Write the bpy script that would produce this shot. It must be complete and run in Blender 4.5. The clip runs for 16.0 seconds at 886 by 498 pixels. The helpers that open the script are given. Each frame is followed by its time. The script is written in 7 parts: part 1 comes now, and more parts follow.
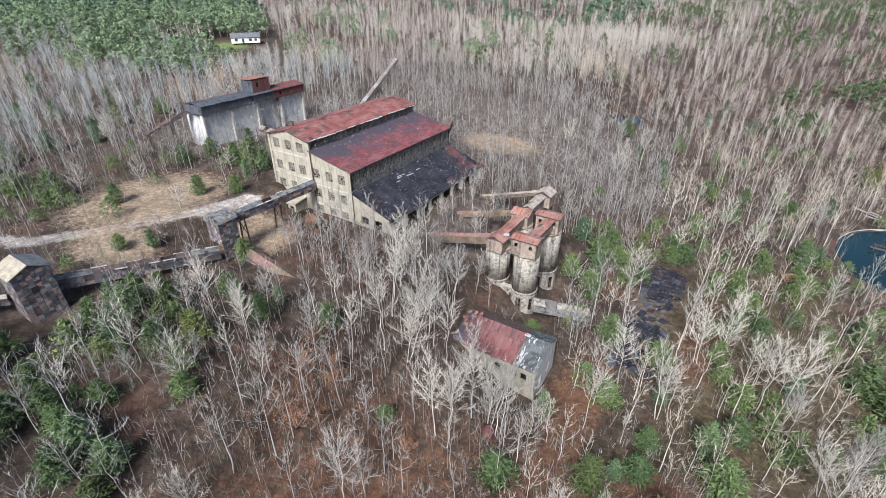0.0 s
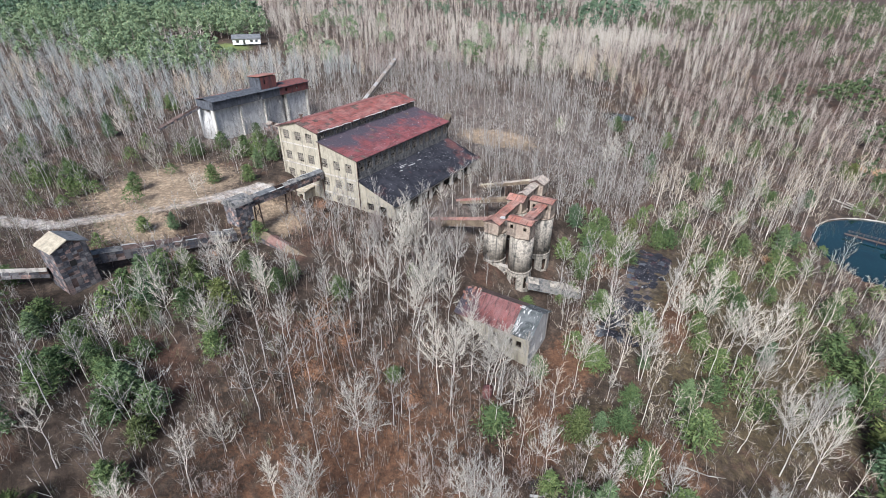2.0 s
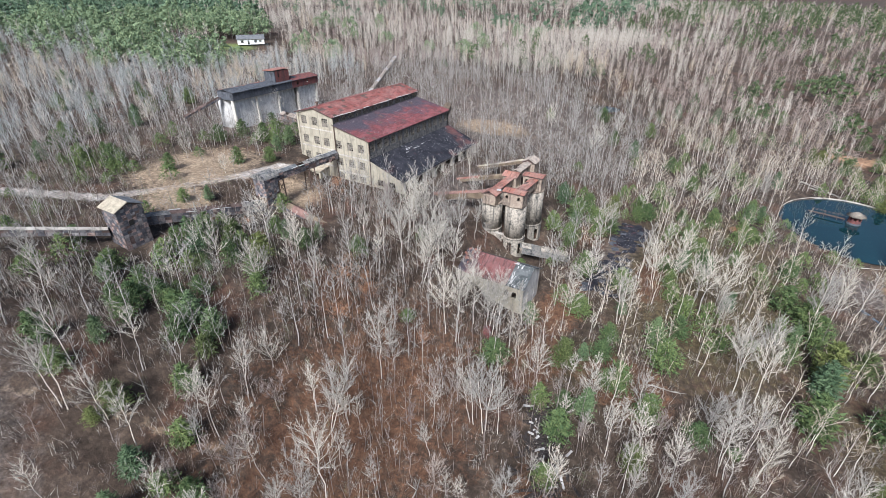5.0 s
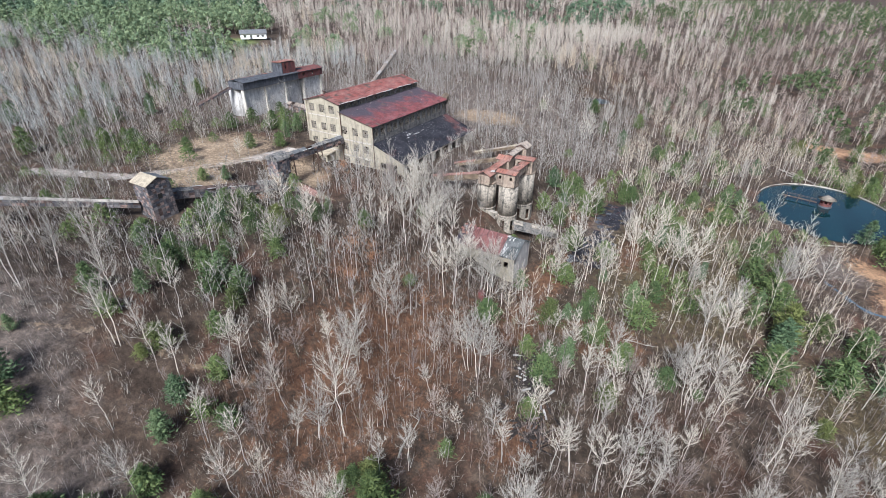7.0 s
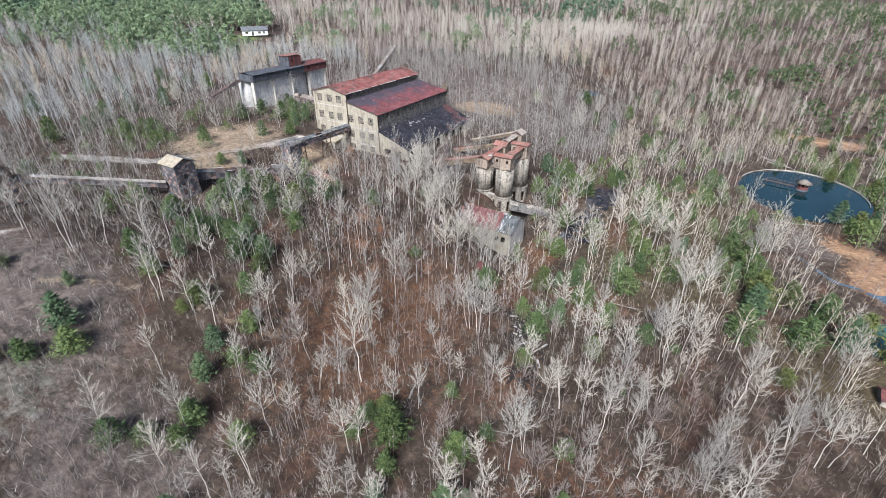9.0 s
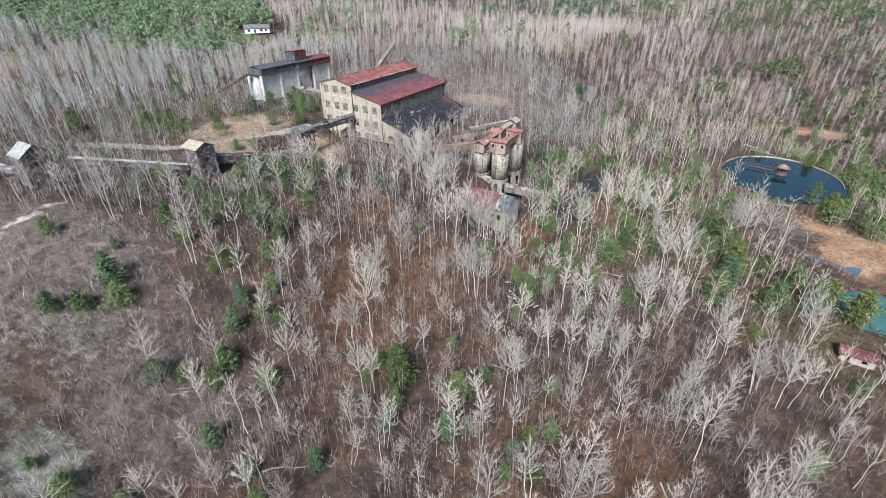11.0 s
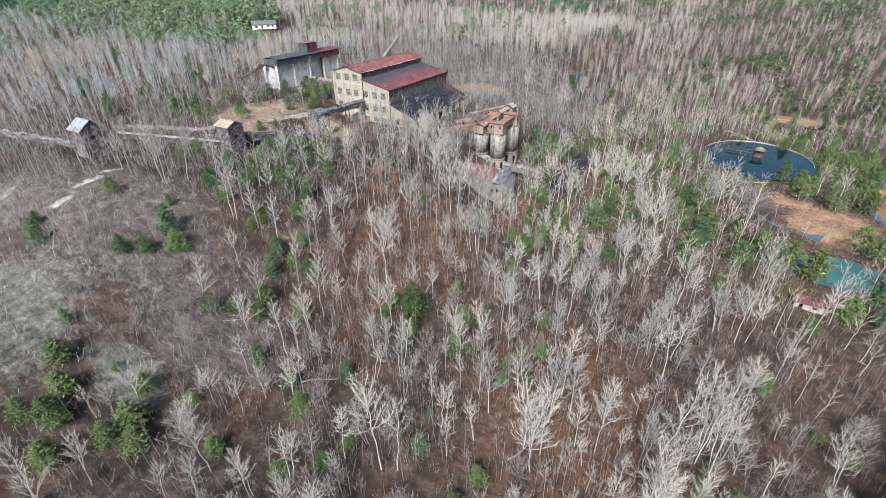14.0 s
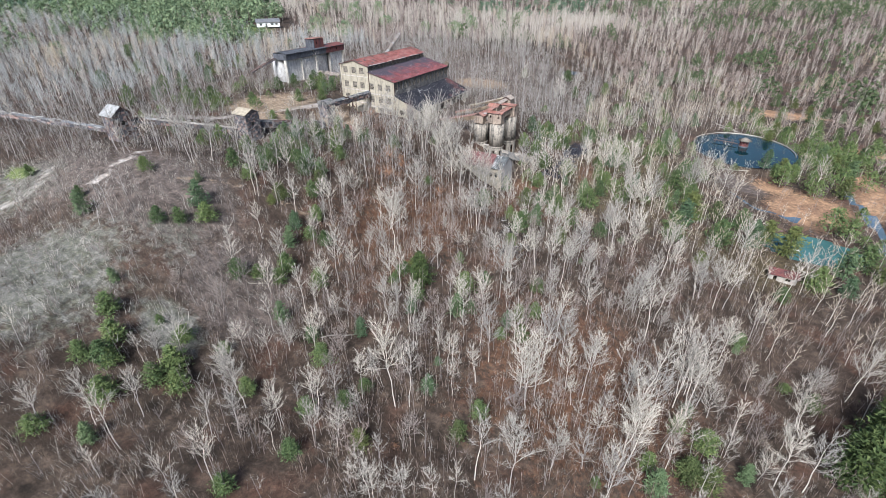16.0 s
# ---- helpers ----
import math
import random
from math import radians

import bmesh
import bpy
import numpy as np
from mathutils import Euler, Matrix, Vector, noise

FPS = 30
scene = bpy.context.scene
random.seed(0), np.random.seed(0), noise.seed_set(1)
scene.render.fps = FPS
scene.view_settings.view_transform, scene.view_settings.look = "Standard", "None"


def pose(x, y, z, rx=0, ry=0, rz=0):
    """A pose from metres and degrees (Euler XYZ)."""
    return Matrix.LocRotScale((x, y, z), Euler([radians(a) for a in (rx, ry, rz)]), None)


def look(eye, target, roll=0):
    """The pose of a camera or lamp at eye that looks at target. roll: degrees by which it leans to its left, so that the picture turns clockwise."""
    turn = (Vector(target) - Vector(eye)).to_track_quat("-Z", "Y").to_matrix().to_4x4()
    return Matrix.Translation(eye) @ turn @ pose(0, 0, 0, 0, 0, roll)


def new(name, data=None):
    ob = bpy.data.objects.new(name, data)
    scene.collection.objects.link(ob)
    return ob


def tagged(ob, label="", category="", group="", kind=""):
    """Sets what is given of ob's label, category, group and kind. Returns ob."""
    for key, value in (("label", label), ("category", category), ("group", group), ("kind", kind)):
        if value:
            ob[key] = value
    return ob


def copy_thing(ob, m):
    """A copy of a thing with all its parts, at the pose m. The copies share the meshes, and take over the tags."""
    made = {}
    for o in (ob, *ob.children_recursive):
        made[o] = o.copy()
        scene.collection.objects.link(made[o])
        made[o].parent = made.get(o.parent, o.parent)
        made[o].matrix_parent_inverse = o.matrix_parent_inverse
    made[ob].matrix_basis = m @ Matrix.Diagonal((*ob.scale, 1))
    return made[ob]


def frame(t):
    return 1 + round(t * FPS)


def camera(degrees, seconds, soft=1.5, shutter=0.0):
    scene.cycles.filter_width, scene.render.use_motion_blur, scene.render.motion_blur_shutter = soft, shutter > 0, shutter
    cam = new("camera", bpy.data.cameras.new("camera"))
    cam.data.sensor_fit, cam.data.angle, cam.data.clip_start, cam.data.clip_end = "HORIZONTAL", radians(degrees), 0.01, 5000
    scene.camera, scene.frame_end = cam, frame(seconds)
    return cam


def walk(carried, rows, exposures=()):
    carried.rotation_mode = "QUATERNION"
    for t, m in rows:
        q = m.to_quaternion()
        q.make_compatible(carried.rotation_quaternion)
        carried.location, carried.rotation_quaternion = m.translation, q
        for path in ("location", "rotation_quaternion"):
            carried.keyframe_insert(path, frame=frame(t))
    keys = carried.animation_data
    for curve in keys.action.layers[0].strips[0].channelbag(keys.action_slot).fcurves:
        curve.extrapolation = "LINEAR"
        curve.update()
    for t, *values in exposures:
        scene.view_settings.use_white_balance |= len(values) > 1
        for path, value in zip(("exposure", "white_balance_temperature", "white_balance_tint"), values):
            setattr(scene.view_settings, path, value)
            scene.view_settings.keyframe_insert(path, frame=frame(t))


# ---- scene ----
cam = camera(86.0, 16.0, soft=0.5)
PATH = [
    (0, (61.50, -63.05, 57.52), (38.27, -26.64, 32.33), 0.01),
    (0.5, (62.35, -64.76, 57.58), (39.14, -28.27, 32.48), -0.07),
    (1, (63.13, -66.47, 57.61), (39.99, -29.91, 32.54), -0.03),
    (1.5, (63.97, -68.21, 57.52), (40.92, -31.54, 32.55), -0.00),
    (2, (64.76, -70.05, 57.35), (41.83, -33.27, 32.41), 0.13),
    (2.5, (65.63, -72.01, 57.23), (42.75, -35.16, 32.35), 0.16),
    (3, (66.64, -74.05, 57.09), (43.84, -37.09, 32.33), 0.08),
    (3.5, (67.62, -76.03, 57.01), (44.87, -39.03, 32.25), 0.20),
    (4, (68.64, -78.32, 57.04), (45.95, -41.24, 32.34), 0.19),
    (6.5, (74.42, -89.63, 56.79), (52.03, -52.47, 31.94), 0.13),
    (7, (75.86, -91.81, 57.09), (53.57, -54.65, 32.14), 0.27),
    (7.5, (76.98, -94.01, 57.08), (54.76, -56.85, 32.07), 0.24),
    (8, (77.91, -96.23, 57.09), (55.79, -59.05, 32.03), 0.22),
    (8.5, (78.88, -98.56, 57.12), (56.87, -61.34, 32.01), 0.22),
    (9, (79.89, -100.85, 57.09), (57.95, -63.60, 31.97), 0.17),
    (11.5, (85.91, -112.24, 56.87), (64.16, -74.97, 31.61), -0.20),
    (12, (87.14, -114.55, 56.74), (65.39, -77.30, 31.46), -0.22),
    (12.5, (88.17, -116.89, 56.58), (66.44, -79.64, 31.28), -0.26),
    (13, (89.15, -119.26, 56.58), (67.47, -81.99, 31.26), -0.22),
    (13.5, (90.12, -121.58, 56.67), (68.47, -84.30, 31.33), -0.27),
    (14, (91.18, -123.92, 56.63), (69.55, -86.63, 31.29), -0.24),
    (14.5, (92.24, -126.34, 56.53), (70.63, -89.02, 31.23), -0.14),
    (15, (93.24, -128.70, 56.46), (71.69, -91.36, 31.13), -0.10),
    (15.5, (94.26, -131.10, 56.45), (72.75, -93.78, 31.08), -0.14),
    (16, (95.33, -133.55, 56.34), (73.87, -96.16, 31.01), -0.11),
]
walk(cam, [(t, look(eye, target, roll)) for t, eye, target, roll in PATH], [(0.0, 0.93, 5690.0, 9.0), (16.0, 0.93, 5690.0, 9.0)])

# ---- world and light ----
SUN_EL, SUN_AZ = radians(42), radians(168)
world = bpy.data.worlds.new("world")
scene.world = world
world.use_nodes = True
wn = world.node_tree
sky = wn.nodes.new("ShaderNodeTexSky")
sky.sky_type, sky.sun_disc = "NISHITA", False
sky.sun_elevation, sky.sun_rotation = SUN_EL, SUN_AZ
sky.air_density, sky.dust_density = 1.0, 3.0
wn.nodes["Background"].inputs["Strength"].default_value = 0.070
wn.links.new(sky.outputs["Color"], wn.nodes["Background"].inputs["Color"])
sun = new("sun", bpy.data.lights.new("sun", "SUN"))
sun.data.energy, sun.data.angle, sun.data.color = 3.55, radians(20), (1.0, 0.96, 0.9)
sun_way = Vector((math.sin(SUN_AZ) * math.cos(SUN_EL), math.cos(SUN_AZ) * math.cos(SUN_EL), math.sin(SUN_EL)))
sun.rotation_euler = sun_way.to_track_quat("Z", "Y").to_euler()


# ---- materials ----
class Mat:
    """A small builder for node materials."""

    def __init__(self, name, rough=0.85, metal=0.0):
        self.m = bpy.data.materials.new(name)
        self.m.use_nodes = True
        self.t = self.m.node_tree
        self.b = self.t.nodes["Principled BSDF"]
        self.b.inputs["Roughness"].default_value, self.b.inputs["Metallic"].default_value = rough, metal
        self.b.inputs["Specular IOR Level"].default_value = 0.25
        self.geo = self.t.nodes.new("ShaderNodeNewGeometry")
        self.co = self.geo.outputs["Position"]

    def node(self, kind, **inputs):
        n = self.t.nodes.new(kind)
        for k, v in inputs.items():
            self.put(n.inputs[k], v)
        return n

    def put(self, socket, v):
        if isinstance(v, bpy.types.NodeSocket):
            self.t.links.new(v, socket)
        else:
            socket.default_value = v

    def scaled(self, x, y, z):
        n = self.node("ShaderNodeMapping", Scale=(x, y, z))
        self.t.links.new(self.co, n.inputs["Vector"])
        return n.outputs["Vector"]

    def noise(self, scale, detail=4.0, rough=0.6, at=None):
        n = self.node("ShaderNodeTexNoise", Scale=scale, Detail=detail, Roughness=rough)
        self.t.links.new(at or self.co, n.inputs["Vector"])
        return n.outputs["Fac"]

    def ramp(self, fac, *stops):
        n = self.t.nodes.new("ShaderNodeValToRGB")
        self.t.links.new(fac, n.inputs["Fac"])
        e = n.color_ramp.elements
        while len(e) < len(stops):
            e.new(0.5)
        for s, (at, c) in zip(e, stops):
            s.position, s.color = at, (*c, 1) if len(c) == 3 else c
        return n.outputs["Color"]

    def mask(self, fac, lo, hi):
        return self.ramp(fac, (lo, (0, 0, 0)), (hi, (1, 1, 1)))

    def mix(self, fac, a, b, how="MIX"):
        n = self.t.nodes.new("ShaderNodeMix")
        n.data_type, n.blend_type = "RGBA", how
        for s, v in ((n.inputs[0], fac), (n.inputs[6], a), (n.inputs[7], b)):
            self.put(s, (*v, 1) if isinstance(v, tuple) and len(v) == 3 else v)
        return n.outputs[2]

    def times(self, a, b):
        n = self.t.nodes.new("ShaderNodeMath")
        n.operation = "MULTIPLY"
        self.put(n.inputs[0], a), self.put(n.inputs[1], b)
        return n.outputs[0]

    def done(self, color, bump=None, strength=0.3, distance=0.05, rough=None):
        self.put(self.b.inputs["Base Color"], color)
        if bump is not None:
            n = self.node("ShaderNodeBump", Strength=strength, Distance=distance)
            self.t.links.new(bump, n.inputs["Height"])
            self.t.links.new(n.outputs["Normal"], self.b.inputs["Normal"])
        if rough is not None:
            self.put(self.b.inputs["Roughness"], rough)
        return self.m

    def random(self):
        return self.geo.outputs["Random Per Island"]

    def random_object(self):
        return self.t.nodes.new("ShaderNodeObjectInfo").outputs["Random"]


def concrete(name, light, mid, dark, streak=0.5, scale=1.0, blotch=0.5):
    """Old concrete: mottled, with run-down streaks and dark blotches."""
    k = Mat(name, 0.92)
    base = k.mix(k.mask(k.noise(0.55 * scale, 6), 0.35, 0.7), light, mid)
    runs = k.mask(k.noise(1.0, 5, 0.6, k.scaled(1.6, 1.6, 0.09)), 0.5, 0.72)
    col = k.mix(k.times(runs, streak), base, dark)
    blots = k.mask(k.noise(0.23 * scale, 7, 0.7), 0.52, 0.66)
    col = k.mix(k.times(blots, blotch), col, dark)
    fine = k.noise(9, 5, 0.7)
    col = k.mix(0.35, col, k.ramp(fine, (0.3, (0.45, 0.45, 0.45)), (0.7, (1.3, 1.3, 1.3))), "MULTIPLY")
    return k.done(col, fine, 0.35, 0.04)


def sheet_metal(name, paint, worn, rust, wear=0.5, smear=None):
    """Painted roof sheets, worn and rusted, each sheet a little different."""
    k = Mat(name, 0.7)
    tone = k.ramp(k.random_object(), (0.0, (0.72, 0.72, 0.74)), (0.5, (0.97, 0.95, 0.95)), (1.0, (1.18, 1.15, 1.12)))
    base = k.mix(1.0, paint, tone, "MULTIPLY")
    w = k.mask(k.noise(0.5, 7, 0.7, k.scaled(1, 0.5, 1)), 0.56 - 0.16 * wear, 0.74)
    col = k.mix(k.times(w, 0.75), base, worn)
    r = k.mask(k.noise(1.7, 6, 0.7), 0.55, 0.7)
    col = k.mix(k.times(r, 0.8), col, rust)
    grime = k.mask(k.noise(0.9, 6, 0.72, k.scaled(3.0, 0.5, 0.3)), 0.5, 0.64)
    col = k.mix(k.times(grime, 0.8), col, tuple(0.6 * v for v in rust))
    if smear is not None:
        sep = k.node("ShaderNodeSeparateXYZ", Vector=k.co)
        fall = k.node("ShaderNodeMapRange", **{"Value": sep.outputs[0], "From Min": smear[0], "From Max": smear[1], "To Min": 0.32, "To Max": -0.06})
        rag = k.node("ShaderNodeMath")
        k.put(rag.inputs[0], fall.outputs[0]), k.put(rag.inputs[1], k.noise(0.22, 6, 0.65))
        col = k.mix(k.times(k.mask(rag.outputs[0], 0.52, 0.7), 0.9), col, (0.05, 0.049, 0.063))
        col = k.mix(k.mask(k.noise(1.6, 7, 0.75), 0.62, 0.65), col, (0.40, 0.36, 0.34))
    fine = k.noise(14, 4, 0.7)
    col = k.mix(0.3, col, k.ramp(fine, (0.3, (0.5, 0.5, 0.5)), (0.7, (1.3, 1.3, 1.3))), "MULTIPLY")
    return k.done(col, fine, 0.25, 0.03)


def ground_material():
    k = Mat("leaf_litter", 0.97)
    big = k.noise(0.035, 5, 0.6)
    mid = k.noise(0.33, 6, 0.65)
    fine = k.noise(3.2, 6, 0.75)
    col = k.ramp(mid, (0.3, (0.020, 0.0155, 0.0115)), (0.5, (0.058, 0.0435, 0.0325)), (0.7, (0.14, 0.106, 0.081)))
    col = k.mix(k.times(k.mask(big, 0.42, 0.62), 0.4), col, (0.074, 0.052, 0.040))
    col = k.mix(k.times(k.mask(k.noise(0.11, 5, 0.6), 0.52, 0.66), 0.5), col, (0.125, 0.064, 0.043))
    for name, tint, tint2 in (
        ("heath", (0.158, 0.13, 0.113), (0.076, 0.063, 0.055)),
        ("moss", (0.118, 0.092, 0.052), (0.06, 0.046, 0.027)),
        ("sand", (0.41, 0.262, 0.155), (0.215, 0.13, 0.082)),
        ("gravel", (0.42, 0.395, 0.365), (0.29, 0.25, 0.215)),
        ("tan", (0.34, 0.265, 0.185), (0.215, 0.16, 0.11)),
        ("grey", (0.205, 0.20, 0.178), (0.10, 0.102, 0.075)),
        ("lawn", (0.16, 0.20, 0.07), (0.12, 0.15, 0.05)),
        ("mud", (0.108, 0.058, 0.035), (0.16, 0.088, 0.053)),
    ):
        a = k.t.nodes.new("ShaderNodeAttribute")
        a.attribute_name = name
        rough_edge = k.node("ShaderNodeMath", **{})
        rough_edge.operation = "ADD"
        k.put(rough_edge.inputs[0], a.outputs["Fac"])
        jitter = k.node("ShaderNodeMath")
        jitter.operation = "MULTIPLY_ADD"
        k.put(jitter.inputs[0], k.noise(0.8, 6, 0.7)), k.put(jitter.inputs[1], 0.9), k.put(jitter.inputs[2], -0.45)
        k.put(rough_edge.inputs[1], jitter.outputs[0])
        m = k.times(k.mask(rough_edge.outputs[0], 0.4, 0.62), k.mask(a.outputs["Fac"], 0.02, 0.2))
        col = k.mix(m, col, k.mix(k.mask(k.noise(0.2 if name == "sand" else 0.6, 8, 0.72), 0.4, 0.6), tint, tint2))
    speck = k.noise(1.25, 8, 0.8)
    col = k.mix(0.75, col, k.ramp(speck, (0.33, (0.35, 0.34, 0.34)), (0.5, (0.95, 0.93, 0.92)), (0.68, (1.9, 1.8, 1.72))), "MULTIPLY")
    col = k.mix(0.6, col, k.ramp(fine, (0.3, (0.5, 0.5, 0.5)), (0.7, (1.45, 1.4, 1.35))), "MULTIPLY")
    return k.done(col, speck, 0.7, 0.2)


def bark(name, light, dark, fleck=0.35):
    k = Mat(name, 0.9)
    tone = k.mix(k.random(), light, dark)
    tone = k.mix(1.0, tone, k.ramp(k.random_object(), (0, (0.66, 0.66, 0.67)), (1, (1.2, 1.17, 1.1))), "MULTIPLY")
    marks = k.mask(k.noise(2.2, 4, 0.7, k.scaled(1, 1, 3)), 0.5, 0.66)
    return k.done(k.mix(k.times(marks, fleck), tone, (0.09, 0.08, 0.075)))


def leafy(name, a, b, c):
    k = Mat(name, 0.75)
    col = k.ramp(k.random(), (0, a), (0.5, b), (1, c))
    col = k.mix(1.0, col, k.ramp(k.random_object(), (0, (0.7, 0.75, 0.75)), (1, (1.3, 1.2, 1.05))), "MULTIPLY")
    return k.done(col)


def plain(name, color, rough=0.8, spread=0.35, scale=1.5, metal=0.0):
    k = Mat(name, rough, metal)
    f = k.noise(scale, 6, 0.65)
    g = k.noise(scale * 9, 4, 0.65)
    lo, hi = 1 - spread, 1 + spread
    col = k.mix(1.0, color, k.ramp(f, (0.3, (lo,) * 3), (0.7, (hi,) * 3)), "MULTIPLY")
    col = k.mix(0.5, col, k.ramp(g, (0.3, (lo,) * 3), (0.7, (hi,) * 3)), "MULTIPLY")
    return k.done(col, g, 0.25, 0.03)


def siding(name, a, b, c):
    """Flaking shingle and tar-paper siding in red, brown and grey."""
    k = Mat(name, 0.93)
    col = k.ramp(k.random_object(), (0.0, a), (0.35, b), (0.7, c), (1.0, (0.30, 0.27, 0.26)))
    col = k.mix(k.times(k.mask(k.noise(1.3, 6, 0.7), 0.47, 0.6), 0.85), col, (0.05, 0.048, 0.056))
    fine = k.noise(8, 5, 0.7)
    col = k.mix(0.5, col, k.ramp(fine, (0.3, (0.5,) * 3), (0.7, (1.35,) * 3)), "MULTIPLY")
    return k.done(col, fine, 0.4, 0.05)


def water_material(name, deep, rough):
    k = Mat(name, rough)
    k.b.inputs["Specular IOR Level"].default_value = 0.5
    k.b.inputs["IOR"].default_value = 1.33
    col = k.mix(k.mask(k.noise(0.07, 4), 0.35, 0.65), deep, tuple(0.6 * v for v in deep))
    return k.done(col, k.noise(1.1, 3), 0.05, 0.05)


M_GROUND = ground_material()
M_GABLE = concrete("painted_concrete", (0.43, 0.385, 0.30), (0.315, 0.277, 0.212), (0.13, 0.112, 0.095), 0.75, 1.2, 0.6)
M_CONC = concrete("weathered_concrete", (0.55, 0.50, 0.43), (0.37, 0.33, 0.29), (0.12, 0.11, 0.10), 0.75)
M_SILO = concrete("silo_concrete", (0.46, 0.405, 0.335), (0.17, 0.148, 0.124), (0.05, 0.05, 0.047), 0.95, 4.2, 1.0)
M_GRIME = concrete("grimy_concrete", (0.28, 0.255, 0.225), (0.105, 0.11, 0.12), (0.035, 0.036, 0.04), 0.9, 3.2, 0.95)
M_LIMED = concrete("limed_concrete", (0.66, 0.62, 0.55), (0.52, 0.48, 0.42), (0.25, 0.22, 0.19), 0.5, 1.0, 0.4)
M_SILO_PALE = concrete("pale_silo_concrete", (0.55, 0.53, 0.505), (0.40, 0.385, 0.37), (0.16, 0.15, 0.15), 0.7, 0.8, 0.5)
# whitewash, with its colour lightened to offset the shade on the east-facing bays
M_WASHED_LIFTED = concrete("shade_lifted_whitewash", (0.72, 0.70, 0.67), (0.52, 0.505, 0.485), (0.20, 0.19, 0.185), 0.7, 2.0, 0.6)
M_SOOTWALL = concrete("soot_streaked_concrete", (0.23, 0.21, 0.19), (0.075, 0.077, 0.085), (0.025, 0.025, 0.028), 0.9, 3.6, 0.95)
M_BLEACHED = concrete("bleached_sheet", (0.42, 0.415, 0.40), (0.27, 0.265, 0.26), (0.11, 0.105, 0.10), 0.6, 2.2, 0.6)
M_HEAD = concrete("rust_stained_concrete", (0.38, 0.31, 0.245), (0.24, 0.175, 0.135), (0.07, 0.056, 0.048), 0.9, 2.6, 0.85)
M_DARKCONC = concrete("sooty_concrete", (0.12, 0.125, 0.14), (0.055, 0.058, 0.07), (0.022, 0.022, 0.025), 0.8, 2.0, 0.7)
M_ROOF = sheet_metal("red_roof_sheet", (0.22, 0.072, 0.062), (0.34, 0.205, 0.18), (0.085, 0.055, 0.05), 0.85)
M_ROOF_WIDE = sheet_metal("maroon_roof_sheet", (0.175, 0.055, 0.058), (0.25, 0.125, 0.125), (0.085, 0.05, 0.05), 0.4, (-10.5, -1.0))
M_ROOF_HOUSE = sheet_metal("faded_crimson_sheet", (0.17, 0.062, 0.058), (0.25, 0.15, 0.14), (0.08, 0.05, 0.05), 0.8, (29.0, 35.0))
M_ROOF_ORANGE = sheet_metal("orange_rust_sheet", (0.29, 0.118, 0.088), (0.40, 0.30, 0.25), (0.12, 0.07, 0.055), 1.0)
M_MAROON = concrete("rusted_maroon_sheet", (0.20, 0.075, 0.065), (0.12, 0.05, 0.05), (0.045, 0.04, 0.045), 0.8, 2.4, 0.8)
M_ROOF_PINK = plain("faded_red_boards", (0.21, 0.125, 0.105), 0.9, 0.45)
M_ROOF_TAN = plain("bleached_roofing", (0.35, 0.30, 0.225), 0.85, 0.35)
M_RUSTSIDE = concrete("rusty_side_sheet", (0.23, 0.18, 0.125), (0.13, 0.092, 0.066), (0.09, 0.065, 0.05), 0.7, 1.6, 0.6)
M_ROOF_GREY = concrete("grey_roofing", (0.20, 0.20, 0.205), (0.105, 0.11, 0.115), (0.045, 0.045, 0.05), 0.5, 2.2, 0.6)
M_DARKSHEET = plain("rusted_dark_sheet", (0.11, 0.075, 0.065), 0.8, 0.6, 0.9)
M_TIMBER = plain("grey_timber", (0.30, 0.25, 0.21), 0.9, 0.45, 1.2)
M_STEEL = plain("rusty_steel", (0.11, 0.075, 0.06), 0.7, 0.4)
M_FRAME = plain("rusted_window_frame", (0.20, 0.17, 0.14), 0.8, 0.4)
M_CHAR = plain("charred_timber", (0.04, 0.033, 0.031), 0.9, 0.5)
M_HOLE = plain("painted_hole_dark", (0.03, 0.028, 0.026), 0.95, 0.3)
M_SIDING = siding("flaking_siding", (0.40, 0.265, 0.22), (0.19, 0.17, 0.165), (0.085, 0.085, 0.10))
M_BIRCH = bark("pale_bark", (0.74, 0.70, 0.64), (0.50, 0.46, 0.42), 0.35)
M_TWIG = bark("pale_twig", (0.64, 0.60, 0.54), (0.27, 0.246, 0.216), 0.1)
M_FARTWIG = bark("far_pale_twig", (0.57, 0.52, 0.465), (0.33, 0.295, 0.265), 0.0)
M_BROWNTWIG = bark("brown_twig", (0.165, 0.124, 0.098), (0.068, 0.049, 0.038), 0.1)
M_MAUVETWIG = bark("mauve_twig", (0.35, 0.292, 0.27), (0.20, 0.164, 0.152), 0.0)
M_RUSTTWIG = bark("rust_twig", (0.42, 0.255, 0.19), (0.24, 0.14, 0.105), 0.0)
M_TANTWIG = bark("straw_twig", (0.52, 0.44, 0.34), (0.32, 0.265, 0.205), 0.0)
M_STRAWTWIG = bark("warm_pale_twig", (0.61, 0.545, 0.455), (0.255, 0.213, 0.168), 0.1)
# twigs of the far left woods: bluish distance haze put into the colour
M_HAZETWIG = bark("haze_grey_twig", (0.66, 0.675, 0.645), (0.38, 0.40, 0.375), 0.0)
M_MOSSTWIG = bark("mossy_twig", (0.27, 0.28, 0.16), (0.13, 0.145, 0.075), 0.1)
M_GREYTWIG = bark("grey_twig", (0.40, 0.345, 0.315), (0.19, 0.157, 0.144), 0.1)
M_PINE = leafy("pine_needles", (0.058, 0.095, 0.038), (0.096, 0.138, 0.054), (0.142, 0.18, 0.072))
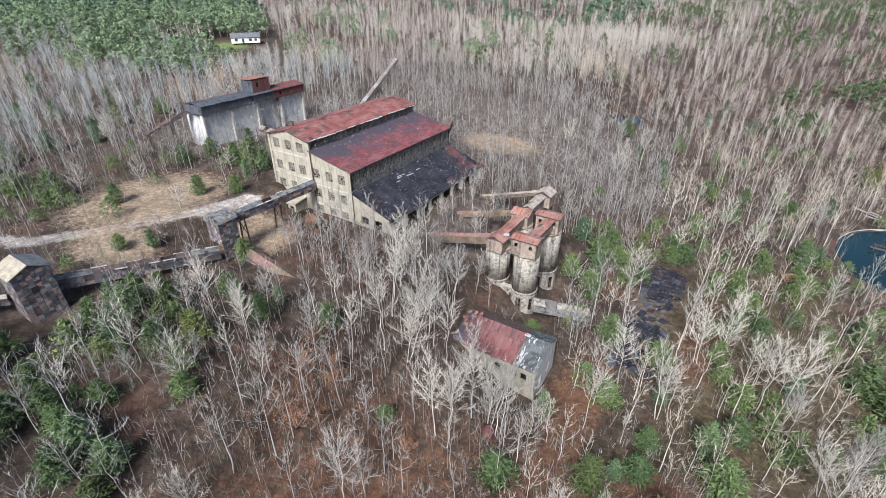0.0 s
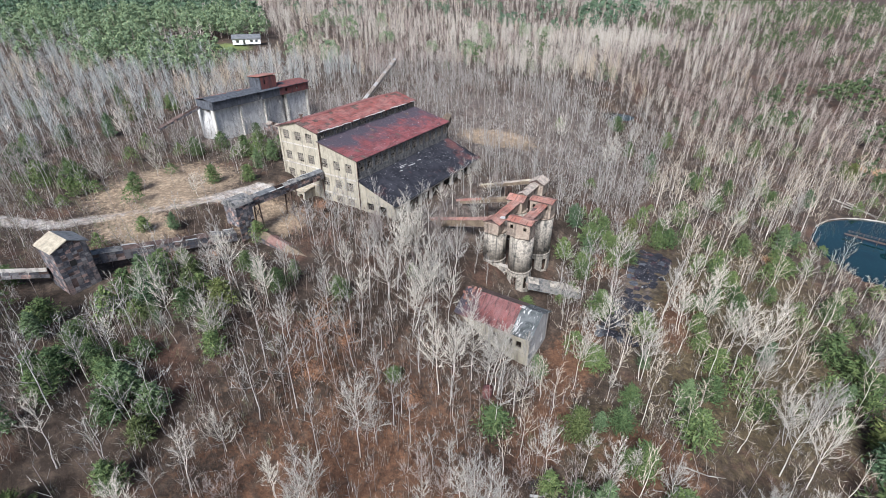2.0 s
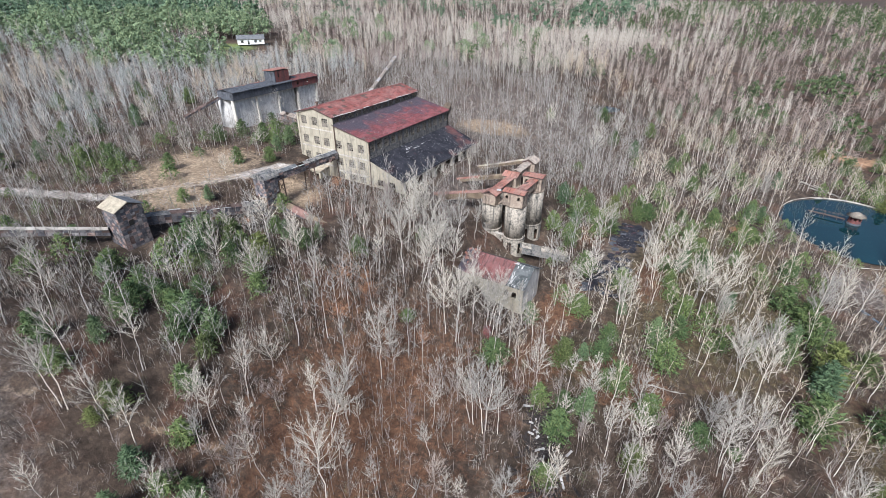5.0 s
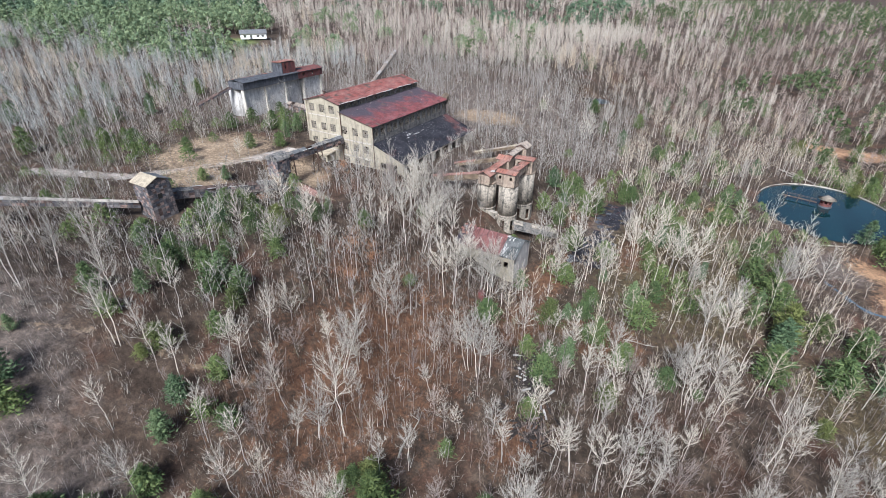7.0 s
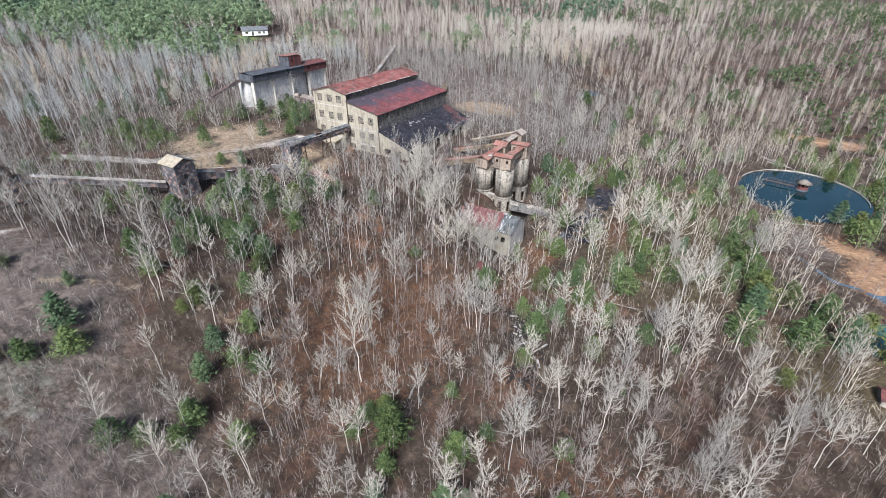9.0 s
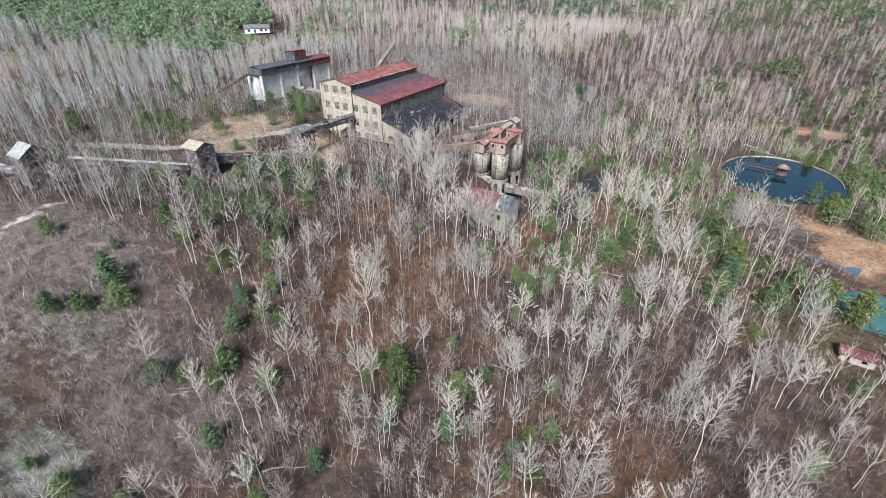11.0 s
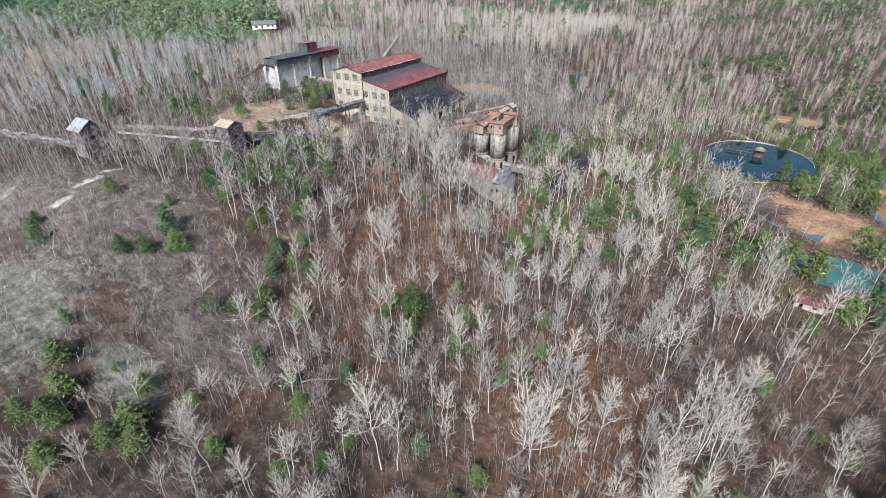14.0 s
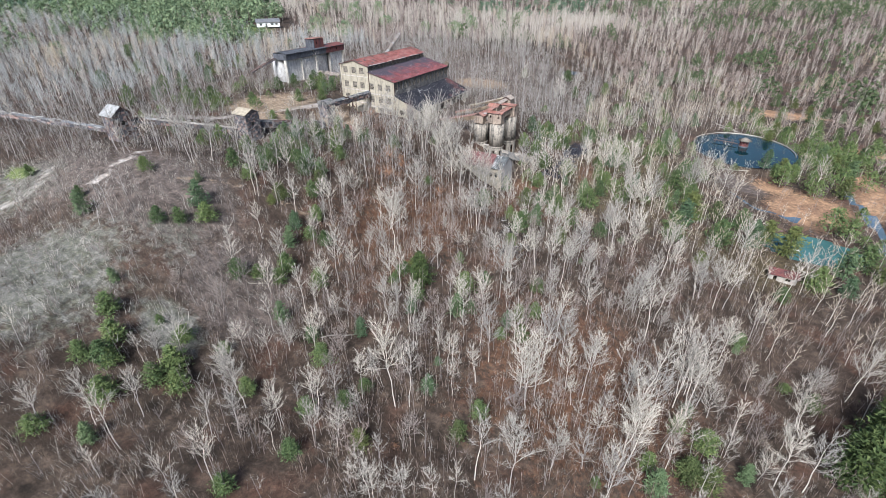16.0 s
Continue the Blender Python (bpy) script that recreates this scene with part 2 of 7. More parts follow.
# far needles paler and bluer than near ones: haze is part of this colour
M_FARPINE = leafy("hazed_pine_needles", (0.075, 0.118, 0.075), (0.125, 0.178, 0.108), (0.185, 0.245, 0.145))
M_HILLPINE = leafy("muted_pine_needles", (0.046, 0.074, 0.037), (0.075, 0.106, 0.052), (0.108, 0.14, 0.068))
M_SPRUCE = leafy("blue_green_needles", (0.066, 0.108, 0.055), (0.102, 0.15, 0.078), (0.145, 0.195, 0.10))
M_TALLPINE = leafy("olive_needles", (0.034, 0.054, 0.018), (0.058, 0.084, 0.028), (0.095, 0.122, 0.04))
M_YEW = leafy("yellow_green_needles", (0.062, 0.082, 0.028), (0.095, 0.118, 0.042), (0.135, 0.155, 0.06))
M_RUSTLEAF = leafy("withered_leaves", (0.23, 0.12, 0.075), (0.31, 0.165, 0.10), (0.38, 0.23, 0.15))
M_WATER = water_material("pond_water", (0.008, 0.030, 0.036), 0.03)
# base colour carries the pale blue of the sky mirrored at a low angle
M_SKYCREEK = water_material("sky_tinted_creek_water", (0.11, 0.155, 0.20), 0.12)
M_WATER2 = water_material("turquoise_water", (0.075, 0.18, 0.175), 0.08)
M_WHITE = plain("white_paint", (0.78, 0.78, 0.76), 0.6, 0.1)
k = Mat("tar_roof", 0.85)
tar = k.mix(k.mask(k.noise(0.35, 7, 0.7), 0.42, 0.62), (0.012, 0.012, 0.017), (0.036, 0.035, 0.043))
tar = k.mix(k.times(k.mask(k.noise(2.1, 7, 0.75), 0.585, 0.615), k.mask(k.noise(0.3, 4, 0.6), 0.42, 0.56)), tar, (0.36, 0.35, 0.36))
tar = k.mix(k.times(k.mask(k.noise(0.13, 5, 0.6), 0.57, 0.66), 0.6), tar, (0.17, 0.065, 0.055))
M_TAR = k.done(tar, k.noise(6, 4), 0.4, 0.05)
k = Mat("torn_roofing", 0.85)
torn = k.mix(k.mask(k.noise(0.8, 7, 0.7), 0.42, 0.6), (0.055, 0.06, 0.06), (0.125, 0.13, 0.13))
torn = k.mix(k.mask(k.noise(1.3, 7, 0.75, k.scaled(2.6, 0.6, 0.6)), 0.565, 0.6), torn, (0.50, 0.49, 0.47))
M_TORN = k.done(torn, k.noise(5, 4), 0.4, 0.05)
k = Mat("dirty_glass", 0.25)
M_GLASS = k.done(k.mix(k.random_object(), (0.06, 0.056, 0.05), (0.22, 0.20, 0.17)), k.noise(3, 2), 0.1, 0.02)
M_GLASS.node_tree.nodes["Principled BSDF"].inputs["Specular IOR Level"].default_value = 0.5


# ---- mesh helpers ----
def mesh_of(name, bm, material):
    me = bpy.data.meshes.new(name)
    bm.to_mesh(me)
    bm.free()
    for m in material if isinstance(material, (list, tuple)) else (material,):
        me.materials.append(m)
    return me


def part(name, bm, material, parent, label=""):
    ob = new(name, mesh_of(name, bm, material))
    ob.parent = parent
    return tagged(ob, label)


def thing(name, x, y, z, turn=0.0, label="", category="", group="", kind=""):
    ob = new(name)
    ob.empty_display_size = 0.3
    ob.matrix_basis = pose(x, y, z, 0, 0, turn)
    return tagged(ob, label, category, group, kind)


def box(bm, x0, x1, y0, y1, z0, z1, m=None):
    v = [bm.verts.new((x, y, z)) for z in (z0, z1) for x, y in ((x0, y0), (x1, y0), (x1, y1), (x0, y1))]
    for f in ((3, 2, 1, 0), (4, 5, 6, 7), (0, 1, 5, 4), (1, 2, 6, 5), (2, 3, 7, 6), (3, 0, 4, 7)):
        bm.faces.new([v[i] for i in f])
    if m is not None:
        for q in v:
            q.co = m @ q.co
    return v


def boxes(*rows):
    bm = bmesh.new()
    for r in rows:
        box(bm, *r)
    return bm


def beam(bm, a, b, w, h=None, up=(0, 0, 1)):
    """A square bar from a to b."""
    a, b = Vector(a), Vector(b)
    h = h or w
    d = (b - a).normalized()
    s = d.cross(Vector(up))
    s = s.normalized() if s.length > 1e-3 else Vector((1, 0, 0))
    u = s.cross(d)
    v = [bm.verts.new(p + s * i * w / 2 + u * j * h / 2) for p in (a, b) for i, j in ((-1, -1), (1, -1), (1, 1), (-1, 1))]
    for f in ((3, 2, 1, 0), (4, 5, 6, 7), (0, 1, 5, 4), (1, 2, 6, 5), (2, 3, 7, 6), (3, 0, 4, 7)):
        bm.faces.new([v[i] for i in f])


def prism(bm, outline, axis, a, b):
    """An outline of (u, z) swept along x or y from a to b."""
    def at(u, z, w):
        return (w, u, z) if axis == "x" else (u, w, z)
    p = [bm.verts.new(at(u, z, a)) for u, z in outline]
    q = [bm.verts.new(at(u, z, b)) for u, z in outline]
    n = len(outline)
    bm.faces.new(p), bm.faces.new(q[::-1])
    for i in range(n):
        bm.faces.new((p[i], q[i], q[(i + 1) % n], p[(i + 1) % n]))
    bmesh.ops.recalc_face_normals(bm, faces=bm.faces)


def wall(place, length, height, openings, thick=0.35):
    """A wall in its own plane: u along, v up, with openings (u0, u1, v0, v1) cut through; place maps (u, w, v) to the thing."""
    bm = bmesh.new()
    us = sorted({0.0, length, *(o[i] for o in openings for i in (0, 1))})
    vs = sorted({0.0, height, *(o[i] for o in openings for i in (2, 3))})

    def isopen(u, v):
        return any(o[0] < u < o[1] and o[2] < v < o[3] for o in openings)

    cell = {}
    for i in range(len(us) - 1):
        for j in range(len(vs) - 1):
            cell[i, j] = not isopen((us[i] + us[i + 1]) / 2, (vs[j] + vs[j + 1]) / 2)
    vert = {}

    def at(i, j, w):
        if (i, j, w) not in vert:
            vert[i, j, w] = bm.verts.new(place(us[i], thick * w, vs[j]))
        return vert[i, j, w]

    for (i, j), solid in cell.items():
        if not solid:
            continue
        bm.faces.new((at(i, j, 0), at(i + 1, j, 0), at(i + 1, j + 1, 0), at(i, j + 1, 0)))
        bm.faces.new((at(i, j + 1, 1), at(i + 1, j + 1, 1), at(i + 1, j, 1), at(i, j, 1)))
        for di, dj, e in ((-1, 0, ((0, 1), (0, 0))), (1, 0, ((1, 0), (1, 1))), (0, -1, ((0, 0), (1, 0))), (0, 1, ((1, 1), (0, 1)))):
            if not cell.get((i + di, j + dj), False):
                (a, b), (c, d) = e
                bm.faces.new((at(i + a, j + b, 0), at(i + a, j + b, 1), at(i + c, j + d, 1), at(i + c, j + d, 0)))
    bmesh.ops.recalc_face_normals(bm, faces=bm.faces)
    return bm


def tube(bm, cx, cy, r, z0, z1, n=28, r1=None):
    r1 = r if r1 is None else r1
    a = [bm.verts.new((cx + r * math.cos(2 * math.pi * i / n), cy + r * math.sin(2 * math.pi * i / n), z0)) for i in range(n)]
    b = [bm.verts.new((cx + r1 * math.cos(2 * math.pi * i / n), cy + r1 * math.sin(2 * math.pi * i / n), z1)) for i in range(n)]
    for i in range(n):
        f = bm.faces.new((a[i], a[(i + 1) % n], b[(i + 1) % n], b[i]))
        f.smooth = True
    bm.faces.new(a[::-1]), bm.faces.new(b)


# ---- ground ----
def step(t):
    t = min(1.0, max(0.0, t))
    return t * t * (3 - 2 * t)


def bump(x, y, cx, cy, rx, ry):
    d = ((x - cx) / rx) ** 2 + ((y - cy) / ry) ** 2
    return math.exp(-d)


POND = (107.0, 78.0, 17.5, 21.0)
POND_Z, POOL_Z = -3.4, -7.9
POOL = (126.0, 9.0, 11.5, 8.0)


def pond_depth(x, y):
    cx, cy, rx, ry = POND
    return 1 - math.hypot((x - cx) / rx, (y - cy) / ry)


def pool_depth(x, y):
    cx, cy, rx, ry = POOL
    return 1 - math.hypot((x - cx) / rx, (y - cy) / ry)


BROOK = ((105, 37), (108, 34), (110.5, 31.5), (114, 29.6), (118, 29.4), (121, 28), (126, 27))


def creek_depth(x, y):
    cx = 139 + 5 * math.sin(y * 0.055)
    d = abs(x - cx - (8 if y > 60 else 0) * step((y - 60) / 30))
    return 1 - d / (1.3 + 1.0 * math.sin(y * 0.13) ** 2) if 14 < y < 62 else -9


def height(x, y):
    """The hillside: a plateau with the works on it, falling to the ponds."""
    edge = 24 - 3 * step((-60 - y) / 30) + 4 * step((y + 50) / 40)
    z = -7.5 + 9.5 * step((122 - x) / 62) + 15.5 * step((edge + 17 - x) / 34)
    z -= 4.2 * step((y + 50) / 28) * step((x + 22) / 8) * step((90 - y) / 30) * step((34 - x) / 16)
    z += 5.0 * bump(x, y, -14, -82, 22, 16) - 3.0 * step((-92 - y) / 16) * step((30 - x) / 30)
    z -= 3.2 * bump(x, y, 55, -96, 22, 22)
    z -= 4.5 * step((x - 70) / 45) * step((-15 - y) / 45) * step((260 - x) / 80)
    z -= 2.6 * bump(x, y, -3, -51, 15, 8) + 1.8 * bump(x, y, 35, 1, 9, 9) + 2.6 * bump(x, y, 38, 14, 7, 8) + 1.6 * bump(x, y, 43, -10, 9, 9)
    far = step((math.hypot(x - 40, y - 20) - 150) / 260)
    z = z * (1 - far) + far * (11 + 12 * step((-x) / 300) - 6 * step((x - 100) / 200))
    near = 1 - far
    z += near * (0.5 * noise.noise((x * 0.06, y * 0.06, 1)) + 0.25 * noise.noise((x * 0.2, y * 0.2, 4)))
    z += far * 6 * noise.noise((x * 0.004, y * 0.004, 7))
    q = math.hypot((x - 24.5) / 8, (y - 117.5) / 7)
    if q < 1.6:
        f = step((1.6 - q) / 0.6)
        z = z * (1 - f) + f * (11.0 + 0.6 * step((q - 0.7) / 0.3))
    p = pond_depth(x, y)
    if p > -0.5:
        f = step((p + 0.25) / 0.3)
        z = z * (1 - f) + f * (POND_Z + 0.7)
        z -= 2.2 * step((p + 0.03) / 0.12)
    p = pool_depth(x, y)
    if p > -0.6:
        f = step((p + 0.4) / 0.4)
        z = z * (1 - f) + f * (POOL_Z + 0.5)
        z -= 1.6 * step((p + 0.05) / 0.15)
    if 103 < x < 130 and 23 < y < 40:
        z -= 0.7 * step((1.9 + 1.6 * step((x - 120) / 5) - near_line(x, y, BROOK)) / 1.2)
    p = creek_depth(x, y)
    if p > -1.5:
        f = step((p + 1.5) / 1.5)
        z = z * (1 - f) + f * (POOL_Z + 0.4)
        z -= 0.9 * step((p + 0.1) / 0.4)
    return z


def near_line(x, y, pts):
    best = 1e9
    for (ax, ay), (bx, by) in zip(pts, pts[1:]):
        dx, dy = bx - ax, by - ay
        t = max(0, min(1, ((x - ax) * dx + (y - ay) * dy) / (dx * dx + dy * dy)))
        best = min(best, math.hypot(x - ax - t * dx, y - ay - t * dy))
    return best


ROAD = ((-60, -52), (-37, -42), (-29, -31), (-23, -19), (-20, -8))
SAND_TRACK = ((-12, -78.5), (-10.2, -84), (-8.3, -90), (-7.7, -92))
LANE = ((-27, -107), (-20.7, -99.8), (-20.5, -96), (-25, -91.8))
LITTLE_TRACK = ((28, -64), (15, -72), (4, -82))


def patches(x, y):
    """How far each kind of ground covers a place: sand, gravel, tan, grey, lawn, mud, heath, moss."""
    sand = max(bump(x, y, 128, 36, 14, 17), bump(x, y, 118, 50, 11, 7) * 0.7, bump(x, y, 124, 161, 24, 8), 0.8 * bump(x, y, 146, 60, 8, 30), 0.8 * bump(x, y, 160, 110, 30, 9))
    gravel = max(1.0 - near_line(x, y, ROAD) / 3.6, 1.0 - near_line(x, y, SAND_TRACK) / 1.7, 0.9 - near_line(x, y, LANE) / 2.8, 0)
    tan = max(0.95 * bump(x, y, -37, -20, 16, 18), 0.9 * bump(x, y, -12, -14, 10, 9), 0.6 - near_line(x, y, LITTLE_TRACK) / 3, 0.8 * bump(x, y, -24, -34, 12, 8), 0.9 * bump(x, y, 2, 62, 16, 9))
    grey = max(0.8 * bump(x, y, 6, -112, 18, 20), 0.6 * bump(x, y, -30, -100, 26, 20), 0.85 * bump(x, y, 26, -103, 7, 5), 0.5 * bump(x, y, 14, -92, 12, 10))
    lawn = max(1.2 * bump(x, y, -204, 124, 13, 17), 0.85 * bump(x, y, -33, -94.5, 7, 3))
    mud = max(0.62 * bump(x, y, 38, -48, 26, 42), 0.62 * bump(x, y, 86, -72, 34, 34), 0.8 * bump(x, y, 62, -48, 5, 10), 0.75 * bump(x, y, 65, 14, 5, 18), 0.8 * bump(x, y, 53, -24, 6, 11), 0.6 * bump(x, y, 22, -36, 9, 9), 0.6 * bump(x, y, 48, 26, 6, 14), 0.85 * bump(x, y, 51, -9, 6, 15), 0.8 * bump(x, y, 67, -22, 10, 9))
    heath = max(0.85 * bump(x, y, 2, -86, 26, 16), 0.8 * bump(x, y, -20, -92, 22, 14), 0.8 * bump(x, y, 27, -90, 15, 13), 0.8 * bump(x, y, 108, 46, 12, 10), 0.75 * bump(x, y, 46, 32, 6, 10), 0.8 * bump(x, y, 57, 18, 6, 17), 0.85 * bump(x, y, 0, 75, 62, 42), 0.85 * bump(x, y, -66, 32, 34, 46), 0.7 * bump(x, y, 18, 12, 10, 30))
    moss = max(0.85 * bump(x, y, 76, 18, 26, 46), 0.8 * bump(x, y, 112, -8, 22, 18), 0.7 * bump(x, y, 62, -22, 14, 12))
    return sand, gravel, max(0, tan), grey, lawn, mud, heath, moss


def spaced(lo, hi, fine_lo, fine_hi, d, grow):
    """Even steps in the middle, growing steps outside."""
    mid = list(np.arange(fine_lo, fine_hi + d / 2, d))
    a, b, s = [], [], d
    p = fine_lo
    while p > lo:
        s *= grow
        p -= s
        a.append(p)
    p, s = mid[-1], d
    while p < hi:
        s *= grow
        p += s
        b.append(p)
    return a[::-1] + mid + b


def make_ground():
    xs = spaced(-4500, 4500, -70, 170, 2.0, 1.16)
    ys = spaced(-3500, 5500, -150, 135, 2.0, 1.16)
    verts = [(x, y, height(x, y)) for y in ys for x in xs]
    nx = len(xs)
    faces = [(j * nx + i, j * nx + i + 1, (j + 1) * nx + i + 1, (j + 1) * nx + i) for j in range(len(ys) - 1) for i in range(nx - 1)]
    me = bpy.data.meshes.new("ground")
    me.from_pydata(verts, [], faces)
    cover = [patches(x, y) for x, y, _ in verts]
    for i, name in enumerate(("sand", "gravel", "tan", "grey", "lawn", "mud", "heath", "moss")):
        me.attributes.new(name, "FLOAT", "POINT").data.foreach_set("value", [max(0.0, c[i]) for c in cover])
    me.materials.append(M_GROUND)
    me.polygons.foreach_set("use_smooth", [True] * len(faces))
    return tagged(new("ground", me), "rust-brown leaf-littered hillside with sandy patches and tracks", "ground", kind="structure")


ground = make_ground()


def flat_water(name, cx, cy, rx, ry, z, material, label):
    bm = bmesh.new()
    n = 48
    bm.faces.new([bm.verts.new((rx * math.cos(2 * math.pi * i / n), ry * math.sin(2 * math.pi * i / n), 0)) for i in range(n)])
    ob = new(name, mesh_of(name, bm, material))
    ob.location = (cx, cy, z)
    return tagged(ob, label, "pond", kind="structure")


flat_water("water_1", *POND[:2], POND[2] * 1.05, POND[3] * 1.05, POND_Z, M_WATER, "still dark blue-green water of a round pond")
flat_water("water_4", 24.5, 117.5, 7.0, 6.0, 11.3, M_WATER, "small dark pool in a clearing of the far woods")
creek_bm = bmesh.new()
creek_row = []
for i in range(46):
    y = 15 + 46 * i / 45
    cx = 139 + 5 * math.sin(y * 0.055) + (8 if y > 60 else 0) * step((y - 60) / 30)
    creek_row.append((creek_bm.verts.new((cx - 2.4, y, 0)), creek_bm.verts.new((cx + 2.4, y, 0))))
for (a, b), (c, d) in zip(creek_row, creek_row[1:]):
    creek_bm.faces.new((a, b, d, c))
brook_bm = bmesh.new()
brook_row = []
for (ax, ay), (bx, by) in zip(BROOK, BROOK[1:]):
    for i in range(3):
        x, y = ax + (bx - ax) * i / 3, ay + (by - ay) * i / 3
        w = 0.5 + 0.2 * math.sin(x * 1.9) + 1.9 * step((x - 120) / 3)
        z = height(x, y) + 0.3
        brook_row.append((brook_bm.verts.new((x - 0.3 * w, y - w, z)), brook_bm.verts.new((x + 0.3 * w, y + w, z))))
for (a, b), (c, d) in zip(brook_row, brook_row[1:]):
    brook_bm.faces.new((a, b, d, c))
tagged(new("water_5", mesh_of("water_5", brook_bm, M_SKYCREEK)), "winding brook of sky-tinted grey-blue water ending in a puddle", "brook", kind="structure")
creek_ob = new("water_3", mesh_of("water_3", creek_bm, M_SKYCREEK))
creek_ob.location.z = POOL_Z - 0.1
tagged(creek_ob, "narrow creek of water tinted pale sky blue in the sand", "creek", kind="structure")
flat_water("water_2", *POOL[:2], POOL[2] * 1.08, POOL[3] * 1.08, POOL_Z, M_WATER2, "milky turquoise water of a small pool")


# ---- windows, roofs and galleries shared by the buildings ----
WINDOW_MESH = {}


def window_in(parent, m, w, h, cols=3, rows=4, lost=0.3):
    """A steel factory window: frame with bars, and panes of which some are gone."""
    key = (round(w, 2), round(h, 2), cols, rows)
    if key not in WINDOW_MESH:
        holes = [(w * i / cols + 0.05, w * (i + 1) / cols - 0.05, h * j / rows + 0.05, h * (j + 1) / rows - 0.05) for i in range(cols) for j in range(rows)]
        bm = wall(lambda u, q, v: (u, q - 0.04, v), w, h, holes, 0.08)
        pane = bmesh.new()
        box(pane, 0.02, w / cols - 0.02, -0.01, 0.01, 0.02, h / rows - 0.02)
        WINDOW_MESH[key] = mesh_of("window", bm, M_FRAME), mesh_of("pane", pane, M_GLASS)
    frame_mesh, pane_mesh = WINDOW_MESH[key]
    ob = new("window", frame_mesh)
    ob.parent, ob.matrix_local = parent, m
    for i in range(cols):
        for j in range(rows):
            if random.random() > lost:
                p = new("pane", pane_mesh)
                p.parent, p.matrix_local = ob, pose(w * i / cols, 0, h * j / rows)
    return ob


def sheet_roof(parent, corner, along, down, n, m, material, sag=0.03, lost=0.04, thick=0.05, name="roof_sheet"):
    """A roof slope of n x m overlapping sheets, each a piece of its own with ribs, some missing."""
    corner, along, down = Vector(corner), Vector(along), Vector(down)
    la, ld = along.length / n, down.length / m
    a, d = along.normalized(), down.normalized()
    up = a.cross(d)
    if up.z < 0:
        up = -up
    bm = bmesh.new()
    ribs = 4
    top, low = [], []
    for i in range(ribs * 2 + 1):
        x = (la + 0.06) * i / (ribs * 2)
        z = 0.045 if i % 2 else 0.0
        top.append((bm.verts.new((x, 0, z + thick)), bm.verts.new((x, ld + 0.12, z + thick + 0.02))))
    for (p, q), (r, s) in zip(top, top[1:]):
        bm.faces.new((p, r, s, q))
    b0, b1 = [bm.verts.new((x, y, 0)) for x, y in ((0, ld + 0.12), (la + 0.06, ld + 0.12))]
    bm.faces.new([b0, b1] + [q for _, q in reversed(top)])
    bmesh.ops.recalc_face_normals(bm, faces=bm.faces)
    mesh = mesh_of(name, bm, material)
    turn = Matrix((a, d, up)).transposed().to_4x4()
    for i in range(n):
        for j in range(m):
            if random.random() < lost:
                continue
            ob = new(name, mesh)
            ob.parent = parent
            tilt = pose(0, 0, 0, random.gauss(0, 0.35), random.gauss(0, 0.35), random.gauss(0, 0.25))
            ob.matrix_local = Matrix.Translation(corner + a * la * i + d * ld * j + up * random.uniform(0, sag)) @ turn @ tilt


def slab(bm, corner, along, down, thick):
    c, a, d = Vector(corner), Vector(along), Vector(down)
    n = a.cross(d).normalized()
    if n.z < 0:
        n = -n
    lo = [bm.verts.new(p - n * thick) for p in (c, c + a, c + a + d, c + d)]
    hi = [bm.verts.new(p) for p in (c, c + a, c + a + d, c + d)]
    bm.faces.new(lo[::-1]), bm.faces.new(hi)
    for i in range(4):
        bm.faces.new((lo[i], lo[(i + 1) % 4], hi[(i + 1) % 4], hi[i]))
    bmesh.ops.recalc_face_normals(bm, faces=bm.faces)


def siding_wall(parent, place, length, h0, h1, lost=0.08, size=(0.75, 0.5), material=None):
    """Flaking siding: rows of panels, each a piece of its own, on a backing whose top runs from h0 to h1."""
    bm = bmesh.new()
    v = [bm.verts.new(place(u, w, z)) for w in (0.0, 0.14) for u, z in ((0, 0), (length, 0), (length, h1), (0, h0))]
    for f in ((0, 1, 2, 3), (7, 6, 5, 4), (0, 4, 5, 1), (1, 5, 6, 2), (2, 6, 7, 3), (3, 7, 4, 0)):
        bm.faces.new([v[i] for i in f])
    bmesh.ops.recalc_face_normals(bm, faces=bm.faces)
    back = part("wall", bm, M_DARKSHEET, parent)
    nu = max(1, round(length / size[0]))
    pu = length / nu
    pm = bmesh.new()
    box(pm, 0.02, pu - 0.02, -0.05, 0.0, 0.0, size[1] + 0.03)
    mesh = mesh_of("siding_panel", pm, material or M_SIDING)
    o, ex, ey = Vector(place(0, 0, 0)), Vector(place(1, 0, 0)), Vector(place(0, 1, 0))
    turn = Matrix((ex - o, ey - o, Vector((0, 0, 1)))).transposed().to_4x4()
    for i in range(nu):
        top = h0 + (h1 - h0) * ((i + 0.5) * pu / length)
        for j in range(int(top / size[1])):
            if random.random() > lost:
                ob = new("siding_panel", mesh)
                ob.parent = back
                ob.matrix_local = Matrix.Translation(Vector(place(i * pu + random.gauss(0, 0.03), 0, j * size[1]))) @ turn @ pose(0, 0, 0, random.gauss(0, 0.8), random.gauss(0, 0.9), 0)
    return back


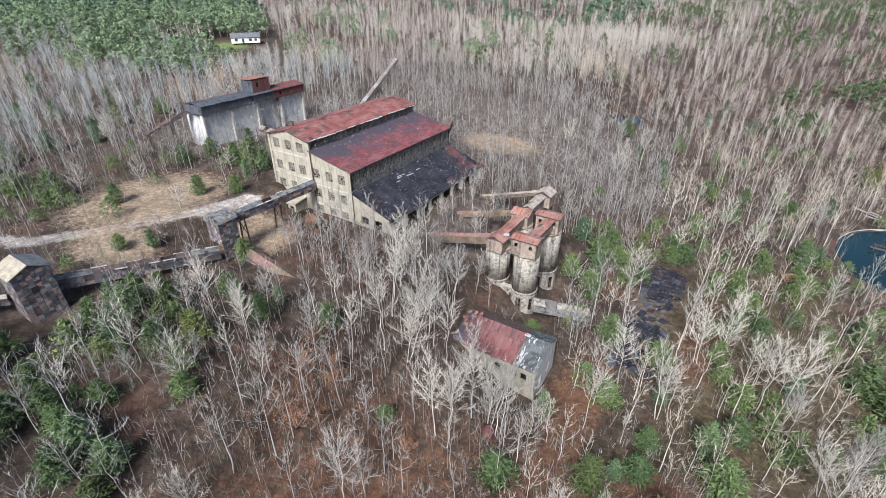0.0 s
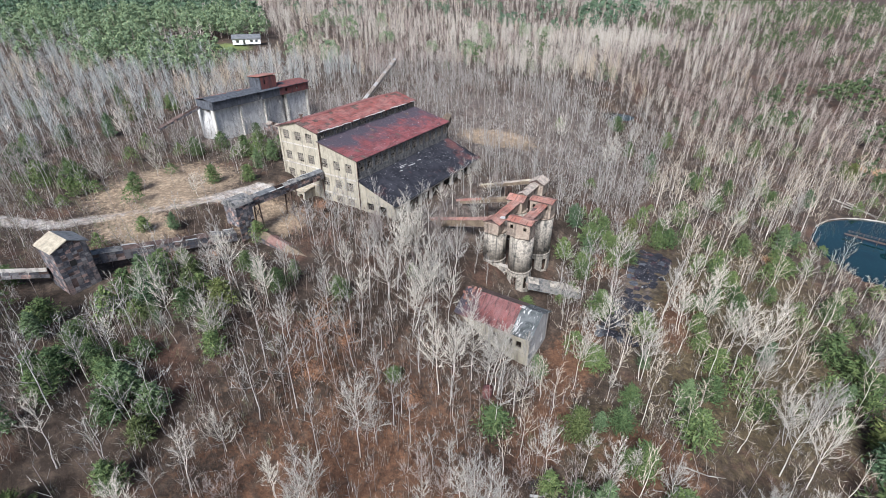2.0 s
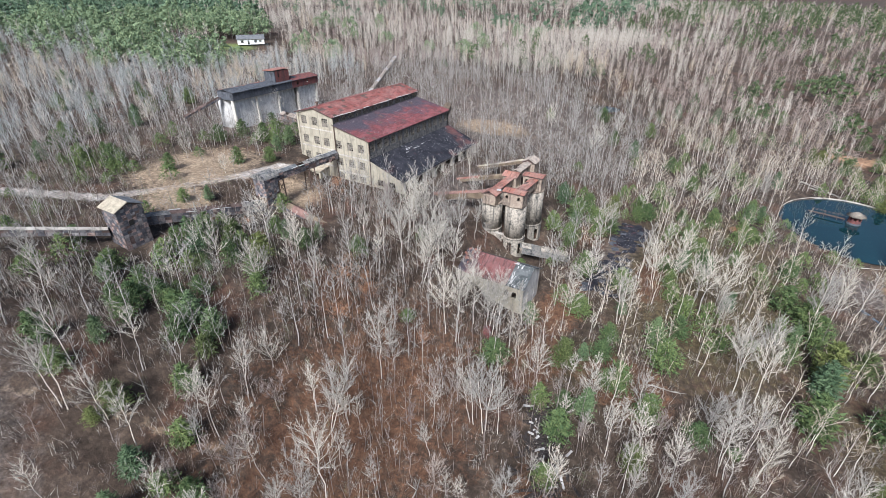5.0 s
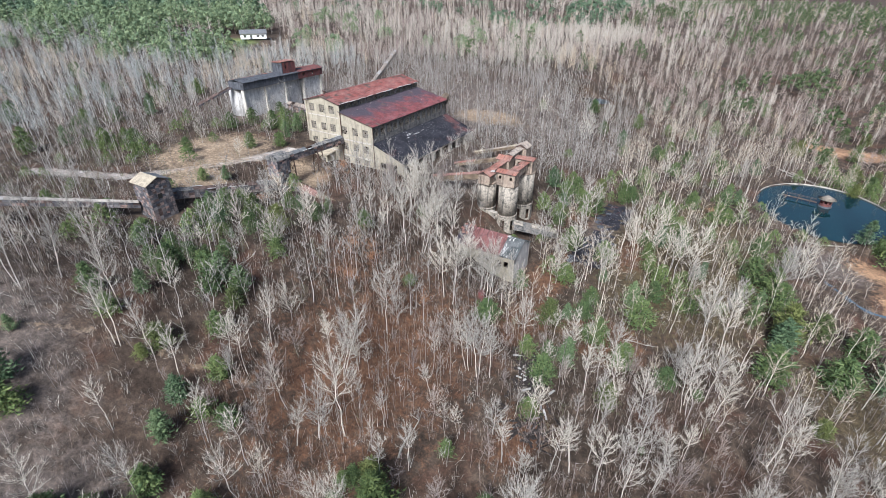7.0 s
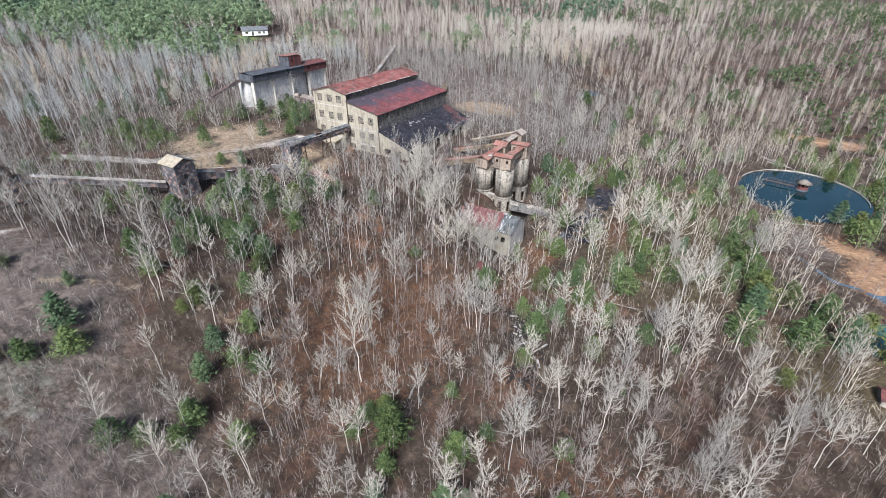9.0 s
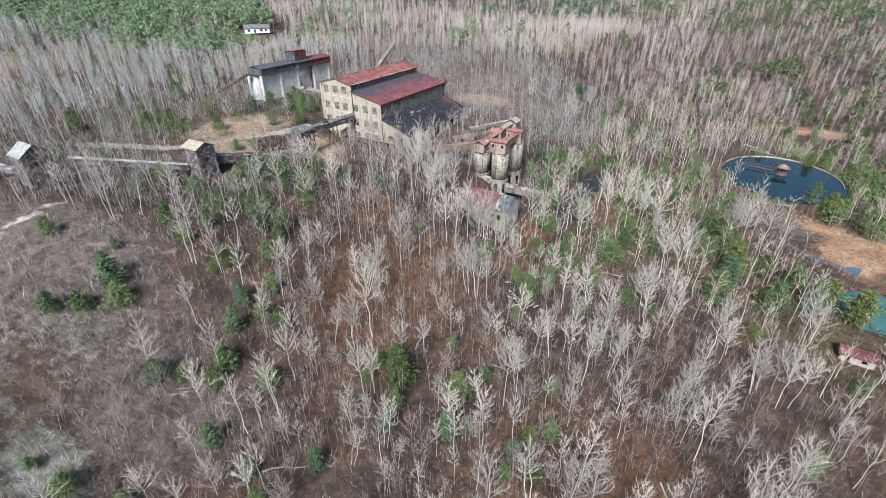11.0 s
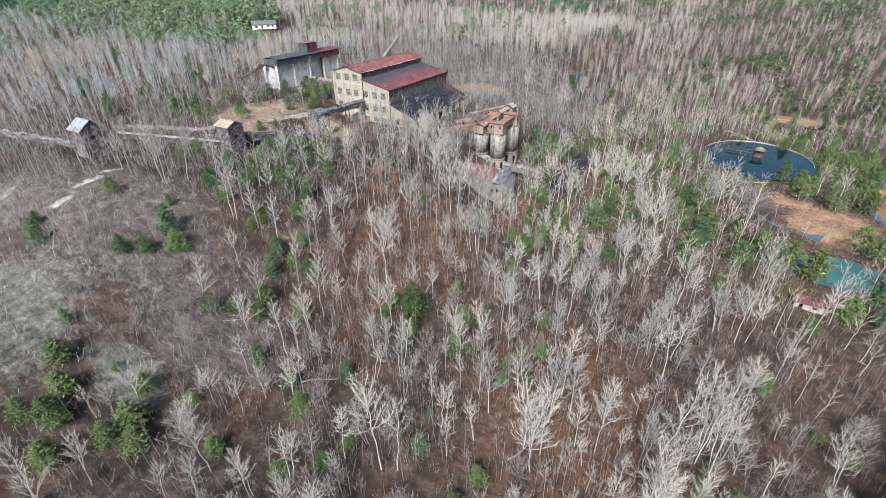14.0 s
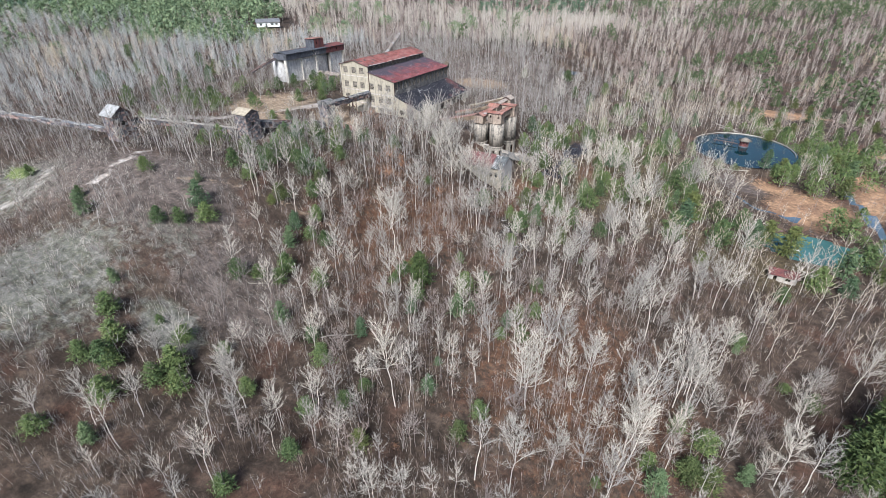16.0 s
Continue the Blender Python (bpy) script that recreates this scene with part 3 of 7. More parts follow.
def gallery(name, a, b, width, tall, label, roof=None, side=None, legs=(), foot=None, cover=0.75, worn=None, strips=False):
    """A roofed conveyor gallery from a to b (floor line), with sheeted sides and trestle legs at given shares of its length."""
    roof, side = roof or M_ROOF_GREY, side or M_DARKSHEET
    a, b = Vector(a), Vector(b)
    run = b - a
    flat = Vector((run.x, run.y, 0))
    th = thing(name, a.x, a.y, a.z, math.degrees(math.atan2(run.y, run.x)), label, "conveyor gallery")
    L, rise = flat.length, run.z
    n = max(2, round(L / 2.2))

    def zz(x):
        return rise * x / L

    deck = bmesh.new()
    slab(deck, (0, -width / 2, 0.15), (L, 0, rise), (0, width, 0), 0.18)
    part("deck", deck, M_TIMBER, th)
    for s in (-1, 1):
        w = bmesh.new()
        y = s * width / 2
        v = [w.verts.new((x, y + dy, zz(x) + z)) for dy in (0, -s * 0.1) for x, z in ((0, 0), (L, 0), (L, tall), (0, tall))]
        for f in ((0, 1, 2, 3), (7, 6, 5, 4), (0, 4, 5, 1), (1, 5, 6, 2), (2, 6, 7, 3), (3, 7, 4, 0)):
            w.faces.new([v[i] for i in f])
        bmesh.ops.recalc_face_normals(w, faces=w.faces)
        wall_ob = part("side_wall", w, side, th)
        pm = bmesh.new()
        pl = L / n
        tilt = math.degrees(math.atan2(rise, L))
        nw, rows = max(3, round(L / (1.05 if L < 30 else 1.6))), 3 if tall > 1.3 else 2 if tall > 0.9 else 1
        sl = L / nw
        box(pm, 0.03, sl - 0.03, -0.03, 0.03, 0.02, tall / rows - 0.03)
        mesh = mesh_of("siding_panel", pm, M_SIDING if side is M_DARKSHEET else side)
        for i in range(nw):
            for j in range(rows):
                if random.random() < 0.84:
                    ob = new("siding_panel", mesh)
                    ob.parent = wall_ob
                    ob.matrix_local = pose(i * sl, y + s * (0.03 + random.uniform(0, 0.04)), zz(i * sl) + tall / rows * j, random.gauss(0, 2.0), -tilt + random.gauss(0, 1.5), 0)
    rm = bmesh.new()
    pl = L / n
    ridge, eave = tall + width * 0.28, tall - 0.05
    for s in (-1, 1):
        slab(rm, (0, 0, ridge), (pl * 0.985, 0, rise / n * 0.985), (0, s * (width / 2 + 0.12), eave - ridge), 0.06)
    mesh = mesh_of("roof_panel", rm, roof)
    worn_mesh = mesh.copy()
    worn_mesh.materials[0] = worn or roof
    for i in range(n):
        if random.random() < cover:
            ob = new("roof_panel", worn_mesh if random.random() < 0.65 else mesh)
            ob.parent = th
            ob.matrix_local = pose(i * pl, 0, zz(i * pl) + random.uniform(0, 0.05), random.gauss(0, 1.0), random.gauss(0, 0.5), random.gauss(0, 0.6))
    if strips:
        for i in range(n):
            if random.random() < 0.7:
                sb = bmesh.new()
                x0, x1, s = i * pl + random.uniform(0, 0.5), (i + 1) * pl - random.uniform(0, 0.4), random.choice((0, 0, 1, -1))
                y, z = s * (width / 2 + 0.1), (eave if s else ridge) + 0.08
                beam(sb, (x0, y, zz(x0) + z), (x1, y, zz(x1) + z), 0.34, 0.06)
                part("roof_strip", sb, M_SILO_PALE, th)
    for share in legs:
        x = L * share
        ground_z = foot if foot is not None else height(a.x + run.x * share, a.y + run.y * share) - a.z - 0.6
        for s in (-1, 1):
            lb = bmesh.new()
            beam(lb, (x, s * width * 0.45, zz(x) + 0.1), (x, s * (width * 0.45 + 0.5), ground_z), 0.2)
            part("leg", lb, M_STEEL, th)
        br = bmesh.new()
        top = zz(x)
        beam(br, (x, -width * 0.5, top - 0.8), (x, width * 0.55, (top + ground_z) / 2), 0.1)
        beam(br, (x, width * 0.5, top - 0.8), (x, -width * 0.55, (top + ground_z) / 2), 0.1)
        part("brace", br, M_STEEL, th)
    return th


# ---- the mill ----
MILL_Z = 13.0
mill = thing("mill_building", 0, 0, MILL_Z, 0, "derelict tan concrete mill hall with worn red sheet roofs", "factory building")
LX, MX, RX, DEEP, OUT = -22.2, -10.7, 0.0, 36.0, 9.5
GW = [(-21.0, -19.2), (-17.4, -15.6), (-14.15, -12.3)]
GE = [(-10.2, -8.4), (-6.65, -4.9), (-3.3, -1.55)]
TOPROW, MIDROW, LOWROW, BASEROW = (12.75, 14.75), (8.05, 10.05), (3.9, 5.85), (0.6, 2.1)


def front(x0):
    return lambda u, w, v: (x0 + u, w, v)


def openings(x0, cols, rows):
    return [(a - x0, b - x0, z0 + 1.5, z1 + 1.5) for a, b in cols for z0, z1 in rows]


def lifted(bm, dz):
    bmesh.ops.translate(bm, verts=bm.verts, vec=(0, 0, dz))
    return bm


w = lifted(wall(front(LX), MX - LX, 16.7, openings(LX, GW, (TOPROW, MIDROW, LOWROW)), 0.4), -1.5)
prism(w, [(LX, 15.2), (MX, 15.2), ((LX + MX) / 2, 16.75)], "y", 0, 0.4)
part("wall", w, M_GABLE, mill)
w = lifted(wall(front(MX), RX - MX, 12.6, openings(MX, GE, (MIDROW, LOWROW, BASEROW)), 0.4), -1.5)
prism(w, [(MX, 11.1), (RX, 11.1), (MX, 13.6)], "y", 0, 0.4)
part("wall", w, M_GABLE, mill)
w = lifted(wall(front(RX), OUT - RX, 4.7, [(2.0, 3.8, 2.3, 3.9), (5.2, 7.2, 1.6, 3.9)], 0.4), -1.5)
prism(w, [(RX, 3.2), (OUT, 3.2), (RX, 6.8)], "y", 0, 0.4)
part("wall", w, M_GABLE, mill)
for cols, rows in ((GW, (TOPROW, MIDROW, LOWROW)), (GE, (MIDROW, LOWROW, BASEROW))):
    for a, b in cols:
        for z0, z1 in rows:
            window_in(mill, pose(a, 0.16, z0), b - a, z1 - z0, 3, 4, 0.12)
# bands, pilasters and downpipes on the gable
for z in (3.3, 7.4, 11.9):
    part("band", boxes((LX - 0.08, MX, -0.1, -0.003, z - 0.14, z + 0.14)), M_CONC, mill)
for z in (2.55, 6.7):
    part("band", boxes((MX, RX + 0.08, -0.1, -0.003, z - 0.2, z + 0.16)), M_CONC, mill)
for x, top in ((LX + 0.2, 15.2), (MX + 0.1, 15.2), (RX - 0.2, 11.0)):
    part("pilaster", boxes((x - 0.28, x + 0.28, -0.2, -0.003, -1.5, top)), M_GABLE, mill)
part("downpipe", boxes((MX + 0.5, MX + 0.66, -0.38, -0.2, -1.2, 13.4)), M_STEEL, mill)
part("downpipe", boxes((RX + 0.1, RX + 0.24, -0.2, -0.05, -1.2, 10.8)), M_STEEL, mill)


def side(x, y0, z0, flip=1):
    return lambda u, w, v: (x - flip * w, y0 + u, z0 + v)


BAYS = 13
bay = DEEP / BAYS
high = [(i * bay + 0.45, (i + 1) * bay - 0.45, 1.9, 3.7) for i in range(BAYS)]
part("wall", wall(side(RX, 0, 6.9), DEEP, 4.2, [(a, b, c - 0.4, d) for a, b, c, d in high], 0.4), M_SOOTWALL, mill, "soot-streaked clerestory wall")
for a, b, c, d in high:
    window_in(mill, pose(-0.2, a, 6.9 + c - 0.4, 0, 0, 90), b - a, d - c + 0.4, 4, 4, 0.3)
mon = [(i * bay + 0.3, (i + 1) * bay - 0.3, 0.35, 1.45) for i in range(BAYS)]
part("wall", wall(side(MX, 0, 13.55), DEEP, 1.75, mon, 0.35), M_GRIME, mill, "narrow band of monitor windows")
for a, b, c, d in mon:
    window_in(mill, pose(MX - 0.15, a, 13.55 + c, 0, 0, 90), b - a, d - c, 4, 2, 0.5)
part("wall", wall(side(RX, 0, -1.5), DEEP, 8.4, [], 0.4), M_CONC, mill)
part("wall", wall(side(LX, 0, -1.5, -1), DEEP, 16.7, [(i * bay + 0.5, (i + 1) * bay - 0.5, z + 1.5, z + 3.5) for i in range(BAYS) for z in (8.0, 12.6)], 0.4), M_GABLE, mill)
bw = boxes((LX, MX, DEEP - 0.4, DEEP, -1.5, 15.2), (MX, RX, DEEP - 0.4, DEEP, -1.5, 11.1), (RX, OUT, DEEP - 0.4, DEEP, -1.5, 3.2))
prism(bw, [(LX, 15.2), (MX, 15.2), ((LX + MX) / 2, 16.75)], "y", DEEP - 0.4, DEEP)
prism(bw, [(MX, 11.1), (RX, 11.1), (MX, 13.6)], "y", DEEP - 0.4, DEEP)
prism(bw, [(RX, 3.2), (OUT, 3.2), (RX, 6.8)], "y", DEEP - 0.4, DEEP)
part("wall", bw, M_CONC, mill)
part("floor", boxes((LX + 0.4, OUT - 0.4, 0.4, DEEP - 0.4, -0.4, 0.0)), M_DARKCONC, mill)
# open row of posts under the lean-to eave
N_POST = 9
for i in range(N_POST):
    y = 0.4 + (DEEP - 1.2) * i / (N_POST - 1)
    part("post", boxes((OUT - 0.55, OUT, y, y + 0.55, -2.5, 2.6)), M_CONC, mill)
part("eave_beam", boxes((OUT - 0.5, OUT + 0.02, 0.0, DEEP, 2.6, 3.2)), M_CONC, mill)
part("wall", boxes((OUT - 0.45, OUT - 0.15, 0.5, DEEP - 0.5, -2.5, -0.4)), M_CONC, mill)
# roofs: boards under, sheets over
MID = (LX + MX) / 2
rb = bmesh.new()
slab(rb, (MID, -0.4, 16.95), (0, DEEP + 0.8, 0), (MX + 0.5 - MID, 0, 15.35 - 16.95), 0.12)
slab(rb, (MID, -0.4, 16.95), (0, DEEP + 0.8, 0), (LX - 0.5 - MID, 0, 15.3 - 16.95), 0.12)
roof_high = part("roof", rb, M_DARKSHEET, mill, "high roof of worn red sheets")
sheet_roof(roof_high, (MX + 0.5, -0.4, 15.37), (0, DEEP + 0.8, 0), (MID - MX - 0.5, 0, 1.6), 30, 5, M_ROOF, lost=0.1)
sheet_roof(roof_high, (MID, -0.4, 16.97), (0, DEEP + 0.8, 0), (LX - 0.5 - MID, 0, -1.65), 12, 2, M_ROOF, lost=0.05)
for i in range(34):
    y = random.uniform(0, DEEP - 2)
    b = bmesh.new()
    beam(b, (MX + 0.45, y, 15.5), (MX + 0.5 + random.uniform(-0.2, 0.3), y + random.uniform(0.6, 2.2), 15.5 + random.uniform(-0.1, 0.1)), 0.22, 0.08)
    part("fascia_board", b, M_SILO_PALE, roof_high)
rb = bmesh.new()
slab(rb, (MX, -0.3, 13.62), (0, DEEP + 0.6, 0), (RX + 0.45 - MX, 0, 11.2 - 13.62), 0.12)
roof_mid = part("roof", rb, M_DARKSHEET, mill, "wide red sheet roof slope")
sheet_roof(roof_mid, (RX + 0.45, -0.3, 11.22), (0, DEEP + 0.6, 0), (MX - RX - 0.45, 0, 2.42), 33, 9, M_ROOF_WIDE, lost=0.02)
rb = bmesh.new()
slab(rb, (RX, -0.2, 6.95), (0, DEEP + 0.4, 0), (OUT + 0.35 - RX, 0, 3.25 - 6.95), 0.16)
part("roof", rb, M_TAR, mill, "torn black tar-paper lean-to roof")
for i in range(5):
    x, y = random.uniform(0.6, 3.0), random.uniform(6, 20)
    z = 6.95 - 3.7 * x / 9.85 + 0.05
    b = bmesh.new()
    beam(b, (x, y, z), (x + random.uniform(-0.5, 0.5), y + random.uniform(0.8, 2.4), z + 0.06), 0.2, 0.06)
    part("loose_board", b, M_SILO_PALE, mill)
part("ridge_cap", boxes((MID - 0.25, MID + 0.25, -0.4, DEEP + 0.4, 16.93, 17.08)), M_ROOF, mill)
vent = bmesh.new()
tube(vent, MID - 2.6, 4.0, 0.3, 16.1, 17.2, 10)
tube(vent, MID - 2.6, 4.0, 0.5, 17.2, 17.35, 10)
part("roof_vent", vent, M_STEEL, mill)
hood = bmesh.new()
prism(hood, [(-1.0, 0), (1.0, 0), (1.0, 1.6), (0, 2.3), (-1.0, 1.6)], "y", 0, 5.0)
head = part("rear_hood", hood, M_RUSTSIDE, mill, "small rust-tan gabled roof hood")
head.matrix_local = pose(-1.5, DEEP + 0.6, 9.2, 8, 0, 20)
# low annex and loading dock before the gable
annex = thing("loading_shed", -17.2, -3.2, 13.0, 0, "low pale concrete loading shed against the gable", "shed")
part("wall", wall(lambda u, w, v: (u - 3.8, w, v - 0.6), 7.6, 3.0, [(0.8, 2.6, 1.0, 2.4), (3.4, 5.2, 0.6, 2.5), (5.8, 7.0, 1.2, 2.3)], 0.3), M_GABLE, annex)
part("wall", boxes((3.5, 3.8, 0.32, 3.2, -0.6, 2.4)), M_GABLE, annex)
part("wall", boxes((-3.8, -3.5, 0.32, 3.2, -0.6, 2.4)), M_GABLE, annex)
rb = bmesh.new()
slab(rb, (-4.0, -0.3, 2.5), (8.0, 0, 0), (0, 3.45, 0.5), 0.15)
part("roof", rb, M_ROOF_TAN, annex)

# ---- the storage silos beside the mill ----
silos = [(34.9, 6.8, 2.35, 2.1, 14.4), (34.8, 16.8, 2.6, 1.4, 14.4), (29.1, 7.0, 2.3, 2.9, 13.8), (29.0, 17.0, 2.4, 3.2, 14.1)]
for i, (x, y, r, z0, z1) in enumerate(silos):
    s = thing("storage_silo", x, y, z0 - 1.0, 0, "stained concrete storage silo with a blackened rim", "silo", "silos beside the mill")
    bm = bmesh.new()
    tube(bm, 0, 0, r, 5.6, z1 - z0 + 1.0)
    part("shaft", bm, M_SILO, s)
    bm = bmesh.new()
    tube(bm, 0, 0, r + 0.14, 5.2, 5.6, 28)
    part("ring_ledge", bm, M_SILO, s)
    bm = bmesh.new()
    tube(bm, 0, 0, r + 0.05, z1 - z0 + 0.7, z1 - z0 + 1.05, 28)
    part("rim", bm, M_HEAD, s)
    n = 12
    for k in range(n):
        a0, a1 = 2 * math.pi * (k - 0.5) / n - math.pi / 2, 2 * math.pi * (k + 0.5) / n - math.pi / 2
        p0, p1 = Vector(((r + 0.12) * math.cos(a0), (r + 0.12) * math.sin(a0), 0)), Vector(((r + 0.12) * math.cos(a1), (r + 0.12) * math.sin(a1), 0))
        e = (p1 - p0).normalized()
        inward = Vector((-math.cos((a0 + a1) / 2), -math.sin((a0 + a1) / 2), 0))
        span = (p1 - p0).length
        hole = [(0.15, span - 0.15, 1.6, 4.4)] if k in (0, 2, 10) else []
        part("base_wall", wall(lambda u, w, v, p0=p0, e=e, inward=inward: p0 + e * u + inward * w + Vector((0, 0, v)), span, 5.2, hole, 0.35), M_SILO, s)
    for a, b in [((xx, -r + 0.05, 1.6), (xx, -r + 0.05, 4.4)) for xx in (-0.45, 0.0, 0.45)] + [((-0.6, -r - 0.06, zz), (0.6, -r - 0.06, zz)) for zz in (2.4, 3.4)]:
        g = bmesh.new()
        beam(g, a, b, 0.1)
        part("window_bar", g, M_STEEL, s)


def head_house(name, x0, x1, y0, y1, z0, z1, gable, label, roofing=M_ROOF_ORANGE, along="x", panels=True):
    """A boxy head house with small dark windows and a low roof."""
    h = thing(name, (x0 + x1) / 2, (y0 + y1) / 2, z0, 0, label, "head house", "head houses on the silos")
    a, b, tall = (x1 - x0) / 2, (y1 - y0) / 2, z1 - z0
    wins = [(0.6, 1.2, tall * 0.5, tall * 0.75), (2 * a - 1.3, 2 * a - 0.7, tall * 0.5, tall * 0.75)] if a > 1.9 else []
    part("wall", wall(lambda u, w, v: (u - a, -b + w, v), 2 * a, tall, wins, 0.25), M_HEAD, h)
    wins = []
    part("wall", wall(lambda u, w, v: (a - w, -b + 0.25 + u, v), 2 * b - 0.5, tall, wins, 0.25), M_HEAD, h)
    part("wall", boxes((-a, -a + 0.25, -b + 0.25, b - 0.25, 0, tall)), M_HEAD, h)
    part("wall", boxes((-a, a, b - 0.25, b, 0, tall)), M_HEAD, h)
    rb = bmesh.new()
    if along == "x":
        c0, run = (-a - 0.25, 0, tall + gable), (2 * a + 0.5, 0, 0)
        slopes = ((0, -b - 0.25, -gable - 0.05), (0, b + 0.25, -gable - 0.05))
        if gable > 0.3:
            prism(rb, [(-b, tall), (b, tall), (0, tall + gable - 0.1)], "x", -a, a)
    else:
        c0, run = (0, -b - 0.25, tall + gable), (0, 2 * b + 0.5, 0)
        slopes = ((-a - 0.25, 0, -gable - 0.05), (a + 0.25, 0, -gable - 0.05))
        if gable > 0.3:
            prism(rb, [(-a, tall), (a, tall), (0, tall + gable - 0.1)], "y", -b, b)
    for s in slopes:
        slab(rb, c0, run, s, 0.1)
    roof_ob = part("roof", rb, M_DARKSHEET, h)
    if panels:
        for s in slopes:
            n, m = max(2, round(Vector(run).length / 1.4)), max(1, round(Vector(s).length / 1.5))
            c = Vector(c0) + Vector(s) + Vector((0, 0, 0.02))
            sheet_roof(roof_ob, c, run, -Vector(s), n, m, roofing, lost=0.07)
    return h


RUSTY = "rust-red sheet roof over a stained concrete head house"
head_house("head_house", 32.6, 37.2, 4.5, 7.0, 14.4, 17.5, 0.3, RUSTY)
head_house("head_house", 32.7, 37.2, 15.2, 17.8, 14.4, 17.7, 0.3, RUSTY)
head_house("link_gallery", 34.6, 36.2, 7.02, 15.18, 15.4, 17.2, 0.15, "narrow rust-roofed gallery between two head houses", along="y")
head_house("head_house", 27.9, 31.0, 4.2, 6.8, 13.8, 16.1, 0.85, "gabled head house with a rusted hatch roof", along="y")
head_house("head_house", 27.6, 31.0, 15.2, 18.2, 14.1, 16.6, 0.7, "gabled head house with a broken rust roof", along="x")
head_house("link_gallery", 28.8, 30.3, 6.82, 15.18, 14.8, 16.4, 0.3, "rust-roofed gallery link between head houses", along="y")
head_house("link_gallery", 28.9, 30.5, 18.22, 24.9, 15.1, 17.0, 0.4, "weathered grey gallery link climbing to a transfer house", M_TIMBER, "y")
transfer = head_house("transfer_house", 28.4, 31.6, 25.0, 28.2, 14.6, 17.2, 0.9, "grey timber transfer house on tall legs", M_TIMBER, "y")
lower = thing("silo_base_wall", 32.3, 5.3, 1.2, 0, "stained concrete wall with dark openings between two silo feet", "wall")
part("wall", wall(lambda u, w, v: (u - 2.3, w, v), 4.6, 5.4, [(0.5, 1.5, 1.8, 4.3), (2.6, 3.7, 1.6, 4.3)], 0.4), M_SILO, lower)
part("coping", boxes((-2.4, 2.4, -0.15, 0.55, 5.4, 5.65)), M_CONC, lower)
for x in (-1.5, 1.5):
    for y in (-1.4, 1.4):
        b = bmesh.new()
        beam(b, (x, y, 0.0), (x * 1.1, y * 1.1, height(30 + x, 26.5 + y) - 15.2), 0.4)
        part("leg", b, M_STEEL, transfer)
hatch = thing("roof_hatch", 30.6, 6.6, 16.55, 25, "pale grey sheet-metal roof hatch", "hatch")
part("cover", boxes((-0.55, 0.55, -0.4, 0.4, 0.0, 0.14)), M_SILO_PALE, hatch)
TANSIDE = "tan timber-sided conveyor gallery sloping from the silos to the mill"
gallery("conveyor_gallery", (9.8, 5.6, 9.8), (27.9, 5.6, 14.6), 1.3, 1.5, TANSIDE, M_ROOF_ORANGE, M_RUSTSIDE, (0.3, 0.65), None, 1.0, M_ROOF_PINK)
gallery("conveyor_gallery", (11.5, 16.6, 11.0), (27.6, 16.6, 15.6), 1.0, 0.8, TANSIDE, M_ROOF_ORANGE, M_RUSTSIDE, (0.3, 0.65), None, 1.0, M_RUSTSIDE)
gallery("conveyor_gallery", (11.0, 27.0, 10.9), (28.2, 26.6, 16.4), 0.9, 0.8, TANSIDE, M_ROOF_TAN, M_RUSTSIDE, (0.3, 0.65), None, 1.0, M_TIMBER)
gallery("conveyor_gallery", (46.5, 11.0, 1.3), (37.6, 5.0, 4.0), 2.2, 1.7, "stained concrete-roofed loading gallery at the foot of a silo", M_SILO, M_GRIME, (0.5,))

# ---- the engine house in front of the silos ----
HX0, HX1, HY0, HY1 = 31.6, 45.3, -12.3, -3.8
HZ, HTOP = 0.0, 6.5
house = thing("engine_house", HX0, HY0, HZ, 0, "tan concrete engine house, half red and half grey roofed", "house")
hl, hw, ht = HX1 - HX0, HY1 - HY0, HTOP - HZ
part("wall", wall(lambda u, w, v: (u, w, v - 1.2), hl, ht + 1.2, [(9.8, 10.8, 4.9, 6.3), (11.4, 12.4, 4.9, 6.3), (7.0, 8.0, 5.2, 6.3), (3.2, 4.4, 3.2, 5.0)], 0.4), M_GABLE, house)
w = wall(lambda u, w, v: (hl - w, 0.4 + u, v - 1.2), hw - 0.8, ht + 1.2, [(1.6, 2.7, 2.7, 4.6), (5.0, 6.0, 2.9, 4.6)], 0.4)
prism(w, [(0, ht), (hw, ht), (hw / 2, ht + 2.3)], "x", hl - 0.4, hl)
part("wall", w, M_SILO_PALE, house, "whitened gable wall with dark openings")
w = boxes((0, 0.4, 0.4, hw - 0.4, -1.2, ht))
prism(w, [(0, ht), (hw, ht), (hw / 2, ht + 2.3)], "x", 0, 0.4)
part("wall", w, M_GABLE, house)
part("wall", boxes((0, hl, hw - 0.4, hw, -1.2, ht)), M_CONC, house)
part("floor", boxes((0.4, hl - 0.4, 0.4, hw - 0.4, 0, 0.15)), M_DARKCONC, house)
part("band", boxes((0, hl, -0.08, -0.003, 2.7, 2.95)), M_GABLE, house)
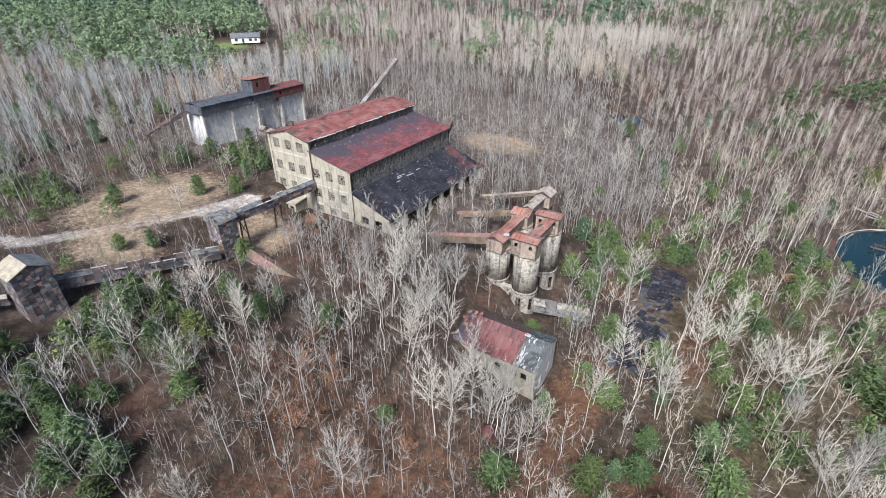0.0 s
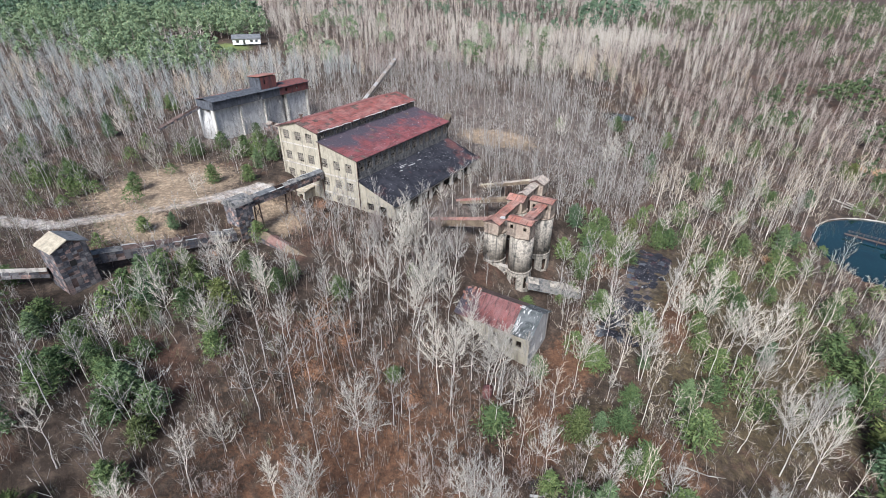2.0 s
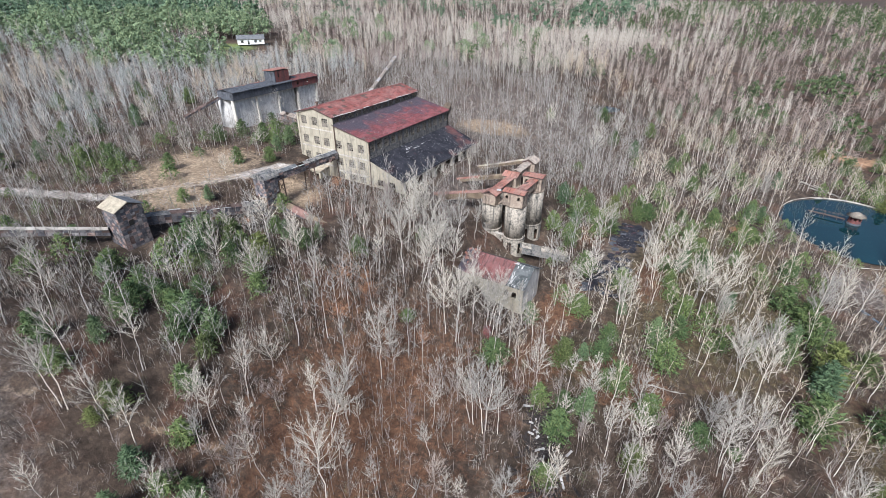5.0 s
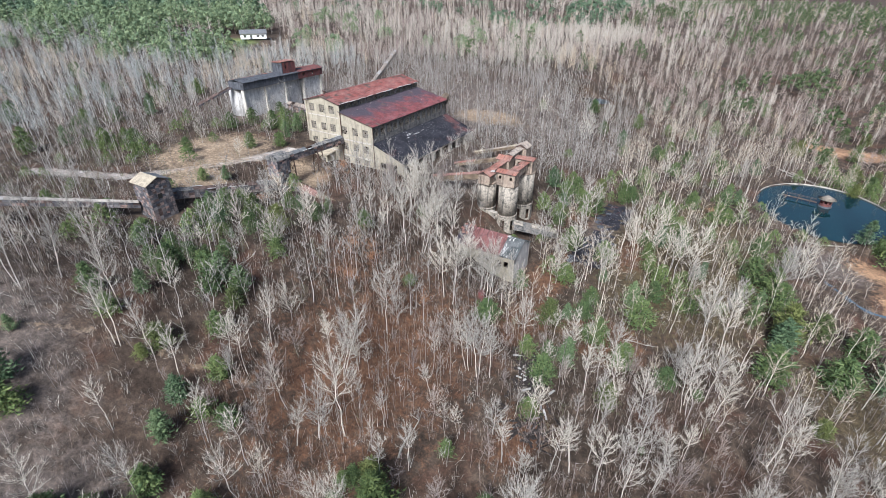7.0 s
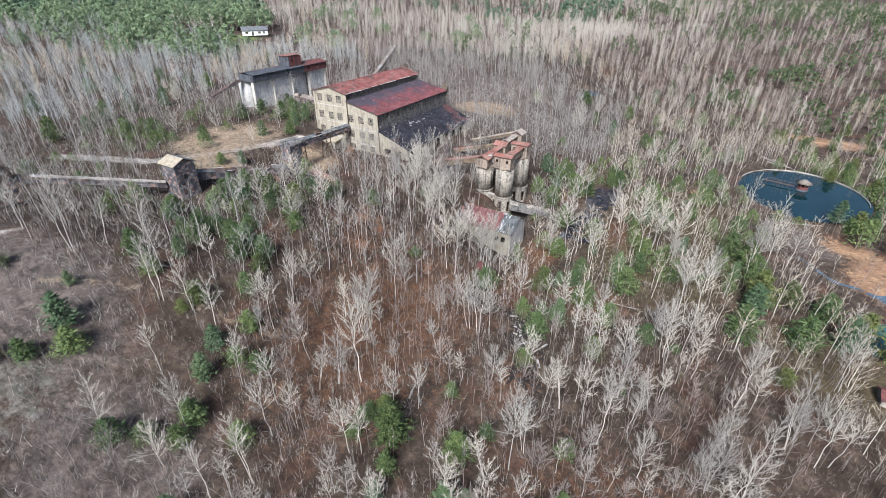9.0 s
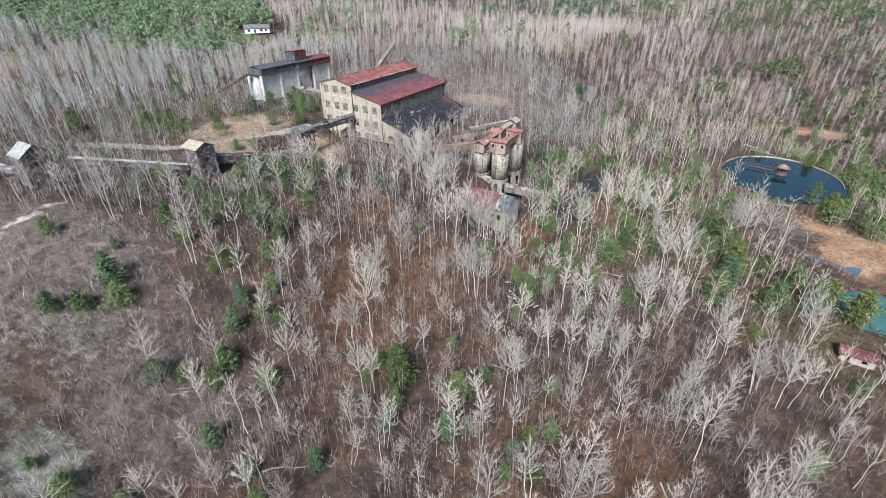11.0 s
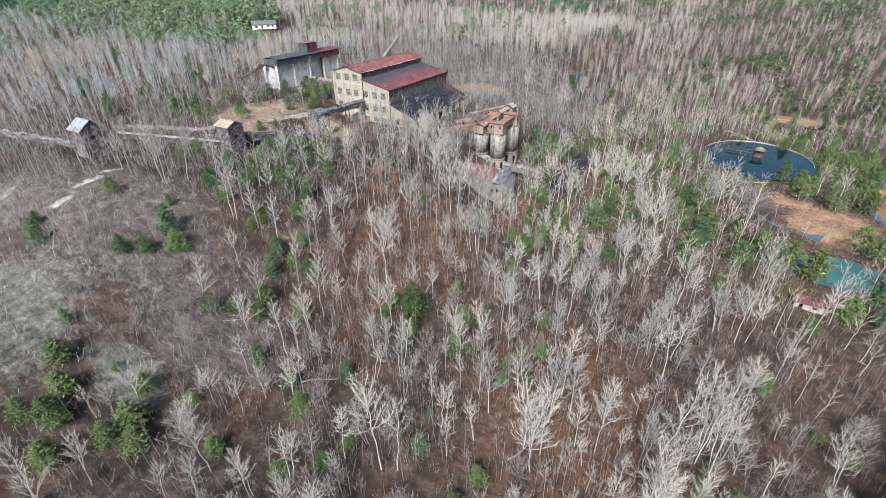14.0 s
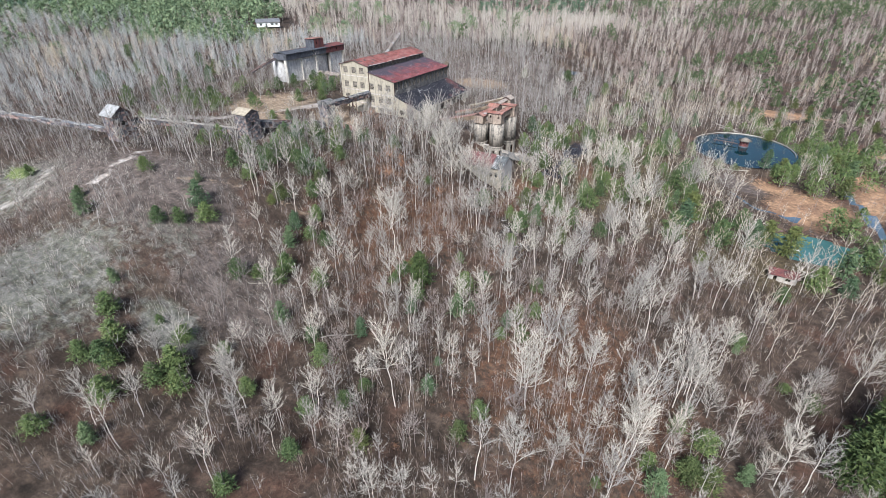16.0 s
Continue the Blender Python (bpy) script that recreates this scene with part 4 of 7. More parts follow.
for x0, x1, mat in ((-0.4, 10.3, M_ROOF), (10.3, hl + 0.35, M_ROOF_GREY)):
    rb = bmesh.new()
    for s in (-1, 1):
        slab(rb, (x0, hw / 2, ht + 2.45), (x1 - x0, 0, 0), (0, s * (hw / 2 + 0.45), -2.5), 0.12)
    ro = part("roof", rb, M_DARKSHEET if mat is M_ROOF else M_TORN, house, "faded red sheet roof" if mat is M_ROOF else "grey tar roof with pale torn strips")
    if mat is M_ROOF:
        sheet_roof(ro, (x0, -0.45, ht - 0.03), (x1 - x0, 0, 0), (0, hw / 2 + 0.45, 2.5), 9, 3, M_ROOF_HOUSE, lost=0.0)
    else:
        for i in range(9):
            x = x0 + 0.05 + 2.2 * random.random() ** 2
            y = random.uniform(-0.4, 2.6)
            b = bmesh.new()
            slab(b, (x, y, ht + 0.02 + (y + 0.45) * 2.5 / (hw / 2 + 0.45) + 0.02), (random.uniform(0.06, 0.16), 0, 0), (random.gauss(0, 0.15), 1.0 * (span_y := random.uniform(0.35, 1.3)), span_y * 2.5 / (hw / 2 + 0.45)), 0.04)
            part("torn_strip", b, M_SILO_PALE, ro)
for i in range(22):
    x, y = random.uniform(-0.3, 1.6), random.uniform(1.6, 5.8)
    z = ht + 2.45 - 2.5 * abs(y - hw / 2) / (hw / 2 + 0.45)
    q = random.uniform(0.16, 0.4)
    b = bmesh.new()
    box(b, -q, q, -q * 0.7, q * 0.7, -0.12, q * 0.8, pose(x, y, z + 0.06, random.gauss(0, 12), random.gauss(0, 12), random.uniform(0, 90)))
    part("rubble_piece", b, M_ROOF_ORANGE if i % 3 else M_DARKSHEET, house)
part("ridge_flashing", boxes((10.0, 10.9, hw / 2 - 0.3, hw / 2 + 0.3, ht + 2.4, ht + 2.52)), M_SILO_PALE, house)

# ---- the far silo block ----
FX, FY0, FY1 = -58.3, 6.0, 39.3
TY0, TY1 = 16.4, 22.2
far_block = thing("silo_block", FX, FY0, 15.0, 0, "pale concrete silo row under a sooty gallery with a rusted tower", "silo block")
n_far = 4
sp = (FY1 - FY0) / n_far
for i in range(n_far):
    bm = bmesh.new()
    tube(bm, -2.8, sp * (i + 0.5), sp / 2 - 0.15, -2, 11.2, 32)
    part("shaft", bm, M_SILO_PALE, far_block)
for i in range(n_far):
    part("bay_wall", boxes((2.7 - 1.3 * (i == 2), 3.1 - 1.3 * (i == 2), sp * i + 0.2, sp * (i + 1) - 0.2, -2, 11.2 - 0.4 * (i == 2))), M_WASHED_LIFTED, far_block)
for i in range(n_far + 1):
    y = sp * i
    part("pilaster", boxes((2.6, 3.7, y - 0.22, y + 0.22, -2, 11.2)), M_LIMED, far_block)
part("gallery_wall", boxes((4.0, 4.3, -0.4, TY1, 11.2, 13.4)), M_DARKCONC, far_block, "soot-black gallery wall")
part("gallery_wall", wall(lambda u, w, v: (4.3 - w, TY1 + u, v + 11.2), FY1 - FY0 + 0.4 - TY1, 2.2, [(2.2, 3.0, 0.7, 1.6), (6.4, 7.2, 0.7, 1.6)], 0.3), M_MAROON, far_block, "rust-maroon sheeted gallery wall")
part("gallery_wall", boxes((-2.6, 4.0, -0.4, -0.1, 11.2, 13.4)), M_DARKCONC, far_block)
part("gallery_wall", boxes((-2.6, -2.3, -0.1, FY1 - FY0 + 0.4, 11.2, 13.4)), M_DARKCONC, far_block)
part("gallery_wall", boxes((-2.3, 4.0, FY1 - FY0 + 0.1, FY1 - FY0 + 0.4, 11.2, 13.4)), M_DARKCONC, far_block)
rb = bmesh.new()
for s in (-1, 1):
    slab(rb, (0.85, -0.6, 14.1), (0, FY1 - FY0 + 1.2, 0), (s * 3.8, 0, -0.7), 0.14)
ro = part("roof", rb, M_DARKCONC, far_block, "sagging soot-grey gallery roof with rusted sheets")
sheet_roof(ro, (4.65, TY1, 13.42), (0, FY1 - FY0 + 0.6 - TY1, 0), (-3.8, 0, 0.7), 6, 2, M_MAROON, lost=0.15)
sheet_roof(ro, (4.65, -0.6, 13.42), (0, TY0 + 0.6, 0), (-3.8, 0, 0.7), 8, 3, M_DARKCONC, lost=0.3)
sheet_roof(ro, (-2.95, -0.6, 13.42), (0, FY1 - FY0 + 1.2, 0), (3.8, 0, 0.7), 14, 2, M_ROOF_ORANGE, lost=0.35)
part("tower_wall", boxes((-1.2, 3.4, TY0, TY0 + 0.3, 13.0, 16.9)), M_DARKCONC, far_block, "soot-black tower wall")
part("tower_wall", wall(lambda u, w, v: (3.4 - w, TY0 + 0.3 + u, v + 13.0), TY1 - TY0 - 0.3, 3.9, [(1.0, 1.7, 2.0, 3.1)], 0.3), M_MAROON, far_block, "rust-red sheeted tower wall")
part("tower_wall", boxes((-1.2, 3.1, TY1 - 0.3, TY1, 13.0, 16.9)), M_DARKCONC, far_block)
part("tower_wall", boxes((-1.2, -0.9, TY0 + 0.3, TY1 - 0.3, 13.0, 16.9)), M_DARKCONC, far_block)
rb = bmesh.new()
slab(rb, (-1.6, TY0 - 0.4, 17.05), (5.1, 0, 0.3), (0, TY1 - TY0 + 0.8, 0), 0.15)
part("tower_roof", rb, M_ROOF_ORANGE, far_block)
gallery("conveyor_gallery", (-61.5, -6, 22.6), (-60, 5.4, 26.2), 1.3, 0.6, "collapsed dark gallery leading to the far silo block", M_DARKSHEET, M_DARKSHEET, (0.1, 0.6))
gallery("conveyor_gallery", (-54.6, 22.0, 17.6), (-22.4, 14.0, 19.0), 2.4, 2.0, "low conveyor gallery between the far silo block and the mill", M_TIMBER, M_DARKSHEET, (0.2, 0.5, 0.8))
gallery("conveyor_gallery", (-49.0, 54.0, 15.0), (-73.0, 110.0, 23.8), 1.3, 1.3, "long pale-roofed conveyor gallery climbing out of the trees", M_SILO_PALE, M_TIMBER, (0.15, 0.35, 0.55, 0.75, 0.95), None, 1.0, M_TIMBER)


# ---- the crusher huts and the long conveyor ----
def hut(x, y, z, a, b, tall, rise, along, roof_a, roof_b, label, lost):
    """A hut with flaking siding on all sides and a gabled roof."""
    h = thing("conveyor_hut", x, y, z, 0, label, "hut", "huts along the conveyor")
    ga = rise if along == "x" else 0
    for s in (-1, 1):
        siding_wall(h, (lambda u, w, v: (u - a, -b + w, v)) if s < 0 else (lambda u, w, v: (a - u, b - w, v)), 2 * a, tall, tall, lost)
        for half in (0, 1):
            if s > 0:
                pl = (lambda u, w, v: (a - w, -b + u, v)) if half == 0 else (lambda u, w, v: (a - w, u, v))
            else:
                pl = (lambda u, w, v: (-a + w, b - u, v)) if half == 0 else (lambda u, w, v: (-a + w, -u, v))
            siding_wall(h, pl, b, tall + (ga if half else 0), tall + (0 if half else ga), lost)
    rb, rc = bmesh.new(), bmesh.new()
    slab(rb, (-a - 0.3, 0, tall + rise + 0.12), (2 * a + 0.6, 0, 0), (0, -b - 0.4, -rise - 0.1), 0.12)
    slab(rc, (-a - 0.3, 0, tall + rise + 0.12), (2 * a + 0.6, 0, 0), (0, b + 0.4, -rise - 0.1), 0.12)
    part("roof", rb, roof_a, h, "bleached tan roof slope"), part("roof", rc, roof_b, h, "dark slate-grey roof slope")
    # solid plate; the shade inside an open hatch is put into its colour
    part("hatch", boxes((a + 0.02, a + 0.08, -0.7, 0.1, tall * 0.62, tall * 0.62 + 0.9)), M_HOLE, h)
    return h


hut(-15.0, -48.1, 15.4, 2.35, 2.2, 7.9, 1.1, "x", M_ROOF_TAN, M_ROOF_GREY, "hut of flaking brown siding with a bleached tan roof", 0.1)
hut(-27.2, -74.2, 21.4, 2.2, 2.4, 5.9, 1.9, "x", M_BLEACHED, M_DARKSHEET, "half-collapsed hut of dark red siding with a pale roof", 0.3)
DARK = "low dark conveyor gallery with flaking siding and torn pale roof panels"
gallery("conveyor_gallery", (-10.7, -23.6, 13.8), (-14.4, -45.8, 18.8), 1.6, 1.7, DARK, M_GRIME, M_DARKSHEET, (), None, 0.92, M_DARKSHEET, True)
gallery("conveyor_gallery", (-16.6, -50.6, 18.3), (-26.0, -71.4, 24.8), 1.0, 1.2, DARK, M_SILO_PALE, M_DARKSHEET, (0.3, 0.7), None, 0.95, M_CONC)
gallery("conveyor_gallery", (-29.6, -75.5, 22.9), (-92.0, -88.0, 24.3), 1.0, 1.0, DARK, M_GRIME, M_DARKSHEET, (0.15, 0.35, 0.55, 0.75), None, 0.95, M_ROOF_GREY, True)
tower = thing("transfer_tower", -10.4, -21.8, 12.6, 0, "dark transfer tower of flaking grey siding on steel legs", "tower")
siding_wall(tower, lambda u, w, v: (u - 1.7, -1.7 + w, v + 4.2), 3.4, 4.0, 4.0, 0.15)
siding_wall(tower, lambda u, w, v: (1.7 - w, u - 1.7, v + 1.2), 3.4, 7.0, 7.0, 0.15)
siding_wall(tower, lambda u, w, v: (-1.7 + w, 1.7 - u, v + 4.2), 3.4, 4.0, 4.0, 0.15)
siding_wall(tower, lambda u, w, v: (1.7 - u, 1.7 - w, v + 4.2), 3.4, 4.0, 4.0, 0.15)
for x in (-1.5, 1.5):
    for y in (-1.5, 1.5):
        b = bmesh.new()
        beam(b, (x, y, -1.5), (x, y, 4.6), 0.26)
        part("leg", b, M_STEEL, tower)
rb = bmesh.new()
N_ARC = 8
arc = [(2.0 * math.cos(math.pi * i / N_ARC), 8.15 + 1.2 * math.sin(math.pi * i / N_ARC)) for i in range(N_ARC + 1)]
prism(rb, arc, "y", -2.0, 2.0)
part("roof", rb, M_GRIME, tower, "rounded grey board roof")
gallery("conveyor_gallery", (-10.4, -0.4, 18.6), (-10.4, -19.8, 19.2), 1.6, 1.6, "raised dark conveyor gallery on steel trestles into the mill gable", M_GRIME, M_DARKSHEET, (0.42, 0.5, 0.9), None, 0.95, M_ROOF_GREY, True)
gallery("conveyor_gallery", (-9.0, -20.2, 13.6), (9.0, -20.6, 10.4), 2.4, 1.5, "sunken rust-brown conveyor gallery running down into the scrub", M_ROOF_PINK, M_DARKSHEET, (), None, 0.95, M_RUSTSIDE)


# ---- plants ----
rng = np.random.default_rng(5)


def tapered(V, F, a, b, ra, rb, sides=3):
    """Adds a tapered stick from a to b to lists of points and faces."""
    a, b = np.asarray(a, float), np.asarray(b, float)
    d = b - a
    d = d / (np.linalg.norm(d) + 1e-9)
    s = np.cross(d, (0.3, 0.1, 1.0) if abs(d[2]) < 0.9 else (1.0, 0.2, 0.0))
    s /= np.linalg.norm(s)
    u = np.cross(d, s)
    k = len(V)
    for p, r in ((a, ra), (b, rb)):
        for i in range(sides):
            t = 2 * math.pi * i / sides
            V.append(p + r * (math.cos(t) * s + math.sin(t) * u))
    for i in range(sides):
        j = (i + 1) % sides
        F.append((k + i, k + j, k + sides + j))
        F.append((k + i, k + sides + j, k + sides + i))


def twig(V, F, a, b, r):
    """A thin blade that stands for a twig."""
    a, b = np.asarray(a, float), np.asarray(b, float)
    s = np.cross(b - a, rng.normal(size=3))
    s = s / (np.linalg.norm(s) + 1e-9) * r
    k = len(V)
    V.extend([a - s, a + s, b])
    F.append((k, k + 1, k + 2))


def unit(v):
    return v / (np.linalg.norm(v) + 1e-9)


def fan_tree(tall, fork, spread, limbs, twigs, twig_r=0.024, stems=1, fat=0.75, crook=0.03):
    """A leafless tree whose limbs sweep up from a fork like a broom, with long fine twigs."""
    TV, TF, CV, CF = [], [], [], []
    for st in range(stems):
        lean = rng.normal(size=2) * (0.03 if stems == 1 else 0.12)
        h = tall * (1 - 0.22 * st * rng.random())
        r0 = 0.0075 * h * fat + 0.02
        pts = [np.array([*(rng.normal(size=2) * 0.2 * (stems > 1)), -0.3])]
        for i in range(1, 7):
            pts.append(np.array([*(pts[0][:2] + lean * h * i / 6 + rng.normal(size=2) * crook * h * 0.25), h * 0.93 * i / 6]))
        for i in range(6):
            tapered(TV, TF, pts[i], pts[i + 1], r0 * (1 - i / 6.6), r0 * (1 - (i + 1) / 6.6), 5)
        for k in range(limbs):
            t = fork + (0.93 - fork) * ((k + rng.random()) / limbs) ** 1.15
            i = min(5, int(t * 6))
            base = pts[i] + (pts[i + 1] - pts[i]) * (t * 6 - i)
            az = 2.4 * k + rng.random()
            up = (t - fork) / (1 - fork)
            th = math.radians((52 - 26 * up) * (0.75 + 0.5 * rng.random()))
            span = spread * h * (1.1 - 0.62 * up) * (0.75 + 0.45 * rng.random())
            d = np.array([math.cos(az) * math.sin(th), math.sin(az) * math.sin(th), math.cos(th)])
            p, q, r = base, [base], r0 * (1 - t) * 0.4 + 0.011
            for g in range(3):
                p = p + d * span / 3
                q.append(p)
                tapered(CV, CF, q[-2], q[-1], r * (1 - g * 0.28), r * (0.72 - g * 0.28) + 0.006)
                d = unit(d + np.array([0, 0, 0.22]) + rng.normal(size=3) * (0.1 + 1.6 * crook))
            for w in range(twigs):
                f = 0.6 + 2.4 * (w + rng.random()) / twigs
                g = min(2, int(f))
                c = q[g] + (q[g + 1] - q[g]) * (f - g)
                a = unit(q[g + 1] - q[g] + 0.45 * span / 3 * rng.normal(size=3) + (0, 0, 0.14 * span))
                e = c + a * span * (0.26 + 0.24 * rng.random())
                twig(CV, CF, c, e, twig_r)
                m = c + (e - c) * 0.45
                twig(CV, CF, m, m + unit(a + 0.5 * rng.normal(size=3)) * span * 0.2, twig_r * 0.8)
    return np.array(TV), np.array(TF), np.array(CV), np.array(CF)


def conifer(tall, wide, whorls, per, tufts, size, low=0.06, droop=0.15):
    """An evergreen: trunk, and needle sprays on tiers of boughs."""
    TV, TF, CV, CF = [], [], [], []
    tapered(TV, TF, (0, 0, -0.3), (0, 0, tall * 0.95), 0.016 * tall + 0.03, 0.015, 5)
    for w in range(whorls):
        t = low + (0.99 - low) * w / (whorls - 1)
        r = wide * (1 - t ** 2.0) ** 0.65 * (0.75 + 0.4 * rng.random()) + 0.12
        for k in range(per):
            az = 2 * math.pi * (k + rng.random()) / per
            reach = r * (0.65 + 0.5 * rng.random())
            a = np.array([0, 0, tall * t + rng.normal() * 0.1])
            d = np.array([math.cos(az), math.sin(az), 0.25 - droop * rng.random()])
            twig(CV, CF, a, a + d * reach, 0.03)
            for s in range(tufts):
                f = 0.25 + 0.75 * (s + rng.random()) / tufts
                c = a + d * reach * f + rng.normal(size=3) * 0.12 * reach * (1, 1, 0.5)
                z = size * (0.6 + 0.8 * rng.random())
                u = unit(d + rng.normal(size=3) * 0.55)
                v = unit(np.cross(d * 0.7 + (0, 0, 0.8) + rng.normal(size=3) * 0.35, u)) * z
                u = u * z
                k0 = len(CV)
                CV.extend([c - u * 0.6 + v * 0.3, c - u * 0.5 - v * 0.35, c + u])
                CF.append((k0, k0 + 1, k0 + 2))
    return np.array(TV), np.array(TF), np.array(CV), np.array(CF)


def leafy_bush(tall, wide, n, size):
    """A low deciduous bush that keeps its withered leaves."""
    TV, TF, CV, CF = [], [], [], []
    for i in range(9):
        az = rng.random() * 6.283
        e = np.array([math.cos(az) * wide * 0.8, math.sin(az) * wide * 0.8, tall * (0.6 + 0.4 * rng.random())])
        tapered(TV, TF, (0, 0, -0.2), e, 0.05, 0.01)
    for i in range(n):
        p = rng.normal(size=3)
        ragged = 0.62 + 0.38 * math.sin(2.3 * math.atan2(p[1], p[0]) + 1.1 * p[2] + tall) * math.sin(1.7 * p[0] + wide)
        p = p / np.linalg.norm(p) * rng.random() ** 0.5 * ragged * 1.25
        c = np.array([p[0] * wide, p[1] * wide, tall * (0.55 + 0.45 * p[2])])
        u, v = rng.normal(size=3), rng.normal(size=3)
        u, v = u / np.linalg.norm(u) * size, v / np.linalg.norm(v) * size
        k0 = len(CV)
        CV.extend([c - u, c + v * 0.5, c + u])
        CF.append((k0, k0 + 1, k0 + 2))
    return np.array(TV), np.array(TF), np.array(CV), np.array(CF)


def raw_mesh(name, V, F, material):
    me = bpy.data.meshes.new(name)
    V, F = np.asarray(V, np.float32), np.asarray(F, np.int32)
    me.vertices.add(len(V)), me.loops.add(F.size), me.polygons.add(len(F))
    me.vertices.foreach_set("co", V.ravel())
    me.loops.foreach_set("vertex_index", F.ravel())
    me.polygons.foreach_set("loop_start", np.arange(0, F.size, 3, dtype=np.int32))
    me.polygons.foreach_set("loop_total", np.full(len(F), 3, dtype=np.int32))
    me.update(calc_edges=True)
    for m in material if isinstance(material, tuple) else (material,):
        me.materials.append(m)
    return me


def plant(name, shape, trunk_mat, crown_mat, label, category, group=""):
    TV, TF, CV, CF = shape
    th = thing(name, 0, 0, -500, 0, label, category, group)
    t = new("trunk", raw_mesh("trunk", TV, TF, trunk_mat))
    c = new("crown", raw_mesh("crown", CV, CF, crown_mat))
    t.parent = c.parent = th
    return th


def scatter(name, shapes, spots, mats, label, category):
    """Many plants joined into one mesh of two materials. spots: x, y, scale, turn."""
    VV, FF, MM, k = [], [], [], 0
    for n, (x, y, s, a) in enumerate(spots):
        TV, TF, CV, CF = shapes[n % len(shapes)]
        V = np.concatenate([TV, CV])
        F = np.concatenate([TF, CF + len(TV)])
        c, q = math.cos(a), math.sin(a)
        W = np.empty_like(V)
        W[:, 0] = (V[:, 0] * c - V[:, 1] * q) * s + x
        W[:, 1] = (V[:, 0] * q + V[:, 1] * c) * s + y
        W[:, 2] = V[:, 2] * s * (0.9 + 0.2 * math.sin(n * 1.7)) + height(x, y)
        VV.append(W), FF.append(F + k), MM.append(np.r_[np.zeros(len(TF), np.int32), np.ones(len(CF), np.int32)])
        k += len(V)
    if not VV:
        return None
    me = raw_mesh(name, np.concatenate(VV), np.concatenate(FF), mats)
    me.polygons.foreach_set("material_index", np.concatenate(MM))
    return tagged(new(name, me), label, category, kind="stuff")


# ---- where things grow ----
KEEP_OUT = [
    (-24, 11.5, -1.5, 38), (24.5, 40.5, 1.5, 31), (28.5, 46.8, -14, -2.5), (-64.5, -52.0, 3, 41.5), (-18.5, -11.5, -51.5, -44.5), (-31.5, -23.5, -78.5, -70.5),
    (-12, -5, -55, -44), (-13, -8, -24.5, 0), (-13.5, -8.2, -44, -23), (-9, 9.5, -23.6, -19.2), (-21.5, -13, -4.5, 0), (113.5, 123.5, -16, -7.5), (52.5, 60.8, 0, 36), (9.5, 27.5, 4.5, 7.5), (9.5, 27.5, 15.5, 18.5),
]
LINES = [ROAD, SAND_TRACK, LANE, ((-17, -47), (-27, -73)), ((-28, -75), (-92, -88))]


def free(x, y, gap=1.2):
    if any(a - gap < x < b + gap and c - gap < y < d + gap for a, b, c, d in KEEP_OUT):
        return False
    if min(near_line(x, y, ln) for ln in LINES) < gap + 1.0:
        return False
    if math.hypot(x - 24.5, y - 117.5) < 8.5:
        return False
    if near_line(x, y, BROOK) < 2.5:
        return False
    return pond_depth(x, y) < -0.12 and pool_depth(x, y) < -0.2 and creek_depth(x, y) < -0.3


def in_wedge(x, y):
    """The stretch of country that the flight looks out over."""
    for cx, cy in ((61, -66), (97, -138)):
        dx, dy = x - cx, y - cy
        ahead, across = -0.515 * dx + 0.857 * dy, 0.857 * dx + 0.515 * dy
        if ahead > -4 and abs(across) < ahead * 1.12 + 22:
            return True
    return False


def clumps(x, y, s, k):
    return 0.5 + 0.5 * noise.noise((x / s, y / s, k))


def bare_density(x, y):
    sand, gravel, tan, grey, lawn, *_ = patches(x, y)
    d = 0.12 + 1.35 * step((0.6 * clumps(x, y, 9, 3) + 0.4 * clumps(x, y, 22, 8) - 0.4) / 0.2)
    d *= 1 - min(1, 1.3 * sand) - 0.0
    d *= 1 - 0.93 * min(1, 1.4 * tan)
    d *= 1 - 0.8 * min(1, 1.2 * grey)
    d *= 1 - min(1, 2 * lawn)
    d *= 1 - 0.95 * min(1, 1.25 * bump(x, y, 3, -88, 30, 17))
    d *= 1 - 0.6 * step((-90 - y) / 14) * step((62 - x) / 16)
    d *= 1 - 0.5 * step((x - 100) / 12) * step((-25 - y) / 12)
    d *= 1 - min(1, 1.2 * bump(x, y, 138, 82, 16, 24)) * 0.9
    d *= 1 - 0.7 * bump(x, y, 55, -22, 8, 14) - 0.5 * bump(x, y, 116, 48, 16, 12) * 1.4
    d *= 1 - 0.95 * min(1, 1.2 * bump(x, y, 122, 40, 18, 22))
    d *= 1 - 0.45 * min(1, bump(x, y, 76, 45, 24, 50))
    d *= 1 - 0.85 * bump(x, y, 49.5, 16, 3.5, 16)
    d *= 1 - 0.8 * bump(x, y, 46, 34, 5, 9)
    d += 0.2 * bump(x, y, 62, -58, 32, 26) + 1.2 * bump(x, y, 25, -8, 7, 11)
    d += 0.9 * bump(x, y, 18, 6, 9, 26) + 0.5 * bump(x, y, 4, -12, 12, 8) + 0.5 * bump(x, y, 40, -22, 18, 10) + 0.9 * bump(x, y, 37, -19, 8, 5) + 0.4 * bump(x, y, 27, -44, 15, 12) + 0.5 * bump(x, y, 30, -20, 16, 20) + 0.5 * bump(x, y, 20, 55, 40, 40)
    return max(0.0, d)


